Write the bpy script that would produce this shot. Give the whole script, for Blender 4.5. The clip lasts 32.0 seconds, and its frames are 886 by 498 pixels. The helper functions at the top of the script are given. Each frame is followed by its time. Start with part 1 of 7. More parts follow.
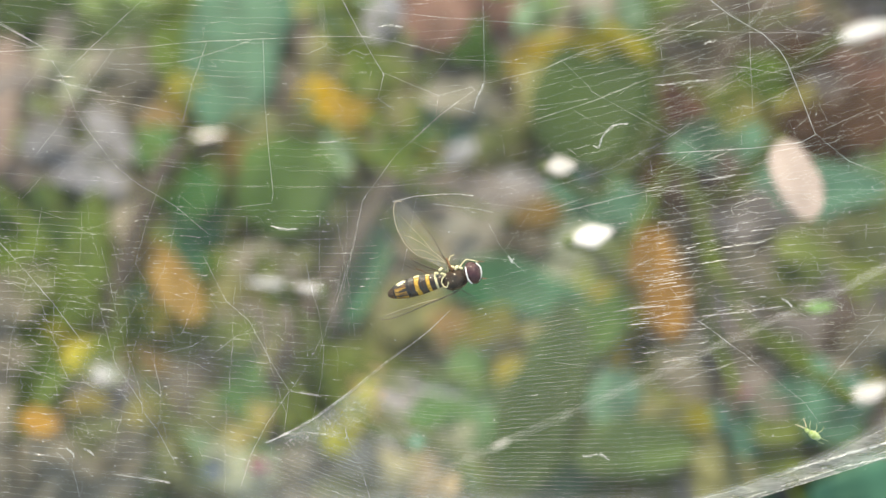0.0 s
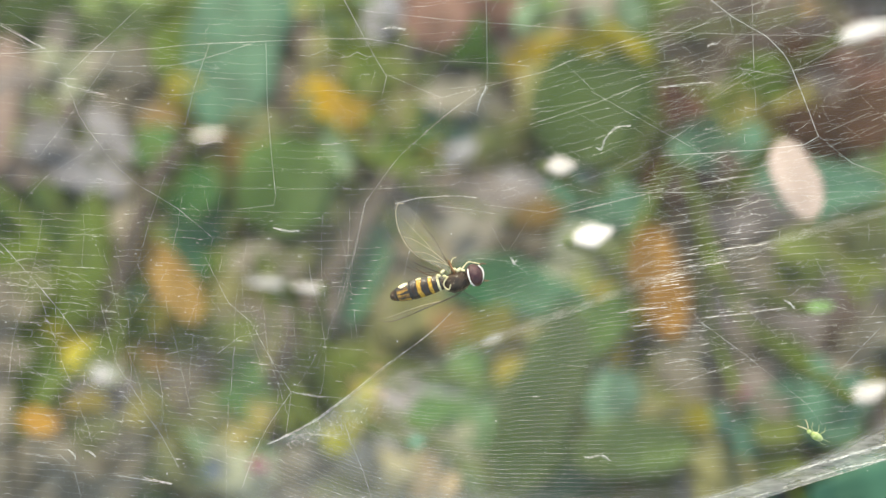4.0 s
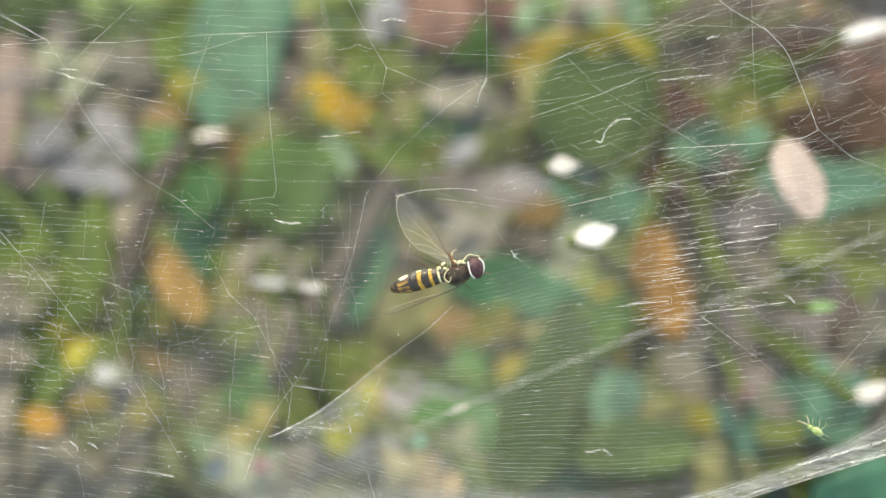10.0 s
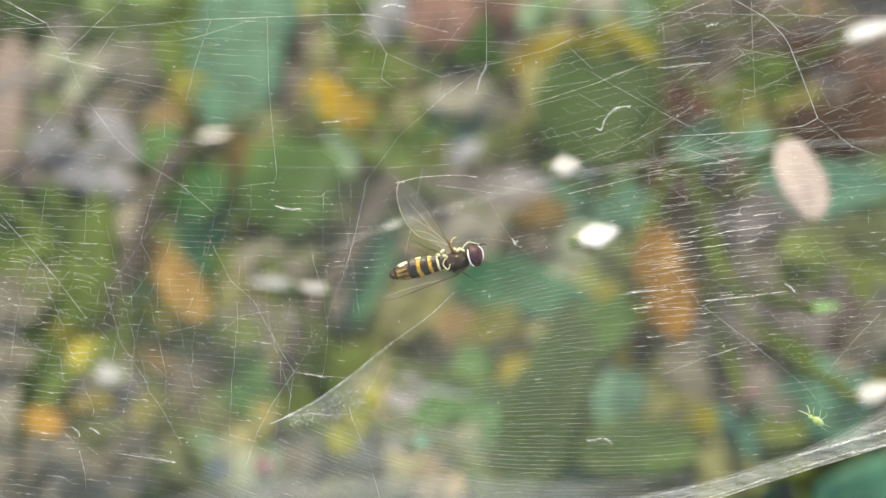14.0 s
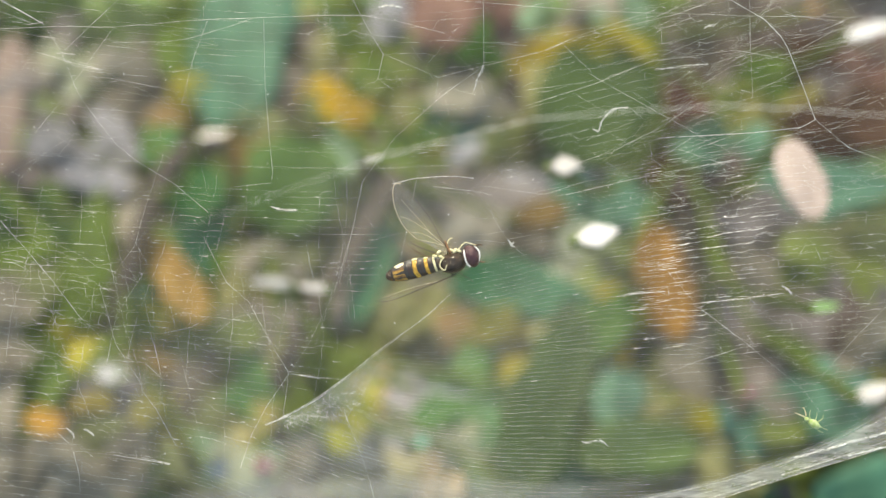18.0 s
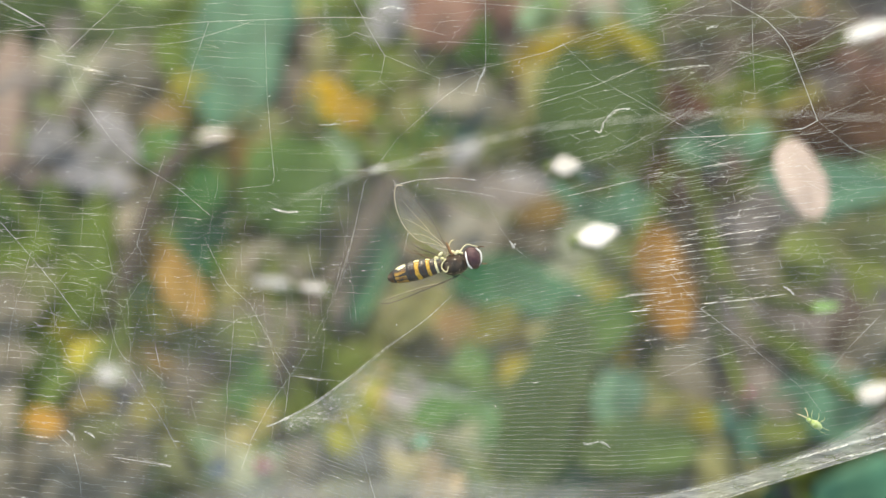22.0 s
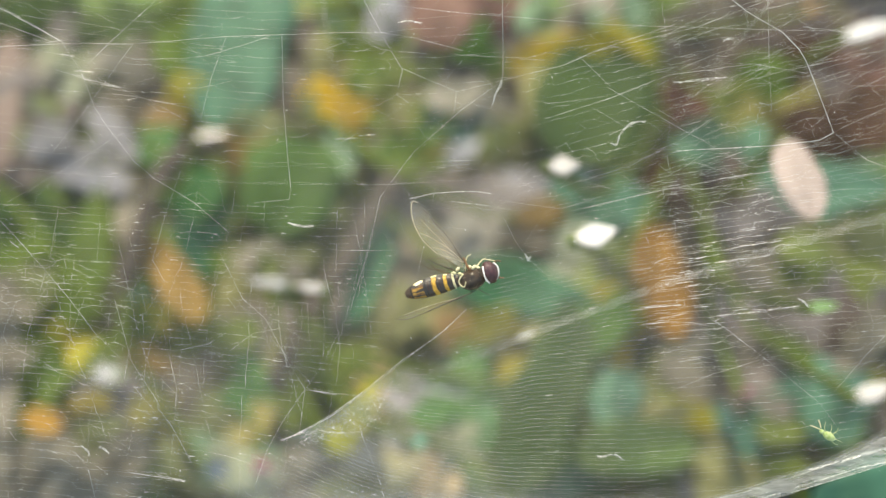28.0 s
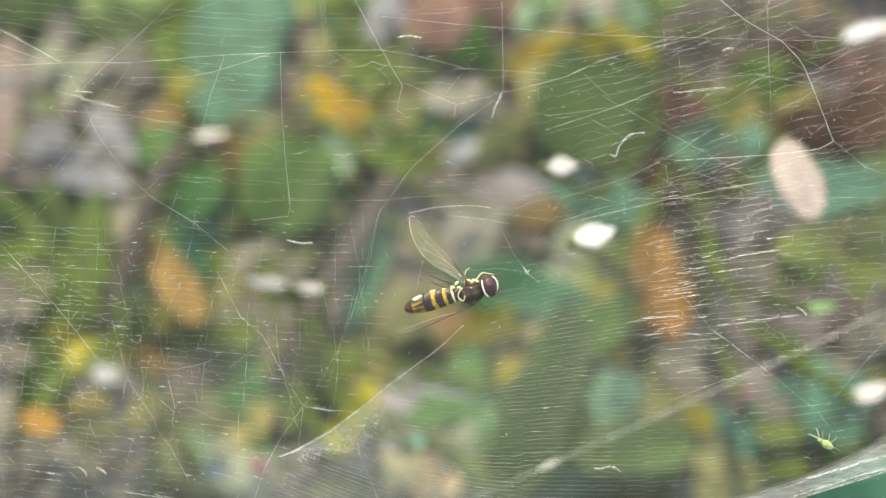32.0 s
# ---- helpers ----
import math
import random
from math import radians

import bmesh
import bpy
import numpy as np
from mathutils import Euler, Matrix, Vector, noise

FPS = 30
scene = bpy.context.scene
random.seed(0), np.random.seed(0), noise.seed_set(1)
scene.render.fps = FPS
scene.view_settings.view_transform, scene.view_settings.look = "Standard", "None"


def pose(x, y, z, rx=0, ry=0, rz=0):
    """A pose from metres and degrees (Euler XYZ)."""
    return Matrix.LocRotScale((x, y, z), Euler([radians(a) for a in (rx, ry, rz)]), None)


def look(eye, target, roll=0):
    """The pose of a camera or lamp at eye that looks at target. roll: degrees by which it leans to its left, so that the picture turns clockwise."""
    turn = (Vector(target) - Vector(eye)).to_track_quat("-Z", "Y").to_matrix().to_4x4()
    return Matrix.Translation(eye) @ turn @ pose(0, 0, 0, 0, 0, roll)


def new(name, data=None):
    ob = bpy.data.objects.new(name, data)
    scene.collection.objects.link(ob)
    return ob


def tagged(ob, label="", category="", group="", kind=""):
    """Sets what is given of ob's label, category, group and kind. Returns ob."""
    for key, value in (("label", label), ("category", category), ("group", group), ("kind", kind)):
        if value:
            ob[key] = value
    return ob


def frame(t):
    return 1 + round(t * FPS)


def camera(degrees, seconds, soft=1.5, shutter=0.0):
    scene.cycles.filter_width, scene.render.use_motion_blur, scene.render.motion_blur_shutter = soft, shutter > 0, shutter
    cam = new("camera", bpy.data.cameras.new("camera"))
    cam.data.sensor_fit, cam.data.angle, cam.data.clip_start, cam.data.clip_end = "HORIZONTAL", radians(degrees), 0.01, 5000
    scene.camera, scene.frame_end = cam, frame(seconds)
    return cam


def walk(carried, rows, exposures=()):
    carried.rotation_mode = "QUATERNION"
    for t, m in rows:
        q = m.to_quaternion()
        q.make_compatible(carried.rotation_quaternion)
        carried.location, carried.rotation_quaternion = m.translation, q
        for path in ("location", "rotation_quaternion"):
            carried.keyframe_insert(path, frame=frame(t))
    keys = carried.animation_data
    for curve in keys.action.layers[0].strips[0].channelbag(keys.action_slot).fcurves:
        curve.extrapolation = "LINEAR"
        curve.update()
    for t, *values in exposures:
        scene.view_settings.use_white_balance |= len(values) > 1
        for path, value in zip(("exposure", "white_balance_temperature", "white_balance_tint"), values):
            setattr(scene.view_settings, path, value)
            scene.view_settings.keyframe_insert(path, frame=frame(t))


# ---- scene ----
# ---------------------------------------------------------------- camera and its walk
# A close-up: a web 12 cm from the lens, seen from above, with a thicket floor behind it.
cam = camera(35, 32.0, soft=1.45)
cam.data.dof.use_dof = True
cam.data.dof.focus_distance = 0.12
cam.data.dof.aperture_fstop = 18.0
HERE = look((0, -0.169, 0.318), (0, 0, 0))


def turned(left, up):
    return HERE @ pose(0, 0, 0, up, left, 0)


walk(cam, [
    (0, turned(-0.194, 0.017)),
    (1, turned(-0.212, 0.017)),
    (2, turned(-0.212, 0.017)),
    (3, turned(-0.212, 0.006)),
    (3.5, turned(-0.206, 0.006)),
    (5.5, turned(-0.194, 0.006)),
    (6, turned(-0.176, 0.012)),
    (7, turned(-0.152, 0.000)),
    (8, turned(-0.141, 0.000)),
    (9, turned(-0.123, 0.000)),
    (10, turned(-0.100, 0.000)),
    (11, turned(-0.077, 0.000)),
    (12, turned(-0.058, 0.000)),
    (13, turned(-0.023, 0.000)),
    (14, turned(0.000, 0.000)),
    (14.5, turned(0.000, 0.000)),
    (16.5, turned(0.000, 0.000)),
    (17, turned(0.000, 0.000)),
    (18, turned(0.000, 0.000)),
    (19, turned(0.000, 0.000)),
    (20, turned(0.000, 0.000)),
    (21, turned(0.000, 0.000)),
    (22, turned(0.000, 0.000)),
    (23, turned(0.000, 0.000)),
    (24, turned(-0.012, 0.000)),
    (25, turned(-0.029, 0.000)),
    (25.5, turned(-0.047, 0.000)),
    (27.5, turned(-0.059, 0.000)),
    (28, turned(-0.077, 0.000)),
    (29, turned(-0.112, 0.006)),
    (30, turned(-0.141, 0.012)),
    (31, turned(-0.135, 0.012)),
    (32, turned(-0.132, 0.017)),
], exposures=[(0, 1.17, 8800, 5.0), (8, 1.16, 8800, 5.0), (13, 1.12, 8800, 5.0), (28, 1.12, 8800, 5.0), (32, 1.19, 8800, 5.0)])

# ---------------------------------------------------------------- world, sun, exposure
SUN_ELEVATION, SUN_AZIMUTH = 56.0, -14.0   # degrees; azimuth from +y towards +x
world = bpy.data.worlds.new("sky")
scene.world = world
world.use_nodes = True
nt = world.node_tree
sky = nt.nodes.new("ShaderNodeTexSky")
sky.sky_type = "NISHITA"
sky.sun_disc = False
sky.sun_elevation = radians(SUN_ELEVATION)
sky.sun_rotation = radians(SUN_AZIMUTH)
nt.links.new(sky.outputs[0], nt.nodes["Background"].inputs[0])
nt.nodes["Background"].inputs[1].default_value = 0.15
sun = new("sun", bpy.data.lights.new("sun", "SUN"))
sun.data.energy, sun.data.angle, sun.data.color = 2.05, radians(0.5), (1.0, 0.955, 0.89)
el, az = radians(SUN_ELEVATION), radians(SUN_AZIMUTH)
sun.matrix_world = look((math.sin(az) * math.cos(el), math.cos(az) * math.cos(el), math.sin(el)), (0, 0, 0))


# ---------------------------------------------------------------- materials
def material(name, base=(0.5, 0.5, 0.5), rough=0.6, second=None, scale=200.0, detail=4.0, bump=0.0, bump_scale=None,
             spec=0.5, vary=0.0, translucent=0.0, coat=0.0, island=None, contrast=(0.35, 0.65)):
    """Principled surface with two-tone noise, fine relief, per-object variation and some light coming through."""
    m = bpy.data.materials.new(name)
    m.use_nodes = True
    n, l = m.node_tree.nodes, m.node_tree.links
    p = n["Principled BSDF"]
    p.inputs["Roughness"].default_value = rough
    p.inputs["Specular IOR Level"].default_value = spec
    p.inputs["Coat Weight"].default_value = coat
    p.inputs["Coat Roughness"].default_value = 0.15
    tc = n.new("ShaderNodeTexCoord")
    no = n.new("ShaderNodeTexNoise")
    no.inputs["Scale"].default_value, no.inputs["Detail"].default_value = scale, detail
    l.new(tc.outputs["Object"], no.inputs["Vector"])
    ramp = n.new("ShaderNodeValToRGB")
    ramp.color_ramp.elements[0].position, ramp.color_ramp.elements[1].position = contrast
    second = second or tuple(c * 0.72 for c in base)
    ramp.color_ramp.elements[0].color, ramp.color_ramp.elements[1].color = (*second, 1), (*base, 1)
    l.new(no.outputs["Fac"], ramp.inputs["Fac"])
    col = ramp.outputs["Color"]
    if island:
        geo = n.new("ShaderNodeNewGeometry")
        r2 = n.new("ShaderNodeValToRGB")
        r2.color_ramp.interpolation = "CONSTANT"
        while len(r2.color_ramp.elements) < len(island):
            r2.color_ramp.elements.new(0.5)
        for k, c in enumerate(island):
            r2.color_ramp.elements[k].position, r2.color_ramp.elements[k].color = k / len(island), (*c, 1)
        l.new(geo.outputs["Random Per Island"], r2.inputs["Fac"])
        mix = n.new("ShaderNodeMix")
        mix.data_type, mix.blend_type = "RGBA", "MULTIPLY"
        mix.inputs["Factor"].default_value = 1.0
        l.new(r2.outputs["Color"], mix.inputs["A"]), l.new(col, mix.inputs["B"])
        col = mix.outputs["Result"]
    if vary:
        info = n.new("ShaderNodeObjectInfo")
        mr = n.new("ShaderNodeMapRange")
        mr.inputs["To Min"].default_value, mr.inputs["To Max"].default_value = 1 - vary, 1 + vary
        l.new(info.outputs["Random"], mr.inputs["Value"])
        hs = n.new("ShaderNodeHueSaturation")
        l.new(mr.outputs["Result"], hs.inputs["Value"]), l.new(col, hs.inputs["Color"])
        col = hs.outputs["Color"]
    l.new(col, p.inputs["Base Color"])
    if bump:
        nb = n.new("ShaderNodeTexNoise")
        nb.inputs["Scale"].default_value, nb.inputs["Detail"].default_value = bump_scale or scale * 4, 6
        l.new(tc.outputs["Object"], nb.inputs["Vector"])
        b = n.new("ShaderNodeBump")
        b.inputs["Strength"].default_value, b.inputs["Distance"].default_value = bump, 0.001
        l.new(nb.outputs["Fac"], b.inputs["Height"]), l.new(b.outputs["Normal"], p.inputs["Normal"])
    if translucent:
        t = n.new("ShaderNodeBsdfTranslucent")
        l.new(col, t.inputs["Color"])
        mx = n.new("ShaderNodeMixShader")
        mx.inputs[0].default_value = translucent
        l.new(p.outputs[0], mx.inputs[1]), l.new(t.outputs[0], mx.inputs[2])
        l.new(mx.outputs[0], n["Material Output"].inputs["Surface"])
    return m


def see_through(name, colour, amount, rough=0.3, glossy=0.15, scale=3000.0, spread=(0.45, 1.5), fading=False, stretch=(1, 1, 1)):
    """Thin film: mostly clear, the rest pale scattering fibres with a sheen. amount: the part that covers."""
    m = bpy.data.materials.new(name)
    m.use_nodes = True
    n, l = m.node_tree.nodes, m.node_tree.links
    n.remove(n["Principled BSDF"])
    tc, no, mr = n.new("ShaderNodeTexCoord"), n.new("ShaderNodeTexNoise"), n.new("ShaderNodeMapRange")
    no.inputs["Scale"].default_value, no.inputs["Detail"].default_value = scale, 5
    mp = n.new("ShaderNodeMapping")
    mp.inputs["Scale"].default_value = stretch
    l.new(tc.outputs["Object"], mp.inputs["Vector"])
    l.new(mp.outputs["Vector"], no.inputs["Vector"]), l.new(no.outputs["Fac"], mr.inputs["Value"])
    mr.inputs["From Min"].default_value, mr.inputs["From Max"].default_value = 0.3, 0.7
    mr.inputs["To Min"].default_value, mr.inputs["To Max"].default_value = amount * spread[0], amount * spread[1]
    clear, dif, tra, glo = (n.new("ShaderNodeBsdf" + k) for k in ("Transparent", "Diffuse", "Translucent", "Glossy"))
    for s in (dif, tra, glo):
        s.inputs["Color"].default_value = (*colour, 1)
    glo.inputs["Roughness"].default_value = rough
    a, b, c = (n.new("ShaderNodeMixShader") for _ in range(3))
    a.inputs[0].default_value, b.inputs[0].default_value = 0.5, glossy
    l.new(dif.outputs[0], a.inputs[1]), l.new(tra.outputs[0], a.inputs[2])
    l.new(a.outputs[0], b.inputs[1]), l.new(glo.outputs[0], b.inputs[2])
    cover = mr.outputs["Result"]
    if fading:        # film that thins out towards its borders
        at, mu = n.new("ShaderNodeAttribute"), n.new("ShaderNodeMath")
        at.attribute_name, mu.operation = "film_cover", "MULTIPLY"
        l.new(at.outputs["Fac"], mu.inputs[0]), l.new(cover, mu.inputs[1])
        cover = mu.outputs[0]
    l.new(cover, c.inputs[0])
    l.new(clear.outputs[0], c.inputs[1]), l.new(b.outputs[0], c.inputs[2])
    l.new(c.outputs[0], n["Material Output"].inputs["Surface"])
    return m


SOIL = material("soil", (0.215, 0.19, 0.18), 0.95, (0.11, 0.095, 0.09), 60, 8, 1.0, 900, contrast=(0.3, 0.7))
BARK = material("grey bark", (0.125, 0.11, 0.09), 0.85, (0.07, 0.06, 0.05), 300, 6, 0.8, 1500)
BOUGH = material("dark brown bark", (0.095, 0.076, 0.06), 0.85, (0.055, 0.044, 0.036), 300, 6, 0.8, 1500)
TEAL = material("blue-green leaf", (0.14, 0.31, 0.21), 0.62, (0.085, 0.215, 0.135), 45, 4, 0.3, spec=0.25, vary=0.12, translucent=0.22)
GREEN = material("green leaf", (0.062, 0.14, 0.024), 0.62, (0.024, 0.07, 0.012), 45, 4, 0.3, spec=0.25, vary=0.15, translucent=0.22)
HOLLY = material("dark green leaf", (0.036, 0.080, 0.013), 0.62, (0.016, 0.044, 0.008), 45, 4, 0.3, spec=0.25, translucent=0.2)
OLIVE = material("olive leaf", (0.107, 0.165, 0.02), 0.62, (0.075, 0.115, 0.018), 55, 4, 0.3, spec=0.25, vary=0.15, translucent=0.22)
RIM = material("yellowed leaf edge", (0.29, 0.25, 0.05), 0.5, (0.20, 0.19, 0.04), 80, 4, 0.3, translucent=0.2)
ORANGE = material("orange dead leaf", (0.40, 0.245, 0.075), 0.6, (0.23, 0.15, 0.055), 60, 5, 0.5, vary=0.12, translucent=0.15)
LIME = material("yellow-green leaf", (0.36, 0.36, 0.06), 0.5, (0.24, 0.27, 0.05), 150, 5, 0.4, vary=0.12, translucent=0.2)
MEADOW = material("fresh green leaf", (0.075, 0.21, 0.05), 0.62, (0.055, 0.14, 0.045), 55, 4, 0.3, spec=0.25, vary=0.12, translucent=0.22)
MOSS = material("moss-green leaf", (0.095, 0.185, 0.025), 0.62, (0.065, 0.12, 0.022), 50, 5, 0.3, spec=0.25, vary=0.12, translucent=0.2)
SPROUT = material("bright green leaf", (0.34, 0.60, 0.22), 0.4, (0.26, 0.50, 0.16), 120, 4, 0.2, translucent=0.2, coat=0.3)
FERN = material("deep yellow-green leaf", (0.105, 0.18, 0.014), 0.55, (0.055, 0.11, 0.01), 60, 4, 0.3, spec=0.25, vary=0.1, translucent=0.2)
SPRING = material("yellow-green leaf blade", (0.18, 0.235, 0.03), 0.5, (0.12, 0.165, 0.03), 120, 4, 0.3, vary=0.1, translucent=0.22)
STRAW = material("straw-coloured leaf", (0.42, 0.39, 0.20), 0.6, (0.33, 0.30, 0.15), 150, 5, 0.4, vary=0.08, translucent=0.1)
RUST = material("rust-coloured leaf", (0.36, 0.18, 0.085), 0.6, (0.24, 0.125, 0.06), 150, 5, 0.4, vary=0.1, translucent=0.12)
GOLD = material("golden leaf", (0.74, 0.42, 0.07), 0.5, (0.6, 0.3, 0.06), 120, 5, 0.4, translucent=0.15)
# the pale base of the next two stands in for sun highlights
GLINT = material("glossy leaf painted pale as a highlight", (0.76, 0.76, 0.76), 0.24, (0.6, 0.6, 0.6), 200, 5, 0.05, vary=0.04, coat=0.7)
DIM_GLINT = material("faded grey-white leaf", (0.58, 0.57, 0.56), 0.6, (0.45, 0.44, 0.43), 200, 5, 0.3, vary=0.05)
PINK = material("faded pinkish leaf", (0.36, 0.295, 0.27), 0.7, (0.29, 0.236, 0.214), 120, 5, 0.4, vary=0.08)
DUSK = material("dull pinkish dead leaf", (0.20, 0.145, 0.12), 0.7, (0.135, 0.098, 0.082), 60, 5, 0.4, vary=0.06)
UMBER = material("dark brown dead leaf", (0.115, 0.085, 0.07), 0.7, (0.055, 0.042, 0.035), 150, 5, 0.4, vary=0.1)
DRAB = material("drab grey-brown leaf", (0.34, 0.31, 0.25), 0.7, (0.17, 0.165, 0.12), 70, 5, 0.4, vary=0.1)
BROWN = material("brown dead leaf", (0.36, 0.23, 0.18), 0.7, (0.27, 0.16, 0.13), 150, 5, 0.5, vary=0.1)
MUD = material("mud-brown dead leaf", (0.15, 0.125, 0.115), 0.75, (0.075, 0.062, 0.055), 60, 5, 0.5, vary=0.1)
SLATE = material("brown-grey weathered leaf", (0.19, 0.172, 0.168), 0.7, (0.105, 0.094, 0.09), 120, 5, 0.5, vary=0.1)
LAVENDER = material("pale grey weathered leaf", (0.35, 0.355, 0.39), 0.7, (0.22, 0.22, 0.24), 70, 5, 0.4, vary=0.06)
PALE = material("grey weathered leaf", (0.28, 0.28, 0.30), 0.7, (0.15, 0.15, 0.155), 70, 5, 0.5, vary=0.1)
MAROON = material("maroon-brown dead leaf", (0.224, 0.119, 0.092), 0.62, (0.105, 0.056, 0.043), 110, 5, 0.3, spec=0.25, vary=0.14, translucent=0.15)
TAN = material("tan dead leaf", (0.554, 0.409, 0.224), 0.62, (0.260, 0.192, 0.105), 110, 5, 0.3, spec=0.25, vary=0.14, translucent=0.15)
SAND = material("pale sandy dead leaf", (0.502, 0.422, 0.290), 0.62, (0.236, 0.198, 0.136), 110, 5, 0.3, spec=0.25, vary=0.14, translucent=0.15)
VIOLET = material("violet-grey weathered leaf", (0.297, 0.264, 0.244), 0.62, (0.140, 0.124, 0.115), 110, 5, 0.3, spec=0.25, vary=0.14, translucent=0.15)
SAGE = material("pale sage-green leaf", (0.396, 0.449, 0.310), 0.62, (0.186, 0.211, 0.146), 110, 5, 0.3, spec=0.25, vary=0.14, translucent=0.15)
KHAKI = material("dull khaki leaf", (0.310, 0.310, 0.132), 0.62, (0.146, 0.146, 0.062), 110, 5, 0.3, spec=0.25, vary=0.14, translucent=0.15)
MUSTARD = material("mustard-yellow leaf", (0.396, 0.317, 0.073), 0.62, (0.186, 0.149, 0.034), 110, 5, 0.3, spec=0.25, vary=0.14, translucent=0.15)
FOREST = material("deep green leaf", (0.099, 0.165, 0.050), 0.62, (0.046, 0.077, 0.024), 110, 5, 0.3, spec=0.25, vary=0.14, translucent=0.15)
JADE = material("jade-green leaf", (0.112, 0.271, 0.119), 0.62, (0.053, 0.127, 0.056), 110, 5, 0.3, spec=0.25, vary=0.14, translucent=0.15)
SEA = material("sea-green leaf", (0.119, 0.264, 0.165), 0.62, (0.056, 0.124, 0.077), 110, 5, 0.3, spec=0.25, vary=0.14, translucent=0.15)
MIRE = material("dark grey-brown dead leaf", (0.165, 0.145, 0.112), 0.62, (0.077, 0.068, 0.053), 110, 5, 0.3, spec=0.25, vary=0.14, translucent=0.15)
CLAY = material("grey-brown dead leaf", (0.251, 0.231, 0.178), 0.62, (0.118, 0.108, 0.084), 110, 5, 0.3, spec=0.25, vary=0.14, translucent=0.15)
SILVER = material("silvery grey leaf", (0.528, 0.541, 0.554), 0.62, (0.248, 0.254, 0.260), 110, 5, 0.3, spec=0.25, vary=0.14, translucent=0.15)
PEARL = material("pale pearl-grey leaf", (0.686, 0.713, 0.713), 0.62, (0.322, 0.335, 0.335), 110, 5, 0.3, spec=0.25, vary=0.14, translucent=0.15)
GRASS = material("grass-green leaf", (0.158, 0.218, 0.046), 0.62, (0.074, 0.102, 0.022), 110, 5, 0.3, spec=0.25, vary=0.14, translucent=0.15)
FIR = material("dark blue-green leaf", (0.099, 0.205, 0.125), 0.62, (0.046, 0.096, 0.059), 110, 5, 0.3, spec=0.25, vary=0.14, translucent=0.15)
COPPER = material("copper-brown leaf", (0.409, 0.257, 0.112), 0.62, (0.192, 0.121, 0.053), 110, 5, 0.3, spec=0.25, vary=0.14, translucent=0.15)
OLIVINE = material("olive-yellow leaf", (0.380, 0.350, 0.036), 0.62, (0.179, 0.164, 0.017), 110, 5, 0.3, spec=0.25, vary=0.14, translucent=0.15)
LEAFY = material("soft green leaf", (0.157, 0.362, 0.098), 0.62, (0.074, 0.170, 0.046), 110, 5, 0.3, spec=0.25, vary=0.14, translucent=0.15)
HAZEL = material("hazel-brown leaf", (0.256, 0.165, 0.048), 0.62, (0.120, 0.077, 0.022), 110, 5, 0.3, spec=0.25, vary=0.14, translucent=0.15)
LICHEN = material("grey-green leaf", (0.199, 0.227, 0.098), 0.62, (0.094, 0.107, 0.046), 110, 5, 0.3, spec=0.25, vary=0.14, translucent=0.15)
OCHRE = material("ochre dead leaf", (0.566, 0.355, 0.041), 0.62, (0.266, 0.167, 0.019), 110, 5, 0.3, spec=0.25, vary=0.14, translucent=0.15)
BRASS = material("brassy yellowed leaf", (0.392, 0.293, 0.011), 0.62, (0.184, 0.138, 0.005), 110, 5, 0.3, spec=0.25, vary=0.14, translucent=0.15)
DULL = material("dull olive leaf", (0.261, 0.242, 0.011), 0.62, (0.123, 0.113, 0.005), 110, 5, 0.3, spec=0.25, vary=0.14, translucent=0.15)
COCOA = material("cocoa-brown dead leaf", (0.091, 0.041, 0.018), 0.62, (0.043, 0.019, 0.009), 110, 5, 0.3, spec=0.25, vary=0.14, translucent=0.15)
FOAM = material("grey-teal leaf", (0.246, 0.405, 0.246), 0.62, (0.115, 0.190, 0.115), 110, 5, 0.3, spec=0.25, vary=0.14, translucent=0.15)
DEEP = material("dark green leaf", (0.041, 0.144, 0.008), 0.62, (0.019, 0.068, 0.004), 110, 5, 0.3, spec=0.25, vary=0.14, translucent=0.15)
VIRIDIAN = material("clear green leaf", (0.026, 0.177, 0.033), 0.62, (0.012, 0.083, 0.015), 110, 5, 0.3, spec=0.25, vary=0.14, translucent=0.15)
POOL = material("dull blue leaf", (0.045, 0.164, 0.133), 0.62, (0.021, 0.077, 0.063), 110, 5, 0.3, spec=0.25, vary=0.14, translucent=0.15)
MOSSY = material("mossy green leaf", (0.070, 0.132, 0.008), 0.62, (0.033, 0.062, 0.004), 110, 5, 0.3, spec=0.25, vary=0.14, translucent=0.15)
OCEAN = material("broad blue-green leaf", (0.053, 0.199, 0.094), 0.62, (0.025, 0.094, 0.044), 110, 5, 0.3, spec=0.25, vary=0.14, translucent=0.15)
SIENNA = material("orange-brown dead leaf", (0.243, 0.120, 0.015), 0.62, (0.114, 0.056, 0.007), 110, 5, 0.3, spec=0.25, vary=0.14, translucent=0.15)
SEDGE = material("narrow dark green leaf", (0.065, 0.120, 0.008), 0.62, (0.030, 0.056, 0.004), 110, 5, 0.3, spec=0.25, vary=0.14, translucent=0.15)
# the next three colour small scraps that imitate iridescent glints of blurred silk
PINK_GLINT = material("pink scrap painted as an iridescent glint", (0.418, 0.137, 0.214), 0.62, (0.197, 0.064, 0.100), 110, 5, 0.3, spec=0.25, vary=0.14, translucent=0.15)
AQUA_GLINT = material("aqua scrap painted as an iridescent glint", (0.147, 0.607, 0.411), 0.62, (0.069, 0.285, 0.193), 110, 5, 0.3, spec=0.25, vary=0.14, translucent=0.15)
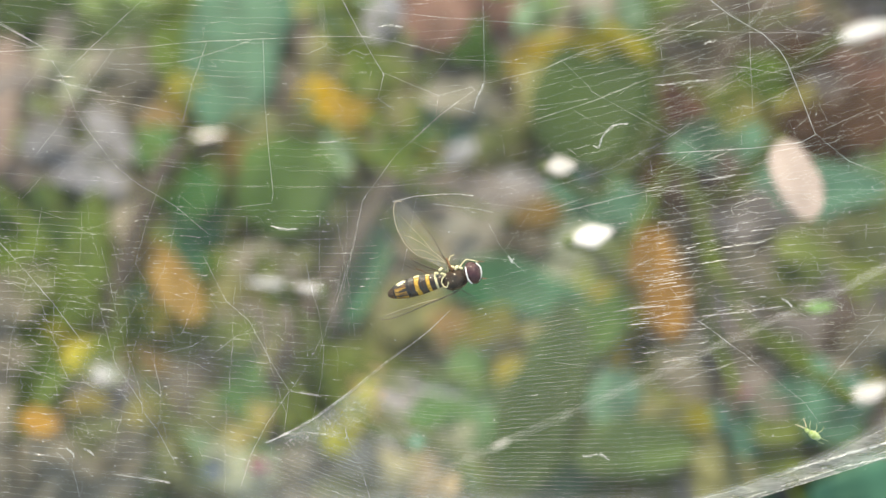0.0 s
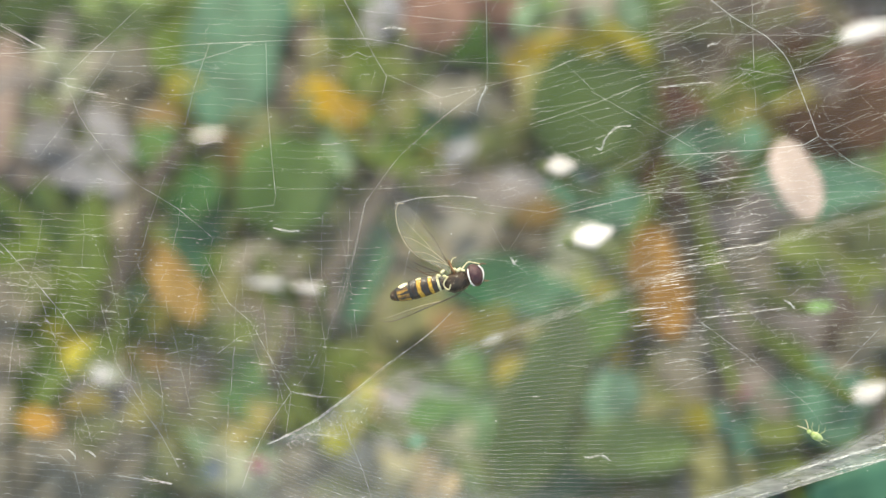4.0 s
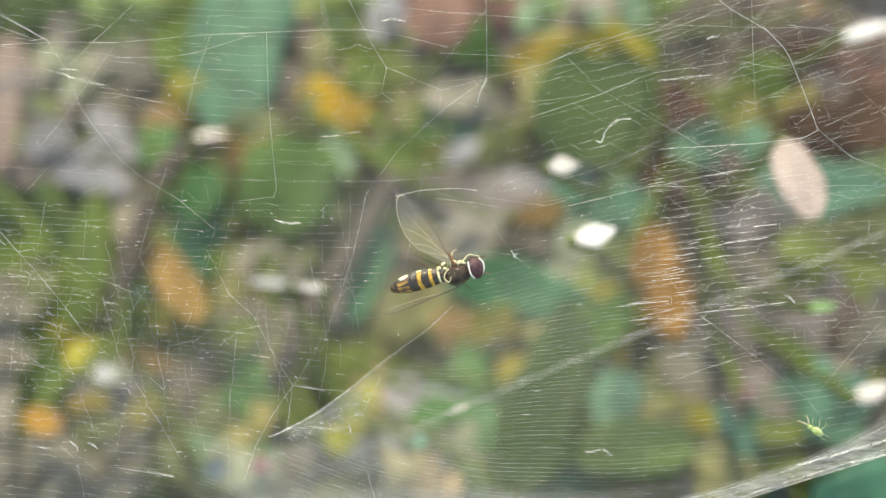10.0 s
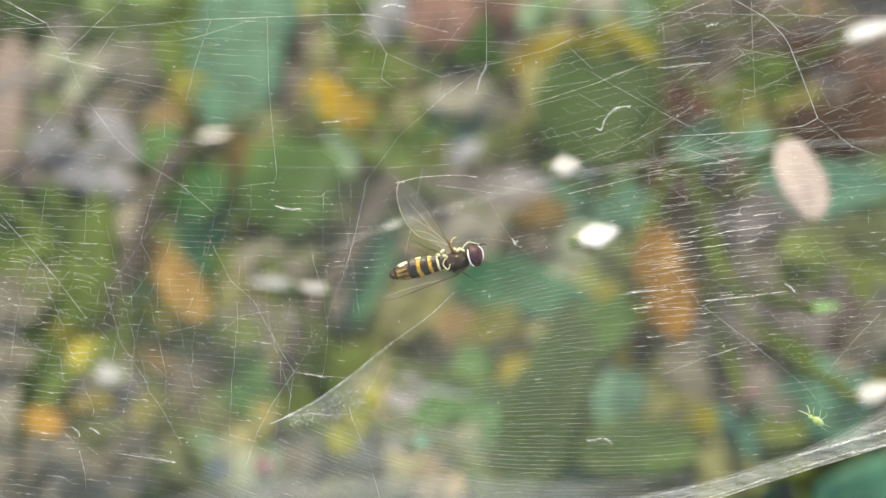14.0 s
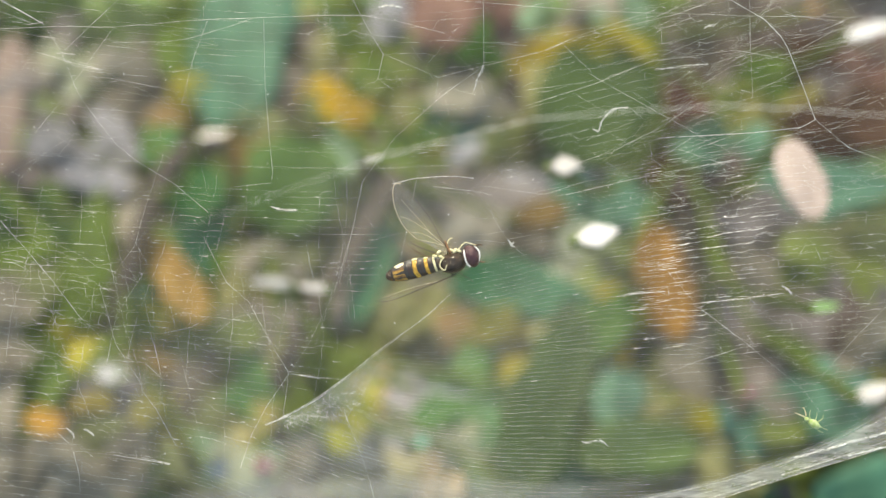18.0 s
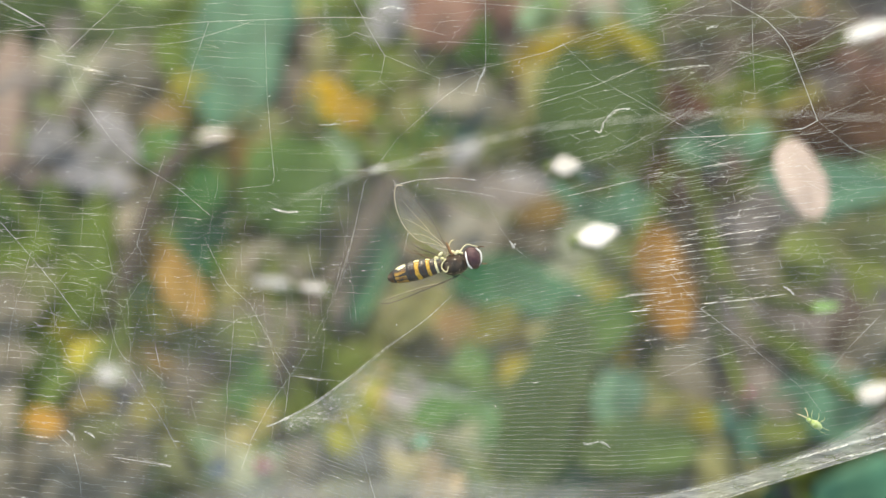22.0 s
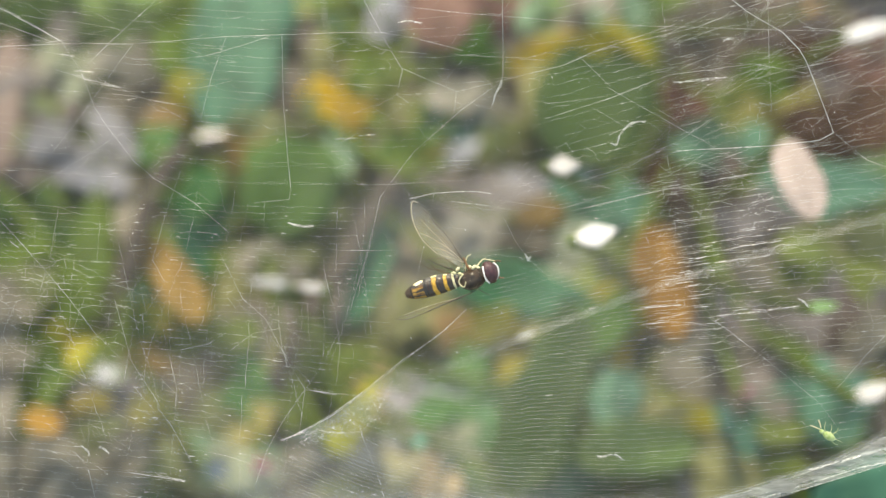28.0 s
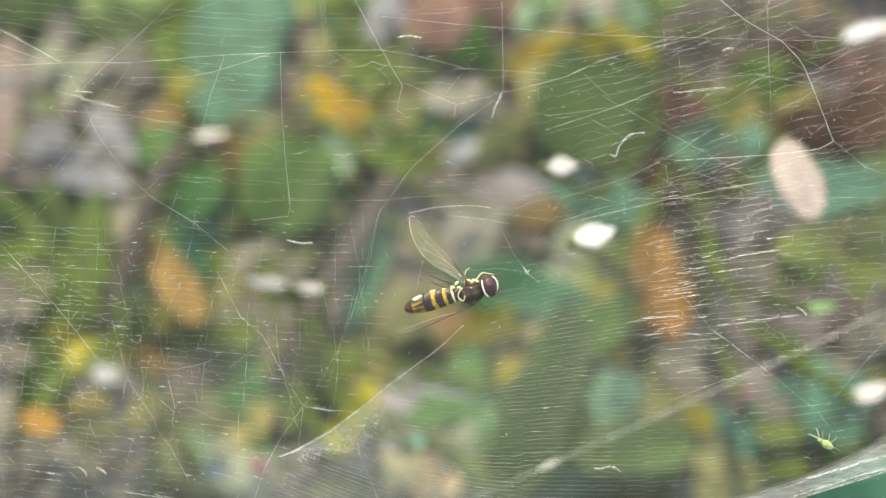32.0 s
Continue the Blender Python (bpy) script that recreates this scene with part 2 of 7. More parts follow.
BLUE_GLINT = material("blue scrap painted as an iridescent glint", (0.162, 0.247, 0.416), 0.62, (0.076, 0.116, 0.195), 110, 5, 0.3, spec=0.25, vary=0.14, translucent=0.15)
LIVER = material("dark red-brown dead leaf", (0.120, 0.050, 0.029), 0.62, (0.056, 0.024, 0.014), 110, 5, 0.3, spec=0.25, vary=0.14, translucent=0.15)
APRICOT = material("orange-tan dead leaf", (0.378, 0.238, 0.070), 0.62, (0.177, 0.112, 0.033), 110, 5, 0.3, spec=0.25, vary=0.14, translucent=0.15)
SUN = material("bright yellow leaf", (0.607, 0.387, 0.008), 0.62, (0.285, 0.182, 0.004), 110, 5, 0.3, spec=0.25, vary=0.14, translucent=0.15)
MARIGOLD = material("marigold-orange leaf", (0.634, 0.346, 0.061), 0.62, (0.298, 0.162, 0.029), 110, 5, 0.3, spec=0.25, vary=0.14, translucent=0.15)
LAKE = material("broad blue-green leaf", (0.081, 0.222, 0.136), 0.62, (0.038, 0.104, 0.064), 110, 5, 0.3, spec=0.25, vary=0.14, translucent=0.15)
ABYSS = material("dark blue-green leaf", (0.079, 0.230, 0.152), 0.62, (0.037, 0.108, 0.071), 110, 5, 0.3, spec=0.25, vary=0.14, translucent=0.15)
CITRUS = material("lemon-yellow leaf", (0.462, 0.453, 0.017), 0.62, (0.217, 0.213, 0.008), 110, 5, 0.3, spec=0.25, vary=0.14, translucent=0.15)
# near-white colour for chips added where bright highlights sit
CHIP = material("pale highlight chip", (0.84, 0.83, 0.80), 0.35, (0.72, 0.71, 0.68), 200, 5, 0.2, vary=0.05, coat=0.6)
LITTER = material("litter", (1, 1, 1), 0.85, (0.7, 0.7, 0.7), 200, 4, 0.4,
                  island=[(0.308, 0.277, 0.266), (0.224, 0.196, 0.182), (0.119, 0.101, 0.091), (0.434, 0.406, 0.413), (0.210, 0.203, 0.098), (0.364, 0.259, 0.154)])
COVER = material("low growth", (1, 1, 1), 0.5, (0.75, 0.75, 0.75), 200, 4, 0.2, translucent=0.2,
                 island=[(0.128, 0.255, 0.060), (0.165, 0.300, 0.068), (0.150, 0.300, 0.165), (0.225, 0.285, 0.068), (0.285, 0.315, 0.083), (0.135, 0.225, 0.060)])
# coverage noise makes short brighter lengths in place of sun glints
SILK = see_through("silk", (0.93, 0.955, 0.95), 0.68, 0.3, 0.22, 3800, (0.25, 1.5))
# whiter and fuller than SILK: glints put into the colour, besides real gloss
GLEAM_PAINT = see_through("silk painted as gleaming", (1.0, 1.0, 0.98), 1.0, 0.25, 0.5, 3000, (0.45, 1.5))
CLUMPED = see_through("matted silk", (0.93, 0.93, 0.88), 0.46, 0.4, 0.1, 2500)
MIST = see_through("faint silk veil", (0.9, 0.9, 0.87), 0.068, 0.4, 0.05, 300, (0.8, 1.2), True)
LOW = see_through("dense fine silk", (0.9, 0.9, 0.87), 0.13, 0.4, 0.05, 500, (0.6, 1.4), True)
VEIL = see_through("silk veil", (0.9, 0.9, 0.87), 0.21, 0.4, 0.05, 700, (0.75, 1.25), True)
HAZE = see_through("thin silk haze", (0.9, 0.9, 0.87), 0.05, 0.4, 0.05, 60, (0.9, 1.1))
BAND = see_through("silk band", (0.9, 0.92, 0.91), 0.36, 0.35, 0.08, 1500, (0.55, 1.45), True, (0.35, 1.6, 1))
BLACK = material("black cuticle", (0.028, 0.025, 0.022), 0.34, (0.045, 0.038, 0.03), 3000, 3, 0.2, 9000, coat=0.3)
# lighter grey that paints the sheen on the black bands
TOP_SHEEN = material("cuticle with painted grey sheen", (0.15, 0.145, 0.13), 0.4, (0.07, 0.065, 0.055), 2500, 3, 0.3, 9000, coat=0.3)
UMBRE = material("dark brown cuticle", (0.07, 0.038, 0.02), 0.35, (0.03, 0.018, 0.012), 2500, 3, 0.2, 9000, coat=0.3)
SMOKE = material("dark wing vein", (0.085, 0.065, 0.05), 0.45, (0.05, 0.04, 0.03), 3000, 3)
STRIPE = material("yellow cuticle", (0.68, 0.42, 0.055), 0.5, (0.38, 0.20, 0.03), 4000, 3, 0.2, 9000, coat=0.2)
GILT = material("dull golden cuticle", (0.46, 0.27, 0.05), 0.5, (0.22, 0.12, 0.03), 4000, 3, 0.2, 9000, coat=0.2)
AMBERED = material("amber-brown cuticle", (0.24, 0.12, 0.03), 0.5, (0.10, 0.05, 0.02), 4000, 3, 0.2, 9000, coat=0.2)
CREAM = material("cream cuticle", (0.85, 0.80, 0.55), 0.4, (0.7, 0.64, 0.36), 2500, 3, 0.2, 9000)
BRONZE = material("bronze thorax", (0.075, 0.045, 0.025), 0.35, (0.02, 0.014, 0.01), 1800, 4, 0.5, 12000, coat=0.25)
EYE = material("maroon eye", (0.085, 0.028, 0.032), 0.3, (0.05, 0.016, 0.022), 4000, 3, 0.3, 20000, coat=0.35)
WHITE = material("white band", (0.86, 0.86, 0.84), 0.4, (0.75, 0.75, 0.73), 3000, 3)
VEIN = material("wing vein", (0.16, 0.10, 0.05), 0.45, (0.10, 0.06, 0.03), 3000, 3)
PALE_VEIN = material("pale wing vein", (0.60, 0.54, 0.41), 0.4, (0.44, 0.38, 0.27), 3000, 3)
WING = see_through("wing membrane", (0.80, 0.74, 0.62), 0.175, 0.25, 0.2, 500)
THIN_WING = see_through("thin wing membrane", (0.70, 0.64, 0.52), 0.15, 0.25, 0.2, 500)
APHID = material("green aphid skin", (0.66, 0.76, 0.46), 0.4, (0.40, 0.55, 0.18), 3000, 3, 0.2, 9000, translucent=0.25)


# ---------------------------------------------------------------- helpers of this scene
def mesh_of(name, verts, faces, mat, smooth=True):
    me = bpy.data.meshes.new(name)
    me.from_pydata([tuple(v) for v in verts], [], faces)
    mats = mat if isinstance(mat, (list, tuple)) else [mat]
    for m in mats:
        me.materials.append(m)
    me.polygons.foreach_set("use_smooth", [smooth] * len(me.polygons))
    me.update()
    return me


def part(name, me, parent, label="", at=None):
    ob = new(name, me)
    ob.parent = parent
    if at is not None:
        ob.matrix_basis = at if isinstance(at, Matrix) else Matrix.Translation(at)
    return tagged(ob, label) if label else ob


def tube(points, radii, sides=6, closed=True):
    """Vertices and faces of a tapering tube along points."""
    pts = [Vector(p) for p in points]
    verts, faces = [], []
    side = None
    for k, p in enumerate(pts):
        t = (pts[min(k + 1, len(pts) - 1)] - pts[max(k - 1, 0)]).normalized()
        side = t.cross((0, 0, 1) if abs(t.z) < 0.95 else (0, 1, 0)) if side is None else side - t * side.dot(t)
        side.normalize()
        other = t.cross(side)
        for j in range(sides):
            a = 2 * math.pi * j / sides + (math.pi / 3 if sides == 3 else 0)
            verts.append(p + (side * math.cos(a) + other * math.sin(a)) * radii[k])
        if k:
            o = (k - 1) * sides
            for j in range(sides):
                faces.append((o + j, o + (j + 1) % sides, o + sides + (j + 1) % sides, o + sides + j))
    if closed:
        faces.append(tuple(reversed(range(sides))))
        faces.append(tuple(range((len(pts) - 1) * sides, len(pts) * sides)))
    return verts, faces


def joined(pieces):
    verts, faces = [], []
    for v, f in pieces:
        o = len(verts)
        verts += list(v)
        faces += [tuple(i + o for i in q) for q in f]
    return verts, faces


def curve_through(points, steps=6):
    """A smooth line through the points (Catmull-Rom)."""
    p = [Vector(q) for q in points]
    if len(p) < 3:
        return p
    p = [p[0] * 2 - p[1]] + p + [p[-1] * 2 - p[-2]]
    out = []
    for k in range(1, len(p) - 2):
        for s in range(steps):
            t = s / steps
            a, b, c, d = p[k - 1:k + 3]
            out.append(0.5 * ((2 * b) + (c - a) * t + (2 * a - 5 * b + 4 * c - d) * t * t + (3 * b - a - 3 * c + d) * t ** 3))
    return out + [p[-2]]


def blade(base, tip, width, normal=(0, -0.4, 0.9), curl=0.12, fold=0.12, blunt=0.5, origin=(0, 0, 0), thick=0.0003, wave=0.05, seed=0, diamond=False, oval=False):
    """A leaf blade from base to tip: outline, folded midrib, curl along its length, a real thickness."""
    base, tip, n = Vector(base), Vector(tip), Vector(normal)
    d = tip - base
    length = d.length
    d.normalize()
    n = (n - d * n.dot(d)).normalized()
    s = d.cross(n)
    rows, cols = 14, 6
    top = []
    for i in range(rows + 1):
        t = i / rows
        w = width * 0.5 * math.sin(math.pi * min(1.0, t * 0.98 + 0.01) ** (0.55 + 0.5 * (1 - blunt))) ** (0.9 - 0.35 * blunt)
        if oval:
            w = width * 0.5 * math.sqrt(max(0.0, 1 - (2 * t - 1) ** 2) + 0.0004)
        if diamond:
            w = width * 0.5 * max(0.04, 1 - abs(t - 0.5) * 1.9)
        for j in range(-cols // 2, cols // 2 + 1):
            u = j / (cols // 2)
            h = curl * length * (t * (1 - t)) * 1.2 + fold * width * abs(u) ** 1.5 * 0.6
            h += wave * width * noise.noise((t * 3 + seed, u * 1.5, seed * 1.7))
            top.append(base + d * length * t + s * w * u * (1 + 0.26 * noise.noise((t * 5, seed, u * 0.7))) + n * h - Vector(origin))
    c = cols + 1
    verts = top + [v - n * thick for v in top]
    o = len(top)
    faces = []
    for i in range(rows):
        for j in range(cols):
            a = i * c + j
            faces.append((a, a + 1, a + c + 1, a + c))
            faces.append((o + a, o + a + c, o + a + c + 1, o + a + 1))
    for i in range(rows):
        faces.append((i * c, (i + 1) * c, o + (i + 1) * c, o + i * c))
        faces.append((i * c + cols, o + i * c + cols, o + (i + 1) * c + cols, (i + 1) * c + cols))
    return verts, faces


def midrib(base, tip, normal, curl, radius, origin):
    base, tip, n = Vector(base), Vector(tip), Vector(normal)
    d = tip - base
    n = (n - d.normalized() * n.dot(d.normalized())).normalized()
    pts = [base + d * t + n * (curl * d.length * t * (1 - t) * 1.2 + radius * 0.3) - Vector(origin) for t in (0, 0.2, 0.4, 0.6, 0.8, 0.97)]
    return tube(pts, [radius * (1 - 0.8 * k / 5) for k in range(6)], 5)


# ---------------------------------------------------------------- ground
def ground():
    n, half = 90, 0.45
    verts, faces = [], []
    for i in range(n + 1):
        for j in range(n + 1):
            x, y = -half + 2 * half * j / n, -half + 2 * half * i / n
            edge = max(0.0, 1 - max(abs(x), abs(y)) / half * 1.0)
            z = (0.0035 * noise.noise((x * 22, y * 22, 0)) + 0.0015 * noise.noise((x * 80, y * 80, 3))) * min(1, edge * 4) - 0.002
            verts.append((x, y, z))
    for i in range(n):
        for j in range(n):
            a = i * (n + 1) + j
            faces.append((a, a + 1, a + n + 2, a + n + 1))
    o = len(verts)
    rim = [(-half, -half), (half, -half), (half, half), (-half, half)]
    corners = [0, n, (n + 1) * (n + 1) - 1, n * (n + 1)]
    verts += [(x * 900, y * 900, -0.002) for x, y in rim]
    edges = [[j for j in range(n + 1)], [i * (n + 1) + n for i in range(n + 1)],
             [n * (n + 1) + j for j in range(n, -1, -1)], [i * (n + 1) for i in range(n, -1, -1)]]
    for k in range(4):
        e = edges[k]
        faces.append((o + k, o + (k + 1) % 4, *reversed(e)))
    tagged(new("ground", mesh_of("ground", verts, faces, SOIL)), "grey-brown crumbly soil under the undergrowth", "ground", kind="structure")


ground()


def litter():
    """Gravel crumbs, bits of dead leaf and short twigs strewn over the soil."""
    rnd = random.Random(5)
    pieces = []
    for _ in range(2300):
        a, q = rnd.uniform(0, 6.28), rnd.gauss(0, 0.16)
        x, y = q * math.cos(a), 0.04 + q * math.sin(a)
        if any(math.hypot(x - p.x, y - p.y) < r for p, r in CLEAR):
            continue
        kind = rnd.random()
        a = rnd.uniform(0, 6.28)
        if kind < 0.45:
            r = rnd.uniform(0.0015, 0.005)
            v = [(x + r * rnd.uniform(0.7, 1.2) * math.cos(a + k * 1.257), y + r * rnd.uniform(0.7, 1.2) * math.sin(a + k * 1.257), -0.003) for k in range(5)]
            t = [(p[0] * 0.4 + x * 0.6, p[1] * 0.4 + y * 0.6, r * rnd.uniform(0.6, 1.0)) for p in v]
            pieces.append((v + t, [(k, (k + 1) % 5, 5 + (k + 1) % 5, 5 + k) for k in range(5)] + [(5, 6, 7, 8, 9)]))
        elif kind < 0.8:
            s = rnd.uniform(0.006, 0.016)
            b = Vector((x, y, rnd.uniform(0.0, 0.003)))
            pieces.append(blade(b, b + Vector((math.cos(a) * s, math.sin(a) * s, rnd.uniform(0, 0.004))), s * rnd.uniform(0.3, 0.6),
                                (rnd.uniform(-0.4, 0.4), rnd.uniform(-0.4, 0.4), 1), seed=rnd.random() * 50))
        else:
            s = rnd.uniform(0.02, 0.07)
            r = rnd.uniform(0.0007, 0.002)
            b = Vector((x, y, r))
            e = b + Vector((math.cos(a) * s, math.sin(a) * s, rnd.uniform(0, 0.008)))
            pieces.append(tube([b, (b + e) / 2 + Vector((rnd.uniform(-1, 1), rnd.uniform(-1, 1), 0.3)) * s * 0.06, e], [r, r * 0.9, r * 0.6], 5))
    tagged(new("leaf_litter", mesh_of("leaf_litter", *joined(pieces), LITTER)), "grey and brown crumbs, dead leaf bits and twigs on soil", "litter", kind="stuff")


def low_growth():
    """Small leaves on short stalks that cover the soil between the larger plants."""
    rnd = random.Random(9)
    pieces = []
    for _ in range(3400):
        a, q = rnd.uniform(0, 6.28), rnd.gauss(0, 0.17)
        x, y = q * math.cos(a), 0.04 + q * math.sin(a)
        if noise.noise((x * 14, y * 14, 7.3)) < -0.38:
            continue
        if any(math.hypot(x - p.x, y - p.y - 0.006) < r + 0.008 for p, r in CLEAR) or any(math.hypot(x - p.x, y - p.y) < r for p, r in BARE):
            continue
        h = rnd.uniform(0.005, 0.024)
        a = rnd.uniform(0, 6.28)
        s = rnd.uniform(0.008, 0.024)
        top = Vector((x + rnd.uniform(-0.01, 0.01), y + rnd.uniform(-0.01, 0.01), h))
        pieces.append(joined([tube([(x, y, -0.003), (x * 0.5 + top.x * 0.5, y, h * 0.6), top], [0.0006, 0.0005, 0.0004], 4),
                              blade(top, top + Vector((math.cos(a) * s, math.sin(a) * s, rnd.uniform(-0.004, 0.006))), s * rnd.uniform(0.35, 0.6),
                                    (rnd.uniform(-0.5, 0.5), rnd.uniform(-0.6, 0.4), 1), seed=rnd.random() * 50)]))
    tagged(new("low_growth", mesh_of("low_growth", *joined(pieces), COVER)), "small green and olive leaves of low ground cover", "ground cover", kind="stuff")




# ---------------------------------------------------------------- plants behind the web
# open patches of soil
BARE = [(Vector(p), r) for p, r in (((0.0795, -0.0096, 0.0000), 0.0236), ((0.1090, 0.0509, 0.0000), 0.0286), ((0.0694, 0.0565, 0.0000), 0.0210), ((0.0648, 0.0204, 0.0000), 0.0104), ((0.0647, -0.0313, 0.0000), 0.0111), ((-0.0624, -0.0388, 0.0000), 0.0096), ((0.0938, 0.0661, 0.0000), 0.0204), ((0.0764, 0.0327, 0.0000), 0.0091), ((-0.1041, 0.0509, 0.0000), 0.0185),
                                    ((-0.0721, -0.0388, 0.0000), 0.0110), ((0.0723, -0.0388, 0.0000), 0.0151), ((-0.0132, 0.0680, 0.0000), 0.0110))]


def plant(label, stem_points, radius, fill=110, spread=1.0, category="plant", mats=(), scraps=55, tones=(), bark=BARK):
    """A leafy plant: woody stem from the ground and many small leaves; its large leaves follow one by one."""
    foot = Vector(stem_points[0])
    root = new("leafy_plant")
    root.location = foot
    tagged(root, label, category, "plants behind the web")
    line = curve_through(stem_points, 8)
    m = len(line)
    radii = [radius * (1.12 - 0.4 * k / m) * (1 + 0.12 * noise.noise((k * 0.6, radius * 900, 0))) for k in range(m)]
    part("stem", mesh_of("stem", *tube([p - foot for p in line], radii, 10), bark), root, "grey-brown woody stem")
    # many small lower leaves along the stem
    rnd = random.Random(int(radius * 1e6))
    for k in range(fill):
        a, r = rnd.uniform(0, 6.28), 0.085 * math.sqrt(rnd.random())
        c = line[m // 2]
        base = Vector((c.x + spread * r * math.cos(a), c.y + r * math.sin(a), rnd.uniform(0.008, 0.034)))
        if any(math.hypot(base.x - p.x, base.y - p.y) < r for p, r in BARE):
            continue
        s, w = rnd.uniform(0.008, 0.019), rnd.uniform(0.4, 0.75)
        d = rnd.uniform(0, 6.28)
        tip = base + Vector((s * math.cos(d), s * math.sin(d), rnd.uniform(-0.005, 0.006)))
        n = (rnd.uniform(-0.5, 0.5), rnd.uniform(-0.6, 0.3), 1)
        leaf = part("small_leaf", mesh_of("small_leaf", *blade(base, tip, s * w, normal=n, origin=foot, seed=rnd.random() * 90, blunt=rnd.uniform(0.5, 1)), rnd.choice(mats)), root)
        near = Vector((base.x + (c.x - base.x) * 0.12, base.y + (c.y - base.y) * 0.12, -0.003))
        part("leaf_stalk", mesh_of("leaf_stalk", *tube([near - foot, near.lerp(base, 0.6) - foot, base - foot], [0.0007] * 3, 4), OLIVE), leaf)
    # scattered scraps of colour higher up
    bits = tones or [LICHEN, CLAY, LEAFY, KHAKI, FOAM, JADE, SAND, GRASS]
    for k in range(scraps):
        a, r = rnd.uniform(0, 6.28), 0.08 * math.sqrt(rnd.random())
        c = line[m // 2]
        base = Vector((c.x + r * math.cos(a), c.y + r * math.sin(a), rnd.uniform(0.03, 0.046)))
        s, d = rnd.uniform(0.006, 0.013), rnd.uniform(0, 6.28)
        tip = base + Vector((s * math.cos(d), s * math.sin(d), rnd.uniform(-0.004, 0.004)))
        n = (rnd.uniform(-0.4, 0.4), rnd.uniform(-0.5, 0.2), 1)
        leaf = part("small_leaf", mesh_of("small_leaf", *blade(base, tip, s * rnd.uniform(0.4, 0.8), normal=n, origin=foot, seed=rnd.random() * 90), rnd.choice(bits)), root)
        near = Vector((base.x + (c.x - base.x) * 0.12, base.y + (c.y - base.y) * 0.12, -0.003))
        part("leaf_stalk", mesh_of("leaf_stalk", *tube([near - foot, near.lerp(base, 0.6) - foot, base - foot], [0.0005] * 3, 4), OLIVE), leaf)
    return root, line, radius


def leaf(shrub, base, tip, width, mat, text, opt):
    """One large leaf with its stalk and midrib."""
    root, line, radius = shrub
    foot, k = root.location, sum(c.name.startswith("leaf") for c in root.children)
    base, tip = Vector(base), Vector(tip)
    near = min(line, key=lambda p: (p - base).length + 1.5 * max(0.0, p.z - base.z))
    mid = (near + base) / 2 + Vector((0, 0, -0.2 * abs(base.z - near.z)))
    blade_part = part("leaf", mesh_of("leaf", *blade(base, tip, width, origin=foot, seed=k * 3.1 + radius * 1000, **opt), mat), root, text)
    stalk = tube([p - foot for p in curve_through([near, mid, base.lerp(mid, 0.1) - Vector((0, 0, 0.001)), base], 5)], [0.0008] * 16, 5)
    part("leaf_stalk", mesh_of("leaf_stalk", *stalk, OLIVE), blade_part)
    part("midrib", mesh_of("midrib", *midrib(base, tip, opt.get("normal", (0, -0.4, 0.9)), opt.get("curl", 0.12), min(0.0007, width * 0.03), foot), mat), blade_part)


def spray(shrub, base, tip, width, mat, text, count):
    """A broad leaf with smaller ones of its colour scattered over and round it."""
    root, line, radius = shrub
    foot, base, tip = root.location, Vector(base), Vector(tip)
    rnd = random.Random(round(abs(base.x) * 7e5 + abs(base.y) * 3e5))
    mid, along = (base + tip) / 2, tip - base
    across = along.cross((0, -0.4, 0.9)).normalized() * width
    lower = Vector((0, 0, 0.004))
    part("leaf", mesh_of("leaf", *blade(base - along * 0.06 - lower, tip + along * 0.06 - lower, width * 1.14, origin=foot, seed=rnd.random() * 90, oval=True, wave=0.15), mat), root, text)
    for _ in range(count):
        a, q = rnd.uniform(0, 6.28), 0.62 * math.sqrt(rnd.random())
        at = mid + along * q * math.cos(a) + across * q * math.sin(a) + Vector((0, 0, rnd.uniform(-0.003, 0.003)))
        d = (along.normalized() * rnd.uniform(-1, 1) + across.normalized() * rnd.uniform(-1, 1)).normalized() * rnd.uniform(0.003, 0.0065)
        n = (rnd.uniform(-0.35, 0.35), -0.4 + rnd.uniform(-0.3, 0.3), 0.9)
        small = part("small_leaf", mesh_of("small_leaf", *blade(at - d, at + d, d.length * rnd.uniform(0.8, 1.4), n, origin=foot, seed=rnd.random() * 90, blunt=rnd.uniform(0.5, 1)), mat), root)
        low = at - d + Vector((0, 0.004, -0.008))
        part("leaf_stalk", mesh_of("leaf_stalk", *tube([low - foot, at - d - foot], [0.0005, 0.0003], 4), mat), small)


shrub = plant("shrub with a bowed grey stem and broad blue-green leaves",
      [(-0.0812, -0.0386, -0.0040), (-0.0702, -0.0486, 0.0400), (-0.0655, -0.0473, 0.0600), (-0.0628, -0.0405, 0.0680), (-0.0604, -0.0306, 0.0700), (-0.0572, -0.0206, 0.0710), (-0.0523, -0.0149, 0.0720), (-0.0449, -0.0122, 0.0720)], 0.0024,
              mats=[GRASS, LEAFY, MOSS, KHAKI, JADE, LICHEN, SPRING, CLAY, LEAFY], bark=BOUGH)
# this pale leaf and the bract are put where sun highlights sit
leaf(shrub, (-0.0557, -0.0817, 0.1100), (-0.0518, -0.0804, 0.1100), 0.0034, DIM_GLINT, "small pale leaf", dict(diamond=True))
leaf(shrub, (-0.0440, -0.0328, 0.1050), (-0.0382, -0.0321, 0.1050), 0.0006, GLINT, "pale bract standing in for the highlight at the bowed tip", dict(blunt=0.8, fold=0.0, curl=0.02, wave=0.0, normal=(-0.07, 0.04, 1)))
spray(shrub, (-0.1019, 0.0314, 0.0507), (-0.0828, 0.0357, 0.0507), 0.0107, HOLLY, "dark green leaf", 8)
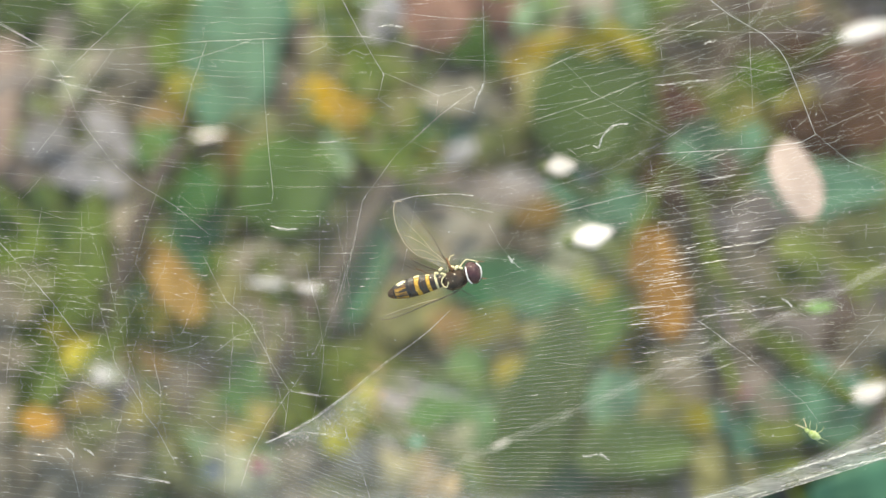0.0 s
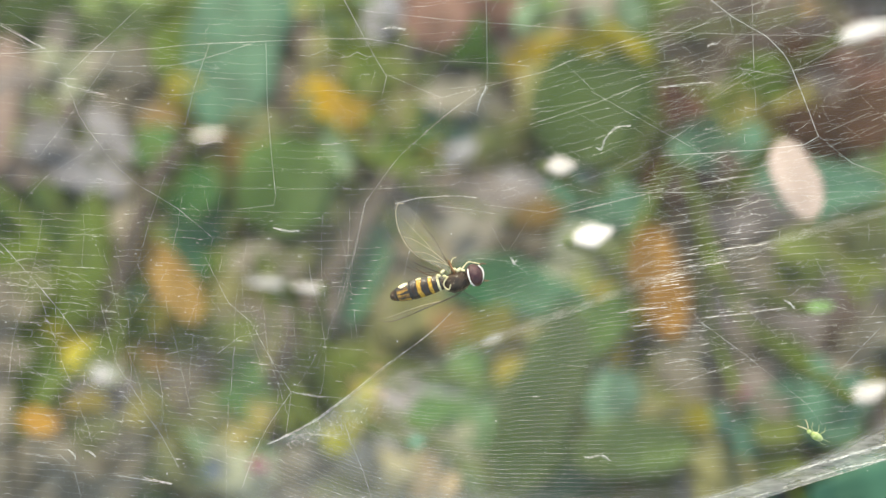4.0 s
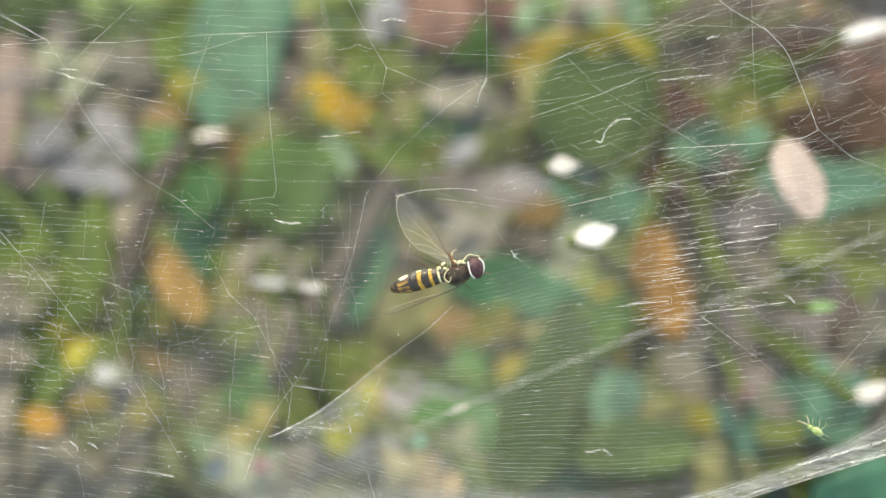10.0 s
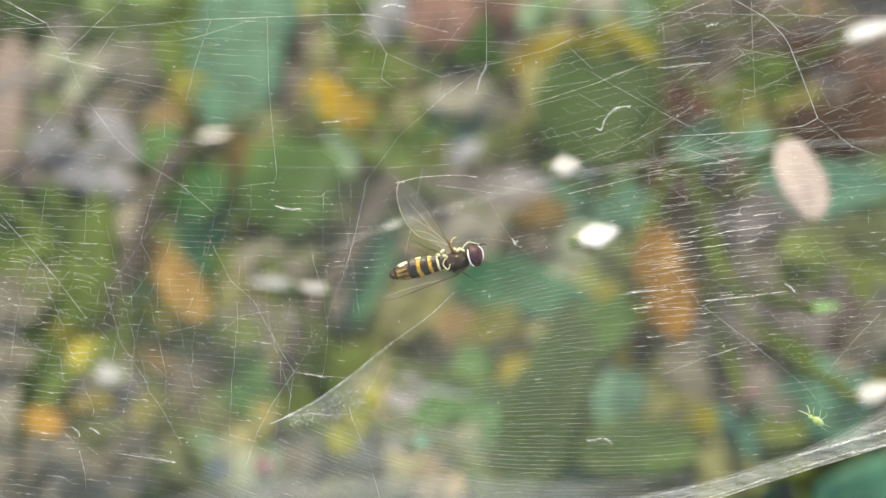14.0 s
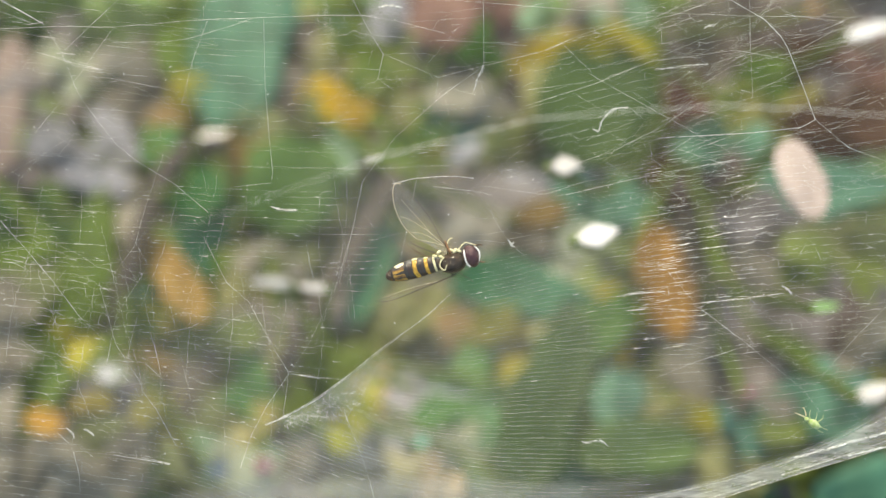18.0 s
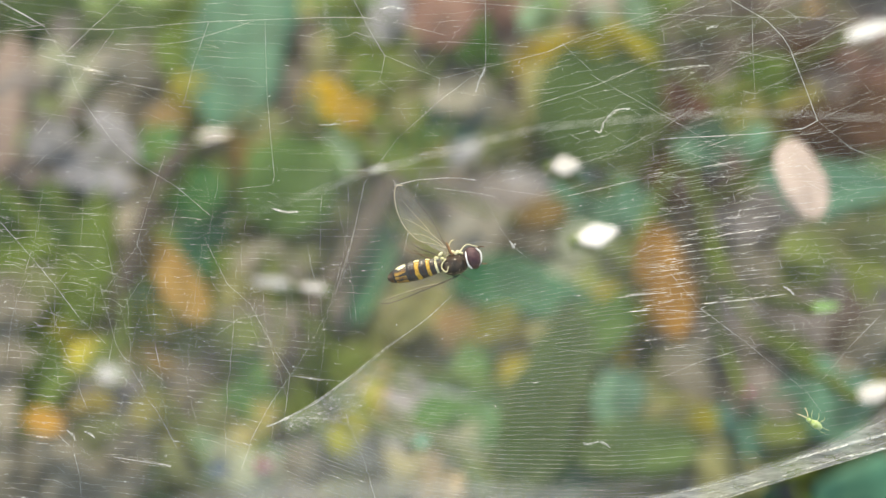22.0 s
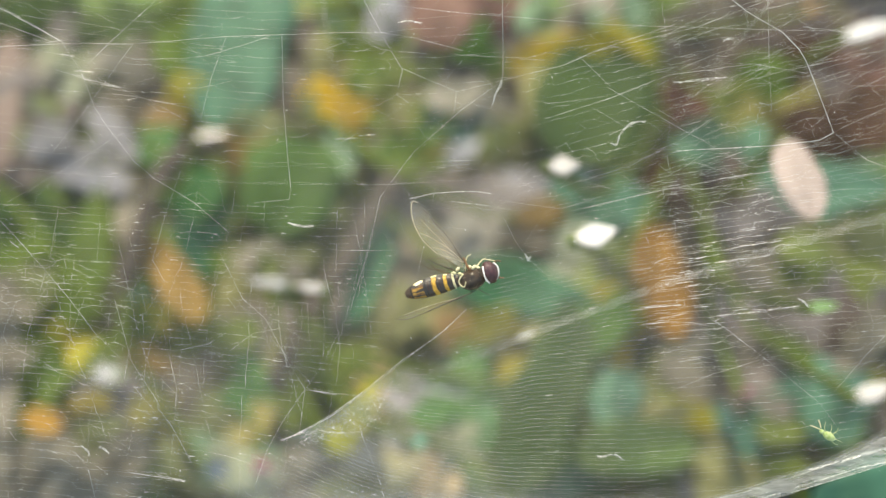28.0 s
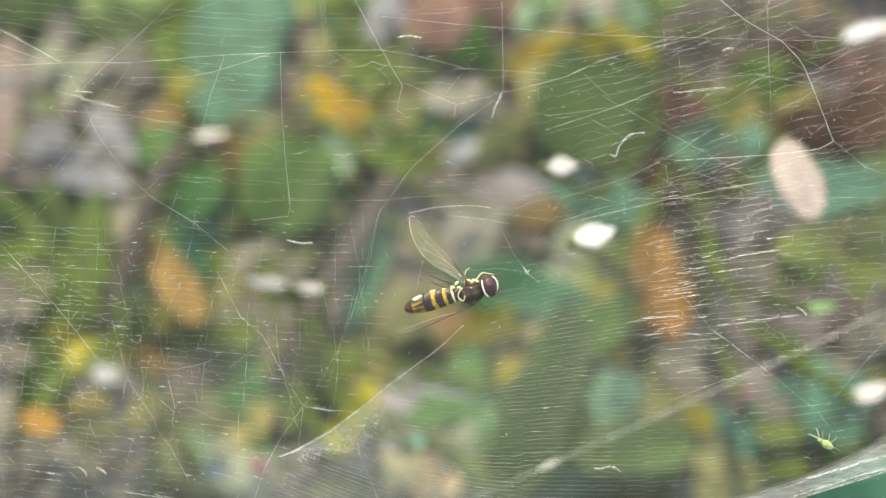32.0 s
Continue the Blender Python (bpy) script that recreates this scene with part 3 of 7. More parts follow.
spray(shrub, (-0.0840, 0.0268, 0.0490), (-0.0637, 0.0363, 0.0490), 0.0160, FOREST, "deep green leaf", 9)
spray(shrub, (-0.0782, 0.0237, 0.0498), (-0.0590, 0.0155, 0.0498), 0.0118, MIRE, "dark grey-brown dead leaf", 9)
spray(shrub, (-0.0860, 0.0223, 0.0507), (-0.0816, 0.0350, 0.0507), 0.0093, SLATE, "brown-grey weathered leaf", 4)
spray(shrub, (-0.0877, 0.0048, 0.0528), (-0.0859, 0.0243, 0.0528), 0.0103, SAGE, "pale sage-green leaf", 7)
spray(shrub, (-0.0788, 0.0198, 0.0540), (-0.0710, 0.0198, 0.0540), 0.0065, DRAB, "drab grey-brown leaf", 3)
spray(shrub, (-0.0596, 0.0185, 0.0528), (-0.0584, 0.0392, 0.0528), 0.0105, MOSSY, "mossy green leaf", 7)
spray(shrub, (-0.0608, 0.0054, 0.0557), (-0.0536, 0.0108, 0.0557), 0.0070, OLIVINE, "olive-yellow leaf", 3)
leaf(shrub, (-0.0658, -0.0005, 0.0574), (-0.0574, 0.0033, 0.0574), 0.0069, ORANGE, "orange dead leaf", dict(oval=True))
spray(shrub, (-0.0638, -0.0082, 0.0557), (-0.0608, -0.0006, 0.0557), 0.0055, MEADOW, "fresh green leaf", 3)
spray(shrub, (-0.0857, -0.0041, 0.0515), (-0.0805, 0.0102, 0.0515), 0.0102, GRASS, "grass-green leaf", 6)
spray(shrub, (-0.0905, -0.0084, 0.0528), (-0.0845, 0.0084, 0.0528), 0.0076, MUD, "mud-brown dead leaf", 5)
leaf(shrub, (-0.0780, 0.0051, 0.0566), (-0.0662, -0.0085, 0.0566), 0.0070, PALE, "grey weathered leaf", dict(oval=True))
leaf(shrub, (-0.0873, -0.0083, 0.0540), (-0.0698, -0.0101, 0.0540), 0.0077, PALE, "grey weathered leaf", dict(oval=True))
leaf(shrub, (-0.0963, -0.0132, 0.0566), (-0.0986, 0.0258, 0.0566), 0.0093, DUSK, "dull pinkish dead leaf", dict(oval=True))
spray(shrub, (-0.0945, 0.0119, 0.0549), (-0.0922, 0.0266, 0.0549), 0.0064, DRAB, "drab grey-brown leaf", 3)
spray(shrub, (-0.0896, -0.0325, 0.0515), (-0.0892, -0.0076, 0.0515), 0.0147, GREEN, "green leaf", 9)
spray(shrub, (-0.0932, -0.0127, 0.0507), (-0.0770, -0.0127, 0.0507), 0.0062, FOREST, "deep green leaf", 4)
spray(shrub, (-0.0836, -0.0299, 0.0498), (-0.0800, -0.0114, 0.0498), 0.0074, GREEN, "green leaf", 6)
spray(shrub, (-0.0887, -0.0406, 0.0515), (-0.0884, -0.0218, 0.0515), 0.0121, FERN, "deep yellow-green leaf", 9)
leaf(shrub, (-0.0747, -0.0479, 0.0549), (-0.0733, -0.0119, 0.0549), 0.0089, MOSSY, "mossy green leaf", dict(blunt=0.7))
leaf(shrub, (-0.0684, -0.0271, 0.0540), (-0.0675, -0.0091, 0.0540), 0.0042, CLAY, "grey-brown dead leaf", dict(blunt=0.7))
leaf(shrub, (-0.0558, -0.0238, 0.0549), (-0.0497, -0.0092, 0.0549), 0.0103, VIRIDIAN, "clear green leaf", dict(oval=True))
spray(shrub, (-0.0541, -0.0306, 0.0545), (-0.0521, -0.0173, 0.0545), 0.0085, OCEAN, "broad blue-green leaf", 5)
leaf(shrub, (-0.0474, -0.0496, 0.0633), (-0.0627, -0.0290, 0.0633), 0.0085, APRICOT, "orange-tan dead leaf", dict(blunt=0.7))
leaf(shrub, (-0.0656, -0.0448, 0.0549), (-0.0567, -0.0411, 0.0549), 0.0073, POOL, "dull blue leaf", dict(oval=True))
spray(shrub, (-0.0455, -0.0193, 0.0540), (-0.0430, -0.0041, 0.0540), 0.0054, GRASS, "grass-green leaf", 3)
spray(shrub, (-0.0481, -0.0437, 0.0532), (-0.0420, -0.0299, 0.0532), 0.0095, FERN, "deep yellow-green leaf", 6)
spray(shrub, (-0.0881, -0.0465, 0.0549), (-0.0858, -0.0341, 0.0549), 0.0094, LICHEN, "grey-green leaf", 5)
spray(shrub, (-0.0787, -0.0474, 0.0549), (-0.0747, -0.0372, 0.0549), 0.0059, DULL, "dull olive leaf", 3)
spray(shrub, (-0.0854, -0.0771, 0.0591), (-0.0899, -0.0379, 0.0591), 0.0045, CLAY, "grey-brown dead leaf", 9)
spray(shrub, (-0.0830, -0.0600, 0.0507), (-0.0824, -0.0385, 0.0507), 0.0106, FERN, "deep yellow-green leaf", 9)
spray(shrub, (-0.0851, -0.0659, 0.0507), (-0.0799, -0.0530, 0.0507), 0.0092, FERN, "deep yellow-green leaf", 6)
leaf(shrub, (-0.0733, -0.0584, 0.0549), (-0.0722, -0.0497, 0.0549), 0.0060, OLIVINE, "olive-yellow leaf", dict(oval=True))
spray(shrub, (-0.0695, -0.0645, 0.0540), (-0.0692, -0.0577, 0.0540), 0.0041, MUSTARD, "mustard-yellow leaf", 3)
leaf(shrub, (-0.0698, -0.0597, 0.0608), (-0.0622, -0.0597, 0.0608), 0.0047, SAGE, "pale sage-green leaf", dict(oval=True))
leaf(shrub, (-0.0675, -0.0532, 0.0557), (-0.0538, -0.0569, 0.0557), 0.0050, HAZEL, "hazel-brown leaf", dict(oval=True))
spray(shrub, (-0.0636, -0.0490, 0.0549), (-0.0416, -0.0523, 0.0549), 0.0069, GRASS, "grass-green leaf", 8)
spray(shrub, (-0.0635, -0.0468, 0.0540), (-0.0530, -0.0468, 0.0540), 0.0042, MUSTARD, "mustard-yellow leaf", 3)
spray(shrub, (-0.0736, -0.0667, 0.0532), (-0.0582, -0.0605, 0.0532), 0.0091, SLATE, "brown-grey weathered leaf", 8)
spray(shrub, (-0.0589, -0.0624, 0.0532), (-0.0476, -0.0550, 0.0532), 0.0057, MIRE, "dark grey-brown dead leaf", 4)
spray(shrub, (-0.0594, -0.0698, 0.0540), (-0.0523, -0.0629, 0.0540), 0.0068, RIM, "yellowed leaf edge", 4)
spray(shrub, (-0.0515, -0.0654, 0.0515), (-0.0425, -0.0567, 0.0515), 0.0080, LICHEN, "grey-green leaf", 5)
spray(shrub, (-0.0912, -0.0773, 0.0532), (-0.0700, -0.0773, 0.0532), 0.0134, CLAY, "grey-brown dead leaf", 9)
spray(shrub, (-0.0689, -0.0782, 0.0540), (-0.0599, -0.0747, 0.0540), 0.0073, CLAY, "grey-brown dead leaf", 4)
spray(shrub, (-0.0604, -0.0729, 0.0507), (-0.0423, -0.0729, 0.0507), 0.0102, LICHEN, "grey-green leaf", 9)
leaf(shrub, (-0.0454, -0.0793, 0.0582), (-0.0415, -0.0793, 0.0582), 0.0024, BLUE_GLINT, "blue scrap painted as an iridescent glint", dict(oval=True))
spray(shrub, (-0.0809, -0.0723, 0.0524), (-0.0663, -0.0723, 0.0524), 0.0079, LICHEN, "grey-green leaf", 6)
leaf(shrub, (-0.0803, -0.0712, 0.0654), (-0.0722, -0.0727, 0.0654), 0.0050, MARIGOLD, "marigold-orange leaf", dict(oval=True))
leaf(shrub, (-0.0480, -0.0028, 0.0557), (-0.0433, 0.0579, 0.0557), 0.0224, LAKE, "broad blue-green leaf", dict(oval=True))
spray(shrub, (-0.0858, -0.0565, 0.0515), (-0.0841, -0.0403, 0.0515), 0.0094, FERN, "deep yellow-green leaf", 7)
spray(shrub, (-0.0858, -0.0675, 0.0515), (-0.0807, -0.0546, 0.0515), 0.0080, MOSS, "moss-green leaf", 6)
spray(shrub, (-0.0827, -0.0497, 0.0507), (-0.0773, -0.0360, 0.0507), 0.0071, FERN, "deep yellow-green leaf", 5)
spray(shrub, (-0.1068, 0.0220, 0.0540), (-0.0825, 0.0336, 0.0540), 0.0144, HOLLY, "dark green leaf", 9)
spray(shrub, (-0.0828, 0.0227, 0.0540), (-0.0590, 0.0280, 0.0540), 0.0143, FOREST, "deep green leaf", 9)
spray(shrub, (-0.0585, 0.0129, 0.0540), (-0.0577, 0.0268, 0.0540), 0.0078, FERN, "deep yellow-green leaf", 4)
spray(shrub, (-0.0945, 0.0070, 0.0549), (-0.0904, 0.0190, 0.0549), 0.0077, VIOLET, "violet-grey weathered leaf", 4)
spray(shrub, (-0.0789, 0.0073, 0.0532), (-0.0628, 0.0147, 0.0532), 0.0102, CLAY, "grey-brown dead leaf", 7)
spray(shrub, (-0.0518, -0.0034, 0.0532), (-0.0371, -0.0003, 0.0532), 0.0075, LICHEN, "grey-green leaf", 5)
spray(shrub, (-0.0871, -0.0023, 0.0557), (-0.0697, -0.0132, 0.0557), 0.0086, PALE, "grey weathered leaf", 7)
shrub = plant("shrub with a straight dark stem and wide green leaves",
      [(-0.0449, -0.0518, -0.0040), (-0.0343, -0.0588, 0.0450), (-0.0304, -0.0559, 0.0590), (-0.0252, -0.0472, 0.0640), (-0.0192, -0.0368, 0.0650), (-0.0145, -0.0261, 0.0640), (-0.0098, -0.0155, 0.0620)], 0.0027,
              mats=[LEAFY, LICHEN, FOAM, KHAKI, SPRING, CLAY, JADE], bark=BOUGH)
# two pale leaves added in place of sun highlights
leaf(shrub, (-0.0163, -0.0807, 0.1400), (-0.0206, -0.0803, 0.1400), 0.0012, DIM_GLINT, "small leaf coloured pale for a sun highlight", dict(blunt=0.7, fold=0.0, curl=0.02, wave=0.0, normal=(-0.07, 0.04, 1)))
leaf(shrub, (-0.0240, -0.0700, 0.1200), (-0.0307, -0.0694, 0.1200), 0.0015, DIM_GLINT, "small grey-white leaf standing for a highlight", dict(blunt=0.7))
spray(shrub, (-0.0384, 0.0035, 0.0507), (-0.0322, 0.0319, 0.0507), 0.0078, LICHEN, "grey-green leaf", 8)
spray(shrub, (-0.0475, -0.0104, 0.0549), (-0.0377, -0.0049, 0.0549), 0.0056, HAZEL, "hazel-brown leaf", 3)
spray(shrub, (-0.0460, -0.0030, 0.0540), (-0.0326, -0.0002, 0.0540), 0.0050, LICHEN, "grey-green leaf", 3)
spray(shrub, (-0.0271, 0.0228, 0.0507), (-0.0190, 0.0413, 0.0507), 0.0146, OLIVE, "olive leaf", 9)
spray(shrub, (-0.0323, 0.0205, 0.0515), (-0.0281, 0.0373, 0.0515), 0.0079, SEA, "sea-green leaf", 4)
spray(shrub, (-0.0163, 0.0062, 0.0515), (-0.0134, 0.0377, 0.0515), 0.0104, FERN, "deep yellow-green leaf", 9)
spray(shrub, (-0.0169, 0.0331, 0.0566), (-0.0077, 0.0331, 0.0566), 0.0079, LAVENDER, "pale grey weathered leaf", 3)
leaf(shrub, (-0.0007, 0.0193, 0.0591), (0.0010, 0.0435, 0.0591), 0.0182, MAROON, "maroon-brown dead leaf", dict(oval=True))
spray(shrub, (0.0063, 0.0214, 0.0557), (0.0110, 0.0366, 0.0557), 0.0098, DEEP, "dark green leaf", 5)
spray(shrub, (0.0099, 0.0301, 0.0574), (0.0177, 0.0301, 0.0574), 0.0078, MAROON, "maroon-brown dead leaf", 3)
spray(shrub, (0.0037, 0.0146, 0.0507), (0.0190, 0.0300, 0.0507), 0.0118, CLAY, "grey-brown dead leaf", 9)
spray(shrub, (-0.0021, 0.0110, 0.0507), (0.0064, 0.0288, 0.0507), 0.0104, CLAY, "grey-brown dead leaf", 7)
spray(shrub, (-0.0081, 0.0140, 0.0507), (-0.0033, 0.0305, 0.0507), 0.0079, CLAY, "grey-brown dead leaf", 4)
spray(shrub, (0.0143, 0.0109, 0.0507), (0.0226, 0.0273, 0.0507), 0.0078, MIRE, "dark grey-brown dead leaf", 5)
spray(shrub, (-0.0292, 0.0185, 0.0532), (-0.0184, 0.0185, 0.0532), 0.0072, KHAKI, "dull khaki leaf", 3)
leaf(shrub, (-0.0320, 0.0084, 0.0574), (-0.0203, 0.0055, 0.0574), 0.0088, SUN, "bright yellow leaf", dict(oval=True))
spray(shrub, (-0.0217, 0.0038, 0.0582), (-0.0171, 0.0000, 0.0582), 0.0037, OCHRE, "ochre dead leaf", 3)
leaf(shrub, (-0.0125, 0.0016, 0.0591), (-0.0034, 0.0035, 0.0591), 0.0082, KHAKI, "dull khaki leaf", dict(oval=True))
spray(shrub, (-0.0130, -0.0012, 0.0540), (-0.0031, 0.0009, 0.0540), 0.0045, LEAFY, "soft green leaf", 3)
spray(shrub, (-0.0023, 0.0022, 0.0540), (0.0114, 0.0050, 0.0540), 0.0069, TEAL, "blue-green leaf", 4)
spray(shrub, (0.0002, 0.0046, 0.0574), (0.0164, 0.0063, 0.0574), 0.0063, DRAB, "drab grey-brown leaf", 4)
spray(shrub, (-0.0059, -0.0051, 0.0532), (0.0024, -0.0015, 0.0532), 0.0075, RIM, "yellowed leaf edge", 3)
leaf(shrub, (0.0009, -0.0128, 0.0624), (0.0083, -0.0068, 0.0624), 0.0043, SILVER, "silvery grey leaf", dict(blunt=0.7))
leaf(shrub, (-0.0222, 0.0037, 0.0557), (-0.0205, -0.0124, 0.0557), 0.0072, FOAM, "grey-teal leaf", dict(blunt=0.7))
spray(shrub, (0.0075, -0.0043, 0.0507), (0.0220, 0.0054, 0.0507), 0.0089, LICHEN, "grey-green leaf", 6)
spray(shrub, (-0.0153, -0.0085, 0.0490), (-0.0085, 0.0058, 0.0490), 0.0076, CLAY, "grey-brown dead leaf", 4)
leaf(shrub, (0.0150, 0.0169, 0.0566), (0.0367, 0.0215, 0.0566), 0.0095, BRASS, "brassy yellowed leaf", dict(oval=True))
leaf(shrub, (0.0195, 0.0009, 0.0561), (0.0232, 0.0220, 0.0561), 0.0071, KHAKI, "dull khaki leaf", dict(oval=True))
leaf(shrub, (-0.0378, -0.0269, 0.0574), (-0.0274, -0.0037, 0.0574), 0.0214, GREEN, "green leaf", dict(oval=True))
spray(shrub, (-0.0427, -0.0337, 0.0540), (-0.0299, -0.0311, 0.0540), 0.0065, DRAB, "drab grey-brown leaf", 4)
spray(shrub, (-0.0477, -0.0440, 0.0532), (-0.0358, -0.0390, 0.0532), 0.0071, KHAKI, "dull khaki leaf", 4)
spray(shrub, (-0.0453, -0.0478, 0.0540), (-0.0316, -0.0451, 0.0540), 0.0070, VIOLET, "violet-grey weathered leaf", 5)
spray(shrub, (-0.0320, -0.0201, 0.0524), (-0.0220, -0.0100, 0.0524), 0.0123, GRASS, "grass-green leaf", 7)
spray(shrub, (-0.0336, -0.0329, 0.0524), (-0.0229, -0.0224, 0.0524), 0.0085, LICHEN, "grey-green leaf", 6)
leaf(shrub, (-0.0188, -0.0485, 0.0574), (-0.0114, -0.0237, 0.0574), 0.0073, OCEAN, "broad blue-green leaf", dict(oval=True))
spray(shrub, (-0.0083, -0.0300, 0.0532), (0.0026, -0.0151, 0.0532), 0.0097, DRAB, "drab grey-brown leaf", 7)
spray(shrub, (-0.0043, -0.0305, 0.0549), (0.0082, -0.0254, 0.0549), 0.0072, KHAKI, "dull khaki leaf", 4)
leaf(shrub, (-0.0011, -0.0175, 0.0557), (0.0232, -0.0194, 0.0557), 0.0080, VIOLET, "violet-grey weathered leaf", dict(oval=True))
leaf(shrub, (0.0152, -0.0231, 0.0574), (0.0271, -0.0207, 0.0574), 0.0060, HAZEL, "hazel-brown leaf", dict(oval=True))
spray(shrub, (0.0084, -0.0291, 0.0532), (0.0234, -0.0230, 0.0532), 0.0097, CLAY, "grey-brown dead leaf", 7)
leaf(shrub, (0.0030, -0.0377, 0.0599), (0.0333, -0.0461, 0.0599), 0.0120, OCEAN, "broad blue-green leaf", dict(blunt=0.7))
spray(shrub, (0.0002, -0.0509, 0.0608), (0.0194, -0.0480, 0.0608), 0.0034, OLIVINE, "olive-yellow leaf", 3)
spray(shrub, (-0.0102, -0.0479, 0.0582), (0.0093, -0.0456, 0.0582), 0.0042, KHAKI, "dull khaki leaf", 4)
spray(shrub, (-0.0220, -0.0563, 0.0524), (-0.0115, -0.0465, 0.0524), 0.0082, LICHEN, "grey-green leaf", 6)
spray(shrub, (-0.0119, -0.0452, 0.0540), (-0.0032, -0.0279, 0.0540), 0.0095, SAND, "pale sandy dead leaf", 8)
spray(shrub, (-0.0412, -0.0642, 0.0540), (-0.0377, -0.0513, 0.0540), 0.0076, MEADOW, "fresh green leaf", 5)
spray(shrub, (-0.0342, -0.0505, 0.0549), (-0.0289, -0.0596, 0.0549), 0.0057, KHAKI, "dull khaki leaf", 3)
spray(shrub, (-0.0390, -0.0701, 0.0540), (-0.0360, -0.0638, 0.0540), 0.0041, RIM, "yellowed leaf edge", 3)
spray(shrub, (-0.0492, -0.0522, 0.0524), (-0.0345, -0.0494, 0.0524), 0.0082, SLATE, "brown-grey weathered leaf", 6)
spray(shrub, (-0.0480, -0.0687, 0.0540), (-0.0380, -0.0771, 0.0540), 0.0056, FOAM, "grey-teal leaf", 4)
spray(shrub, (-0.0447, -0.0735, 0.0557), (-0.0344, -0.0846, 0.0557), 0.0055, SAGE, "pale sage-green leaf", 4)
leaf(shrub, (-0.0365, -0.0782, 0.0582), (-0.0330, -0.0782, 0.0582), 0.0028, PINK_GLINT, "pink scrap painted as an iridescent glint", dict(oval=True))
spray(shrub, (-0.0223, -0.0592, 0.0524), (-0.0110, -0.0487, 0.0524), 0.0093, GRASS, "grass-green leaf", 7)
spray(shrub, (-0.0130, -0.0639, 0.0549), (-0.0089, -0.0511, 0.0549), 0.0057, TAN, "tan dead leaf", 4)
leaf(shrub, (-0.0195, -0.0785, 0.0658), (-0.0124, -0.0632, 0.0658), 0.0050, CITRUS, "lemon-yellow leaf", dict(blunt=0.7))
leaf(shrub, (-0.0205, -0.0787, 0.0650), (-0.0165, -0.0710, 0.0650), 0.0062, CITRUS, "lemon-yellow leaf", dict(oval=True))
leaf(shrub, (-0.0080, -0.0735, 0.0557), (-0.0069, -0.0579, 0.0557), 0.0086, PALE, "grey weathered leaf", dict(oval=True))
leaf(shrub, (-0.0112, -0.0757, 0.0654), (-0.0026, -0.0757, 0.0654), 0.0024, SILVER, "silvery grey leaf", dict(oval=True))
leaf(shrub, (-0.0044, -0.0926, 0.1100), (-0.0023, -0.0926, 0.1100), 0.0014, AQUA_GLINT, "aqua scrap painted as an iridescent glint", dict(oval=True))
spray(shrub, (-0.0015, -0.0741, 0.0540), (0.0052, -0.0547, 0.0540), 0.0113, MEADOW, "fresh green leaf", 9)
spray(shrub, (0.0050, -0.0643, 0.0549), (0.0148, -0.0520, 0.0549), 0.0103, LEAFY, "soft green leaf", 8)
spray(shrub, (0.0024, -0.0532, 0.0574), (0.0128, -0.0491, 0.0574), 0.0053, COPPER, "copper-brown leaf", 3)
spray(shrub, (0.0104, -0.0525, 0.0574), (0.0213, -0.0504, 0.0574), 0.0057, KHAKI, "dull khaki leaf", 3)
spray(shrub, (0.0109, -0.0659, 0.0566), (0.0154, -0.0579, 0.0566), 0.0061, OLIVINE, "olive-yellow leaf", 3)
leaf(shrub, (0.0136, -0.0837, 0.0603), (0.0286, -0.0474, 0.0603), 0.0166, HOLLY, "dark green leaf", dict(blunt=0.7))
spray(shrub, (0.0031, -0.0758, 0.0549), (0.0117, -0.0682, 0.0549), 0.0067, SAGE, "pale sage-green leaf", 4)
spray(shrub, (-0.0110, -0.0776, 0.0566), (-0.0026, -0.0776, 0.0566), 0.0055, STRAW, "straw-coloured leaf", 3)
spray(shrub, (-0.0050, -0.0824, 0.0566), (0.0041, -0.0824, 0.0566), 0.0050, TAN, "tan dead leaf", 3)
spray(shrub, (-0.0361, -0.0785, 0.0507), (-0.0142, -0.0744, 0.0507), 0.0124, CLAY, "grey-brown dead leaf", 9)
spray(shrub, (-0.0216, -0.0800, 0.0507), (-0.0084, -0.0776, 0.0507), 0.0067, LICHEN, "grey-green leaf", 5)
spray(shrub, (0.0058, -0.0802, 0.0532), (0.0312, -0.0756, 0.0532), 0.0111, FIR, "dark blue-green leaf", 9)
spray(shrub, (0.0007, -0.0794, 0.0524), (0.0140, -0.0794, 0.0524), 0.0067, LICHEN, "grey-green leaf", 5)
spray(shrub, (-0.0117, -0.0455, 0.0540), (0.0026, -0.0397, 0.0540), 0.0071, DRAB, "drab grey-brown leaf", 5)
spray(shrub, (0.0010, -0.0380, 0.0532), (0.0100, -0.0344, 0.0532), 0.0060, TEAL, "blue-green leaf", 3)
spray(shrub, (-0.0294, -0.0631, 0.0515), (-0.0225, -0.0490, 0.0515), 0.0081, GRASS, "grass-green leaf", 6)
spray(shrub, (-0.0177, -0.0438, 0.0532), (-0.0044, -0.0521, 0.0532), 0.0070, KHAKI, "dull khaki leaf", 5)
spray(shrub, (-0.0374, 0.0039, 0.0532), (-0.0322, 0.0343, 0.0532), 0.0091, MIRE, "dark grey-brown dead leaf", 9)
spray(shrub, (-0.0394, -0.0041, 0.0532), (-0.0220, 0.0035, 0.0532), 0.0088, LICHEN, "grey-green leaf", 7)
spray(shrub, (-0.0159, -0.0046, 0.0532), (-0.0131, 0.0178, 0.0532), 0.0089, GRASS, "grass-green leaf", 7)
spray(shrub, (-0.0079, -0.0132, 0.0540), (0.0118, -0.0132, 0.0540), 0.0086, VIOLET, "violet-grey weathered leaf", 7)
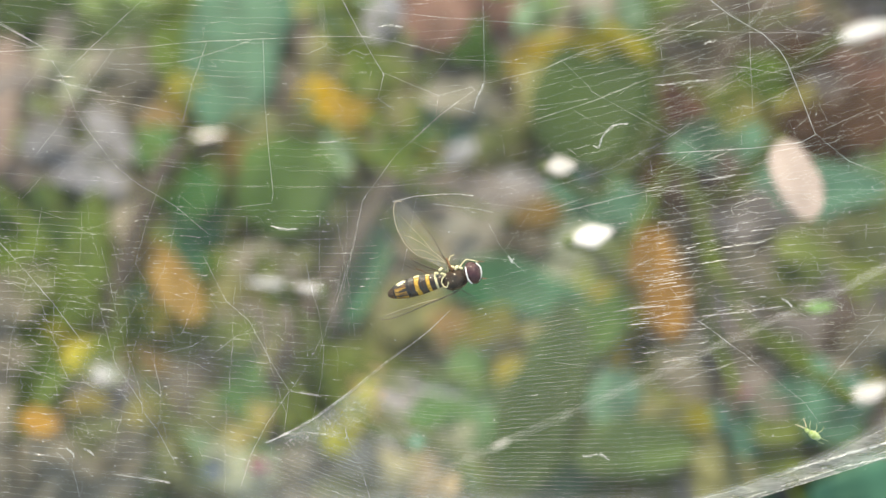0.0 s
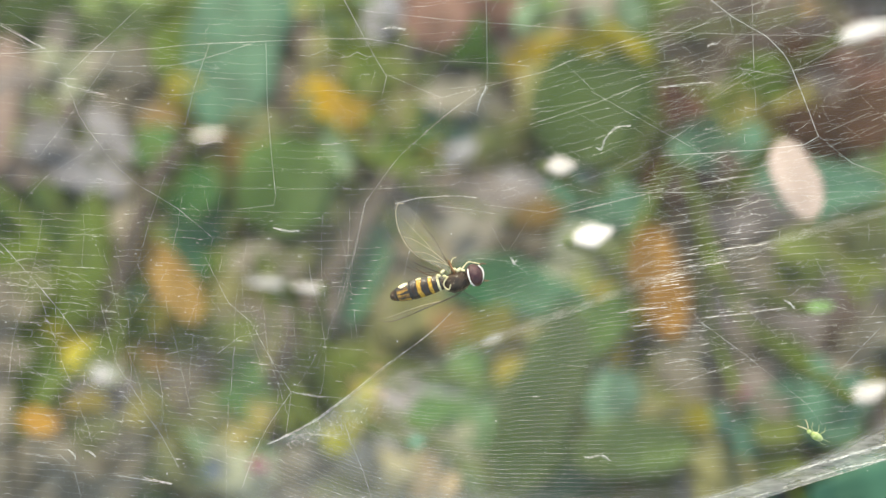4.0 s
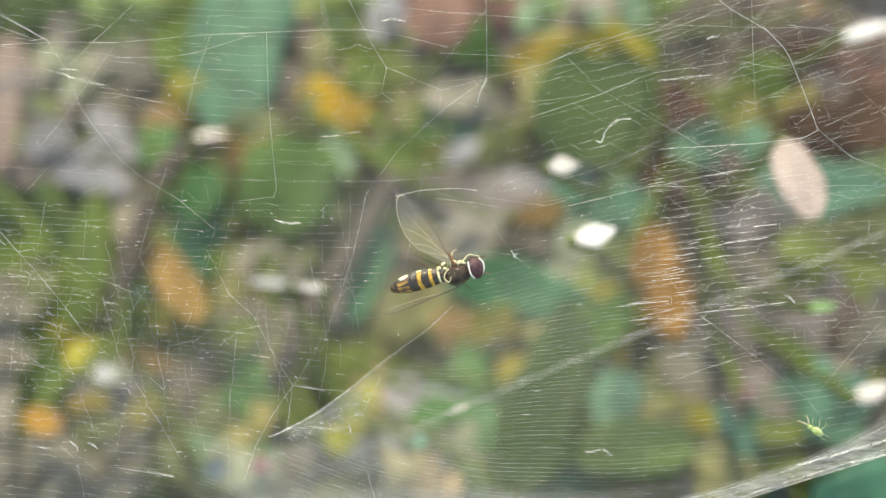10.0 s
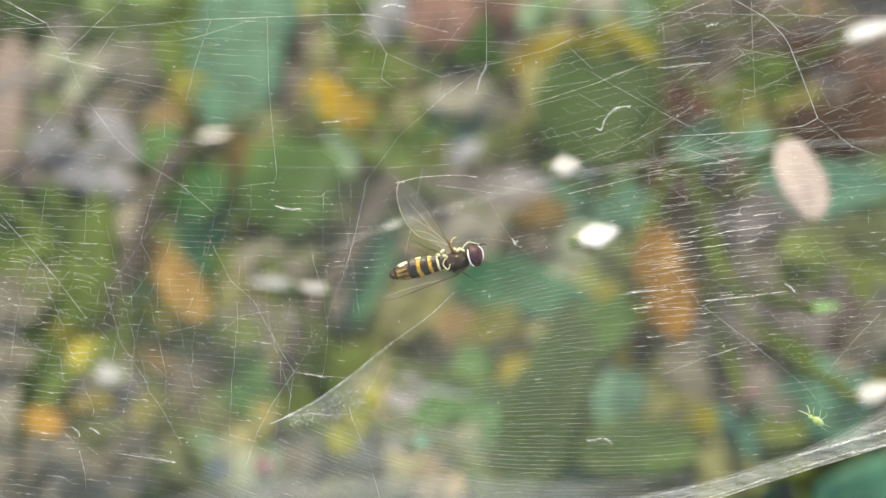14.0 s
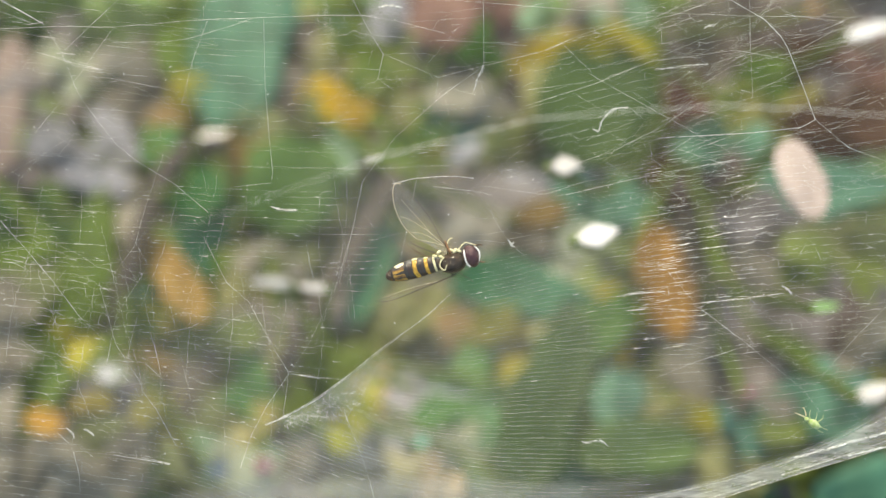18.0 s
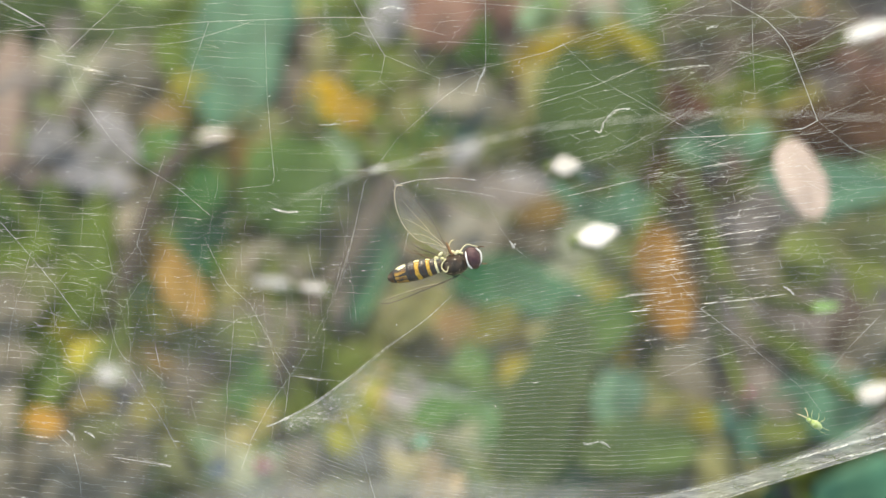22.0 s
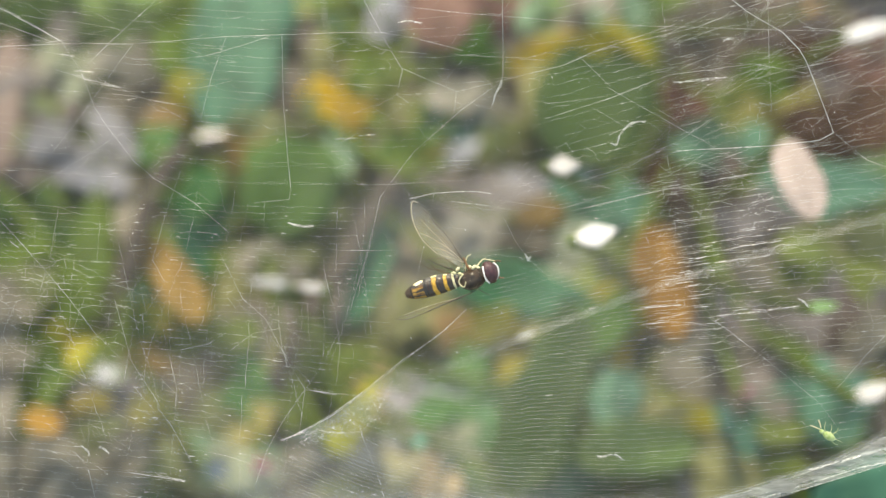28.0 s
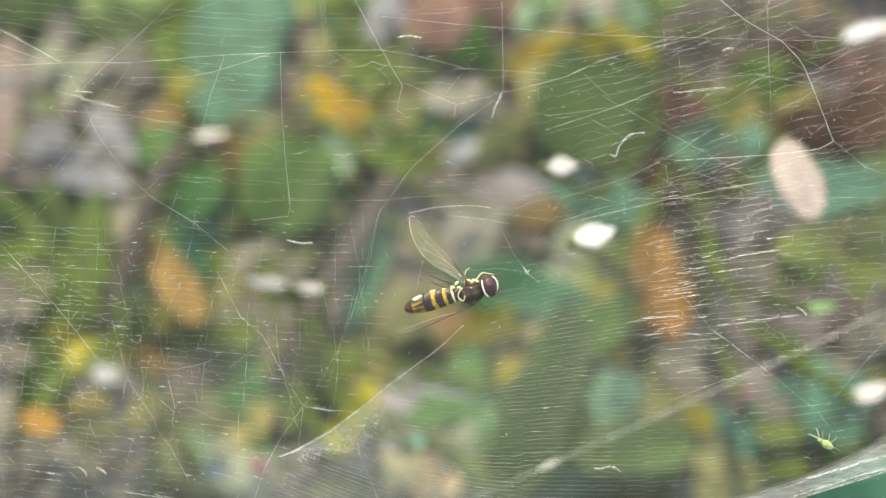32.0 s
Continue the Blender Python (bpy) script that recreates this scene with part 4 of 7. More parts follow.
spray(shrub, (0.0118, -0.0125, 0.0540), (0.0291, -0.0125, 0.0540), 0.0074, PALE, "grey weathered leaf", 6)
spray(shrub, (-0.0081, -0.0297, 0.0566), (0.0096, -0.0261, 0.0566), 0.0072, DRAB, "drab grey-brown leaf", 6)
spray(shrub, (-0.0281, -0.0501, 0.0532), (-0.0210, -0.0354, 0.0532), 0.0082, VIOLET, "violet-grey weathered leaf", 6)
spray(shrub, (-0.0142, -0.0437, 0.0582), (0.0040, -0.0518, 0.0582), 0.0053, KHAKI, "dull khaki leaf", 5)
spray(shrub, (0.0040, -0.0732, 0.0540), (0.0110, -0.0607, 0.0540), 0.0090, JADE, "jade-green leaf", 6)
leaf(shrub, (-0.0051, -0.0791, 0.1000), (0.0053, -0.0811, 0.1000), 0.0008, PEARL, "pale pearl-grey leaf", dict(blunt=0.7))
leaf(shrub, (0.0208, -0.0634, 0.0601), (0.0282, -0.0436, 0.0601), 0.0113, HOLLY, "dark green leaf", dict(blunt=0.7))
spray(shrub, (0.0075, -0.0830, 0.0582), (0.0248, -0.0681, 0.0582), 0.0121, FOREST, "deep green leaf", 9)
spray(shrub, (-0.0120, -0.0777, 0.0557), (-0.0088, -0.0717, 0.0557), 0.0067, DRAB, "drab grey-brown leaf", 3)
shrub = plant("shrub with rounded green and blue-green leaves",
      [(0.0740, -0.0296, -0.0040), (0.0674, -0.0166, 0.0200), (0.0598, -0.0050, 0.0400), (0.0535, 0.0085, 0.0500), (0.0507, 0.0233, 0.0600)], 0.0017,
              mats=[CLAY, VIOLET, LICHEN, HAZEL, SLATE, GRASS, CLAY], tones=[CLAY, HAZEL, VIOLET, LICHEN, SLATE, FIR])
# the pale diamond and narrow leaves here imitate sun highlights
leaf(shrub, (0.0157, -0.0892, 0.1700), (0.0211, -0.0876, 0.1700), 0.0034, GLINT, "small leaf coloured pale for a sun highlight", dict(diamond=True, fold=0.0, curl=0.02, wave=0.0, normal=(-0.07, 0.04, 1)))
leaf(shrub, (0.0129, -0.0788, 0.1700), (0.0171, -0.0785, 0.1700), 0.0029, DIM_GLINT, "small leaf coloured pale for a sun highlight", dict(diamond=True, fold=0.0, curl=0.02, wave=0.0, normal=(-0.07, 0.04, 1)))
leaf(shrub, (0.0456, -0.0685, 0.1600), (0.0482, -0.0807, 0.1600), 0.0059, PINK, "pale pinkish faded leaf", dict(oval=True, fold=0.02))
leaf(shrub, (0.0563, -0.0973, 0.1400), (0.0615, -0.0954, 0.1400), 0.0026, DIM_GLINT, "small leaf coloured pale for a sun highlight", dict(blunt=0.7, fold=0.0, curl=0.02, wave=0.0, normal=(-0.07, 0.04, 1)))
leaf(shrub, (0.0627, -0.0368, 0.1400), (0.0724, -0.0339, 0.1400), 0.0023, GLINT, "small leaf coloured pale for a sun highlight", dict(blunt=0.7, fold=0.0, curl=0.02, wave=0.0, normal=(-0.07, 0.04, 1)))
leaf(shrub, (0.0490, -0.0885, 0.1500), (0.0526, -0.0882, 0.1500), 0.0012, SPROUT, "tiny fresh green leaf", dict(blunt=0.8))
leaf(shrub, (0.0277, -0.0107, 0.0574), (0.0393, 0.0218, 0.0574), 0.0270, HOLLY, "dark green leaf", dict(oval=True))
spray(shrub, (0.0325, 0.0218, 0.0566), (0.0436, 0.0189, 0.0566), 0.0051, DULL, "dull olive leaf", 3)
spray(shrub, (0.0343, 0.0283, 0.0540), (0.0449, 0.0330, 0.0540), 0.0087, FOAM, "grey-teal leaf", 4)
spray(shrub, (0.0451, 0.0141, 0.0524), (0.0515, 0.0445, 0.0524), 0.0092, FERN, "deep yellow-green leaf", 9)
spray(shrub, (0.0269, 0.0314, 0.0524), (0.0384, 0.0364, 0.0524), 0.0080, DRAB, "drab grey-brown leaf", 4)
leaf(shrub, (0.0493, 0.0018, 0.0566), (0.0593, 0.0111, 0.0566), 0.0113, LIVER, "dark red-brown dead leaf", dict(oval=True))
spray(shrub, (0.0521, 0.0244, 0.0515), (0.0705, 0.0284, 0.0515), 0.0132, MIRE, "dark grey-brown dead leaf", 9)
spray(shrub, (0.0682, 0.0229, 0.0515), (0.0779, 0.0399, 0.0515), 0.0119, UMBER, "dark brown dead leaf", 7)
spray(shrub, (0.0697, 0.0054, 0.0549), (0.0838, 0.0083, 0.0549), 0.0081, RIM, "yellowed leaf edge", 5)
spray(shrub, (0.0684, 0.0075, 0.0540), (0.0755, 0.0196, 0.0540), 0.0077, FERN, "deep yellow-green leaf", 4)
spray(shrub, (0.0823, 0.0095, 0.0532), (0.0968, 0.0188, 0.0532), 0.0116, MUD, "mud-brown dead leaf", 7)
spray(shrub, (0.0794, -0.0002, 0.0549), (0.1010, 0.0064, 0.0549), 0.0113, COCOA, "cocoa-brown dead leaf", 9)
spray(shrub, (0.0770, 0.0282, 0.0515), (0.0915, 0.0344, 0.0515), 0.0119, UMBER, "dark brown dead leaf", 7)
spray(shrub, (0.0930, 0.0146, 0.0528), (0.1032, 0.0237, 0.0528), 0.0104, MAROON, "maroon-brown dead leaf", 5)
spray(shrub, (0.0799, -0.0070, 0.0532), (0.0911, -0.0070, 0.0532), 0.0050, LIVER, "dark red-brown dead leaf", 3)
spray(shrub, (0.0543, -0.0059, 0.0549), (0.0706, -0.0019, 0.0549), 0.0082, SEA, "sea-green leaf", 6)
spray(shrub, (0.0455, -0.0132, 0.0532), (0.0610, 0.0009, 0.0532), 0.0100, COCOA, "cocoa-brown dead leaf", 8)
spray(shrub, (0.0966, -0.0000, 0.0540), (0.1001, 0.0119, 0.0540), 0.0114, COCOA, "cocoa-brown dead leaf", 5)
leaf(shrub, (0.0802, 0.0239, 0.0675), (0.0845, 0.0258, 0.0675), 0.0020, ORANGE, "orange dead leaf", dict(oval=True))
spray(shrub, (0.0267, -0.0349, 0.0557), (0.0343, -0.0280, 0.0557), 0.0071, SAGE, "pale sage-green leaf", 3)
spray(shrub, (0.0282, -0.0178, 0.0549), (0.0466, -0.0159, 0.0549), 0.0073, TEAL, "blue-green leaf", 6)
leaf(shrub, (0.0433, -0.0258, 0.0599), (0.0474, -0.0528, 0.0599), 0.0111, SIENNA, "orange-brown dead leaf", dict(oval=True))
spray(shrub, (0.0474, -0.0141, 0.0515), (0.0711, -0.0094, 0.0515), 0.0112, UMBER, "dark brown dead leaf", 9)
spray(shrub, (0.0486, -0.0283, 0.0515), (0.0676, -0.0207, 0.0515), 0.0134, MIRE, "dark grey-brown dead leaf", 9)
spray(shrub, (0.0535, -0.0362, 0.0515), (0.0720, -0.0399, 0.0515), 0.0131, CLAY, "grey-brown dead leaf", 9)
spray(shrub, (0.0654, -0.0354, 0.0515), (0.0811, -0.0259, 0.0515), 0.0109, CLAY, "grey-brown dead leaf", 8)
spray(shrub, (0.0347, -0.0528, 0.0557), (0.0377, -0.0389, 0.0557), 0.0077, BRASS, "brassy yellowed leaf", 5)
spray(shrub, (0.0320, -0.0434, 0.0540), (0.0372, -0.0297, 0.0540), 0.0071, SPRING, "yellow-green leaf blade", 4)
spray(shrub, (0.0732, -0.0348, 0.0549), (0.0948, -0.0327, 0.0549), 0.0071, SPRING, "yellow-green leaf blade", 7)
spray(shrub, (0.0772, -0.0280, 0.0540), (0.0955, -0.0251, 0.0540), 0.0084, LICHEN, "grey-green leaf", 7)
spray(shrub, (0.0425, -0.0565, 0.0532), (0.0498, -0.0444, 0.0532), 0.0070, HOLLY, "dark green leaf", 4)
spray(shrub, (0.0771, -0.0434, 0.0507), (0.0937, -0.0371, 0.0507), 0.0072, SLATE, "brown-grey weathered leaf", 6)
spray(shrub, (0.0697, -0.0439, 0.0507), (0.0820, -0.0366, 0.0507), 0.0083, CLAY, "grey-brown dead leaf", 5)
spray(shrub, (0.0623, -0.0208, 0.0524), (0.0768, -0.0150, 0.0524), 0.0074, GRASS, "grass-green leaf", 5)
leaf(shrub, (0.0240, -0.0582, 0.0582), (0.0395, -0.0422, 0.0582), 0.0115, GREEN, "green leaf", dict(oval=True))
leaf(shrub, (0.0307, -0.0714, 0.0616), (0.0374, -0.0601, 0.0616), 0.0099, SEA, "sea-green leaf", dict(oval=True))
spray(shrub, (0.0414, -0.0653, 0.0566), (0.0485, -0.0536, 0.0566), 0.0064, LICHEN, "grey-green leaf", 4)
leaf(shrub, (0.0441, -0.0665, 0.0608), (0.0537, -0.0715, 0.0608), 0.0055, DULL, "dull olive leaf", dict(oval=True))
spray(shrub, (0.0372, -0.0701, 0.0591), (0.0472, -0.0682, 0.0591), 0.0055, KHAKI, "dull khaki leaf", 3)
spray(shrub, (0.0510, -0.0597, 0.0549), (0.0723, -0.0516, 0.0549), 0.0149, CLAY, "grey-brown dead leaf", 9)
leaf(shrub, (0.0501, -0.0802, 0.1000), (0.0518, -0.0802, 0.1000), 0.0011, PINK_GLINT, "pink scrap painted as an iridescent glint", dict(oval=True))
leaf(shrub, (0.0663, -0.0495, 0.0574), (0.0816, -0.0639, 0.0574), 0.0050, SEDGE, "narrow dark green leaf", dict(blunt=0.7))
spray(shrub, (0.0706, -0.0522, 0.0515), (0.0868, -0.0461, 0.0515), 0.0094, UMBER, "dark brown dead leaf", 7)
spray(shrub, (0.0813, -0.0554, 0.0549), (0.0904, -0.0502, 0.0549), 0.0062, CLAY, "grey-brown dead leaf", 3)
spray(shrub, (0.0643, -0.0671, 0.0557), (0.0790, -0.0638, 0.0557), 0.0079, TEAL, "blue-green leaf", 6)
spray(shrub, (0.0617, -0.0698, 0.0566), (0.0705, -0.0666, 0.0566), 0.0045, CLAY, "grey-brown dead leaf", 3)
leaf(shrub, (0.0253, -0.0770, 0.0605), (0.0498, -0.0743, 0.0605), 0.0109, FOREST, "deep green leaf", dict(oval=True))
spray(shrub, (0.0522, -0.0849, 0.0566), (0.0580, -0.0719, 0.0566), 0.0099, KHAKI, "dull khaki leaf", 7)
spray(shrub, (0.0637, -0.0792, 0.0557), (0.0697, -0.0701, 0.0557), 0.0055, SPRING, "yellow-green leaf blade", 3)
spray(shrub, (0.0532, -0.0770, 0.0549), (0.0665, -0.0694, 0.0549), 0.0089, TEAL, "blue-green leaf", 7)
spray(shrub, (0.0744, -0.0685, 0.0540), (0.0882, -0.0606, 0.0540), 0.0057, TEAL, "blue-green leaf", 4)
leaf(shrub, (0.0677, -0.0146, 0.0540), (0.0986, -0.0133, 0.0540), 0.0135, TEAL, "blue-green leaf", dict(blunt=0.7))
leaf(shrub, (0.0700, -0.0865, 0.0574), (0.0985, -0.0824, 0.0574), 0.0163, ABYSS, "dark blue-green leaf", dict(oval=True))
spray(shrub, (0.0474, -0.0525, 0.0540), (0.0621, -0.0468, 0.0540), 0.0093, VIOLET, "violet-grey weathered leaf", 7)
spray(shrub, (0.0575, -0.0468, 0.0540), (0.0732, -0.0499, 0.0540), 0.0093, VIOLET, "violet-grey weathered leaf", 7)
spray(shrub, (0.0644, -0.0629, 0.0532), (0.0767, -0.0582, 0.0532), 0.0069, VIOLET, "violet-grey weathered leaf", 4)
spray(shrub, (0.0571, -0.0292, 0.0528), (0.0752, -0.0239, 0.0528), 0.0097, SLATE, "brown-grey weathered leaf", 8)
spray(shrub, (0.0786, 0.0162, 0.0557), (0.0901, 0.0210, 0.0557), 0.0077, COCOA, "cocoa-brown dead leaf", 4)
spray(shrub, (0.0923, 0.0036, 0.0561), (0.1002, 0.0129, 0.0561), 0.0076, COCOA, "cocoa-brown dead leaf", 3)
spray(shrub, (0.0799, -0.0019, 0.0561), (0.0913, 0.0004, 0.0561), 0.0062, COCOA, "cocoa-brown dead leaf", 3)
spray(shrub, (0.0721, 0.0151, 0.0540), (0.0818, 0.0214, 0.0540), 0.0077, OLIVE, "olive leaf", 3)

# ---------------------------------------------------------------- fallen leaves and pale chips on the ground
def fallen(label, base, tip, width, mat, **opt):
    mid = (Vector(base) + Vector(tip)) / 2
    low = Vector((mid.x, mid.y, 0.0))
    v, f = blade(base, tip, width, origin=low, seed=mid.x * 300, **opt)
    lift = min(p.z for p in v) - 0.0012
    v = [p - Vector((0, 0, lift)) for p in v]
    ob = new("fallen_leaf", mesh_of("fallen_leaf", v, f, mat))
    ob.location = low
    tagged(ob, label, "leaf", "fallen leaves")
    part("midrib", mesh_of("midrib", *midrib(base, tip, opt.get("normal", (0, -0.4, 0.9)), opt.get("curl", 0.12), 0.0006, low + Vector((0, 0, lift))), mat), ob)
    return ob


FALLEN = [
    ("dark brown dead leaf lying on the soil", (0.0972, 0.0368, 0.0100), (0.1192, 0.0350, 0.0100), 0.0163, UMBER, 0.9),
    ("dark brown dead leaf lying on the soil", (0.0775, 0.0625, 0.0100), (0.0959, 0.0759, 0.0100), 0.0123, UMBER, 0.9),
    ("brown dead leaf lying on the soil", (0.0967, 0.0568, 0.0100), (0.1136, 0.0476, 0.0100), 0.0106, BROWN, 0.9),
    ("orange-yellow fallen leaf lying on the soil", (0.0396, -0.0146, 0.0100), (0.0440, -0.0327, 0.0100), 0.0082, GOLD, 0.7),
    ("reddish-brown dead leaf lying on the soil", (0.0229, 0.0061, 0.0100), (0.0323, 0.0078, 0.0100), 0.0086, ORANGE, 0.8),
    ("grey weathered dead leaf lying on the soil", (-0.0192, 0.0701, 0.0100), (-0.0100, 0.0798, 0.0100), 0.0108, PALE, 0.9),
    ("pale tan dead leaf lying on the soil", (-0.0455, -0.0052, 0.0100), (-0.0312, -0.0099, 0.0100), 0.0084, BROWN, 0.9),
    ("pale green-grey dead leaf lying on the soil", (0.0314, -0.0130, 0.0100), (0.0386, -0.0067, 0.0100), 0.0084, LIME, 0.9),
    ("tan dead leaf lying on the soil", (0.0969, -0.0312, 0.0100), (0.1044, -0.0429, 0.0100), 0.0148, LIME, 0.9),
]
for text, a, b, w, mat, blunt in FALLEN:
    fallen(text, a, b, w, mat, blunt=blunt)
CLEAR = [((Vector(a) + Vector(b)) / 2, (Vector(a) - Vector(b)).length * 0.6) for _, a, b, *_ in FALLEN]
litter()
low_growth()


def chip(label, at, length, width, turn, tilt=0.0, name="pale_stone"):
    """A flat four-sided pale chip with bevelled edges, standing in for a highlight."""
    bm = bmesh.new()
    h = 0.0016
    outline = [(-0.5, 0.06), (-0.06, -0.5), (0.5, -0.08), (0.1, 0.5)]
    low = [bm.verts.new((x * length, y * width, -0.004)) for x, y in outline]
    mid = [bm.verts.new((x * length, y * width, h * 0.6)) for x, y in outline]
    top = [bm.verts.new((x * length * 0.9, y * width * 0.9, h)) for x, y in outline]
    bm.faces.new(top), bm.faces.new(list(reversed(low)))
    for k in range(4):
        j = (k + 1) % 4
        bm.faces.new((low[k], low[j], mid[j], mid[k])), bm.faces.new((mid[k], mid[j], top[j], top[k]))
    bmesh.ops.recalc_face_normals(bm, faces=bm.faces)
    me = bpy.data.meshes.new(name)
    bm.to_mesh(me), bm.free()
    me.materials.append(CHIP)
    ob = new(name, me)
    ob.matrix_world = pose(*at, tilt, 0, turn)
    return tagged(ob, label, "stone", "pale highlight chip chips")


# made-up chips, placed for bright highlight spots on the undergrowth
for at, l, w, turn in [((-0.0811, -0.0363, 0.0040), 0.0047, 0.0047, 10), ((0.0124, 0.0490, 0.0040), 0.0046, 0.0040, 0),
                       ((-0.1036, -0.0170, 0.0040), 0.0057, 0.0043, 0), ((0.0854, -0.0131, 0.0040), 0.0029, 0.0023, 0),
                       ((0.0733, -0.0419, 0.0040), 0.0025, 0.0022, 40), ((-0.0772, -0.0597, 0.0040), 0.0045, 0.0024, 10)]:
    chip("small pale chip standing in for a bright highlight", at, l, w, turn)

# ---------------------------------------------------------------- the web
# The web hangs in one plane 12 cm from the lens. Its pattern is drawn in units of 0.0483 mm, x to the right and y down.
UNIT = 0.12 * math.tan(radians(17.5)) / 784
WEB_PLANE = HERE @ Matrix.Translation((0, 0, -0.12))


def on_web(x, y, z=0.0):
    return Vector(((x - 784) * UNIT, (441 - y) * UNIT, z * UNIT))


web = new("spider_web")
web.matrix_world = WEB_PLANE
tagged(web, "fine white silk sheet web hung between plants, holding a hoverfly", "spider web")
SWAYING = []          # (part, x, y): every piece of the web and its middle


FINE = 0.43            # all threads of the web, as a part of their drawn thickness


def thread_mesh(name, lines, middle, mat=SILK):
    """One mesh of thin threads. lines: (points, radii) in web units."""
    c = on_web(*middle)
    verts, faces = [], []
    for pts, radii in lines:
        if len(pts) < 2:
            continue
        if pts[0][0] > pts[-1][0]:
            pts, radii = pts[::-1], radii[::-1]
        v, f = tube([on_web(*p) - c for p in pts], [r * UNIT * FINE for r in radii], 3, False)
        o = len(verts)
        verts += v
        faces += [tuple(i + o for i in q) for q in f]
    return mesh_of(name, verts, faces, mat)


def web_part(name, me, middle, label=""):
    ob = part(name, me, web, label, on_web(*middle))
    SWAYING.append((ob, middle[0], middle[1]))
    return ob


def slope(x, y):
    """Fall of the fine parallel threads at a place of the web."""
    s = w = 0.0
    for px, py, v in SLOPES:
        k = 1 / (((x - px) ** 2 + (y - py) ** 2) / 1e4 + 0.15) ** 1.5
        s, w = s + k * v, w + k
    return s / w


SLOPES = [(1000, 220, -0.28), (1300, 190, -0.3), (1500, 130, -0.3), (1000, 330, -0.2), (1250, 320, -0.17), (1450, 300, -0.1),
          (1000, 420, -0.15), (1200, 450, -0.15), (1450, 420, -0.04), (930, 490, -0.28), (1000, 560, -0.16), (1200, 560, -0.07), (1450, 560, -0.05),
          (820, 560, -0.25), (900, 640, -0.15), (1000, 640, -0.08), (860, 700, -0.08), (1000, 700, -0.03), (1100, 700, -0.01), (1300, 700, -0.08), (1500, 690, -0.2),
          (1000, 780, 0.04), (1200, 800, -0.08), (750, 680, 0.12), (660, 740, 0.34), (560, 790, 0.42), (450, 840, 0.42), (800, 820, 0.2)]
SLOPES += [(100, 400, 0.05), (400, 400, 0.03), (100, 600, 0.08), (400, 640, 0.1), (300, 500, 0.05), (520, 620, 0.08), (200, 760, 0.1),
          (300, 150, 0.08), (100, 100, 0.15), (600, 200, 0.03), (780, 300, -0.05)]


def inside(x, y, poly):
    hit = False
    for (x0, y0), (x1, y1) in zip(poly, poly[1:] + poly[:1]):
        if (y0 > y) != (y1 > y) and x < x0 + (y - y0) / (y1 - y0) * (x1 - x0):
            hit = not hit
    return hit


CELLS = {}            # threads of the sheet, by patch


def lay(points, radii):
    """Cut a thread where it passes from one patch of the sheet to the next."""
    run, rr, last = [points[0]], [radii[0]], None
    for k in range(1, len(points)):
        mx, my = (points[k - 1][0] + points[k][0]) / 2, (points[k - 1][1] + points[k][1]) / 2
        cell = (math.floor(mx / 224), math.floor(my / 221))
        if last is not None and cell != last:
            CELLS.setdefault(last, []).append((run, rr))
            run, rr = [points[k - 1]], [radii[k - 1]]
        run.append(points[k]), rr.append(radii[k])
        last = cell
    if last is not None:
        CELLS.setdefault(last, []).append((run, rr))


def stream(x, y, step, poly, waver, seed):
    """The line of a fine thread through (x, y), both ways, to the border of its area."""
    out = []
    for way in (-1, 1):
        px, py, side = x, y, []
        for _ in range(190):
            if not inside(px, py, poly):
                break
            side.append((px, py))
            px, py = px + way * step, py + way * step * slope(px, py)
        out = side[::-1] + out[1:] if way == -1 else out + side[1:]
    return [(px, py + waver * noise.noise((px * 0.03, seed * 7.7, 0)) + 0.5 * waver * noise.noise((px * 0.11, seed * 3.3, 5)) + 0.25 * waver * noise.noise((px * 0.31, seed * 1.3, 8)),
             6 * noise.noise((px * 0.01, seed, 9))) for px, py in out]


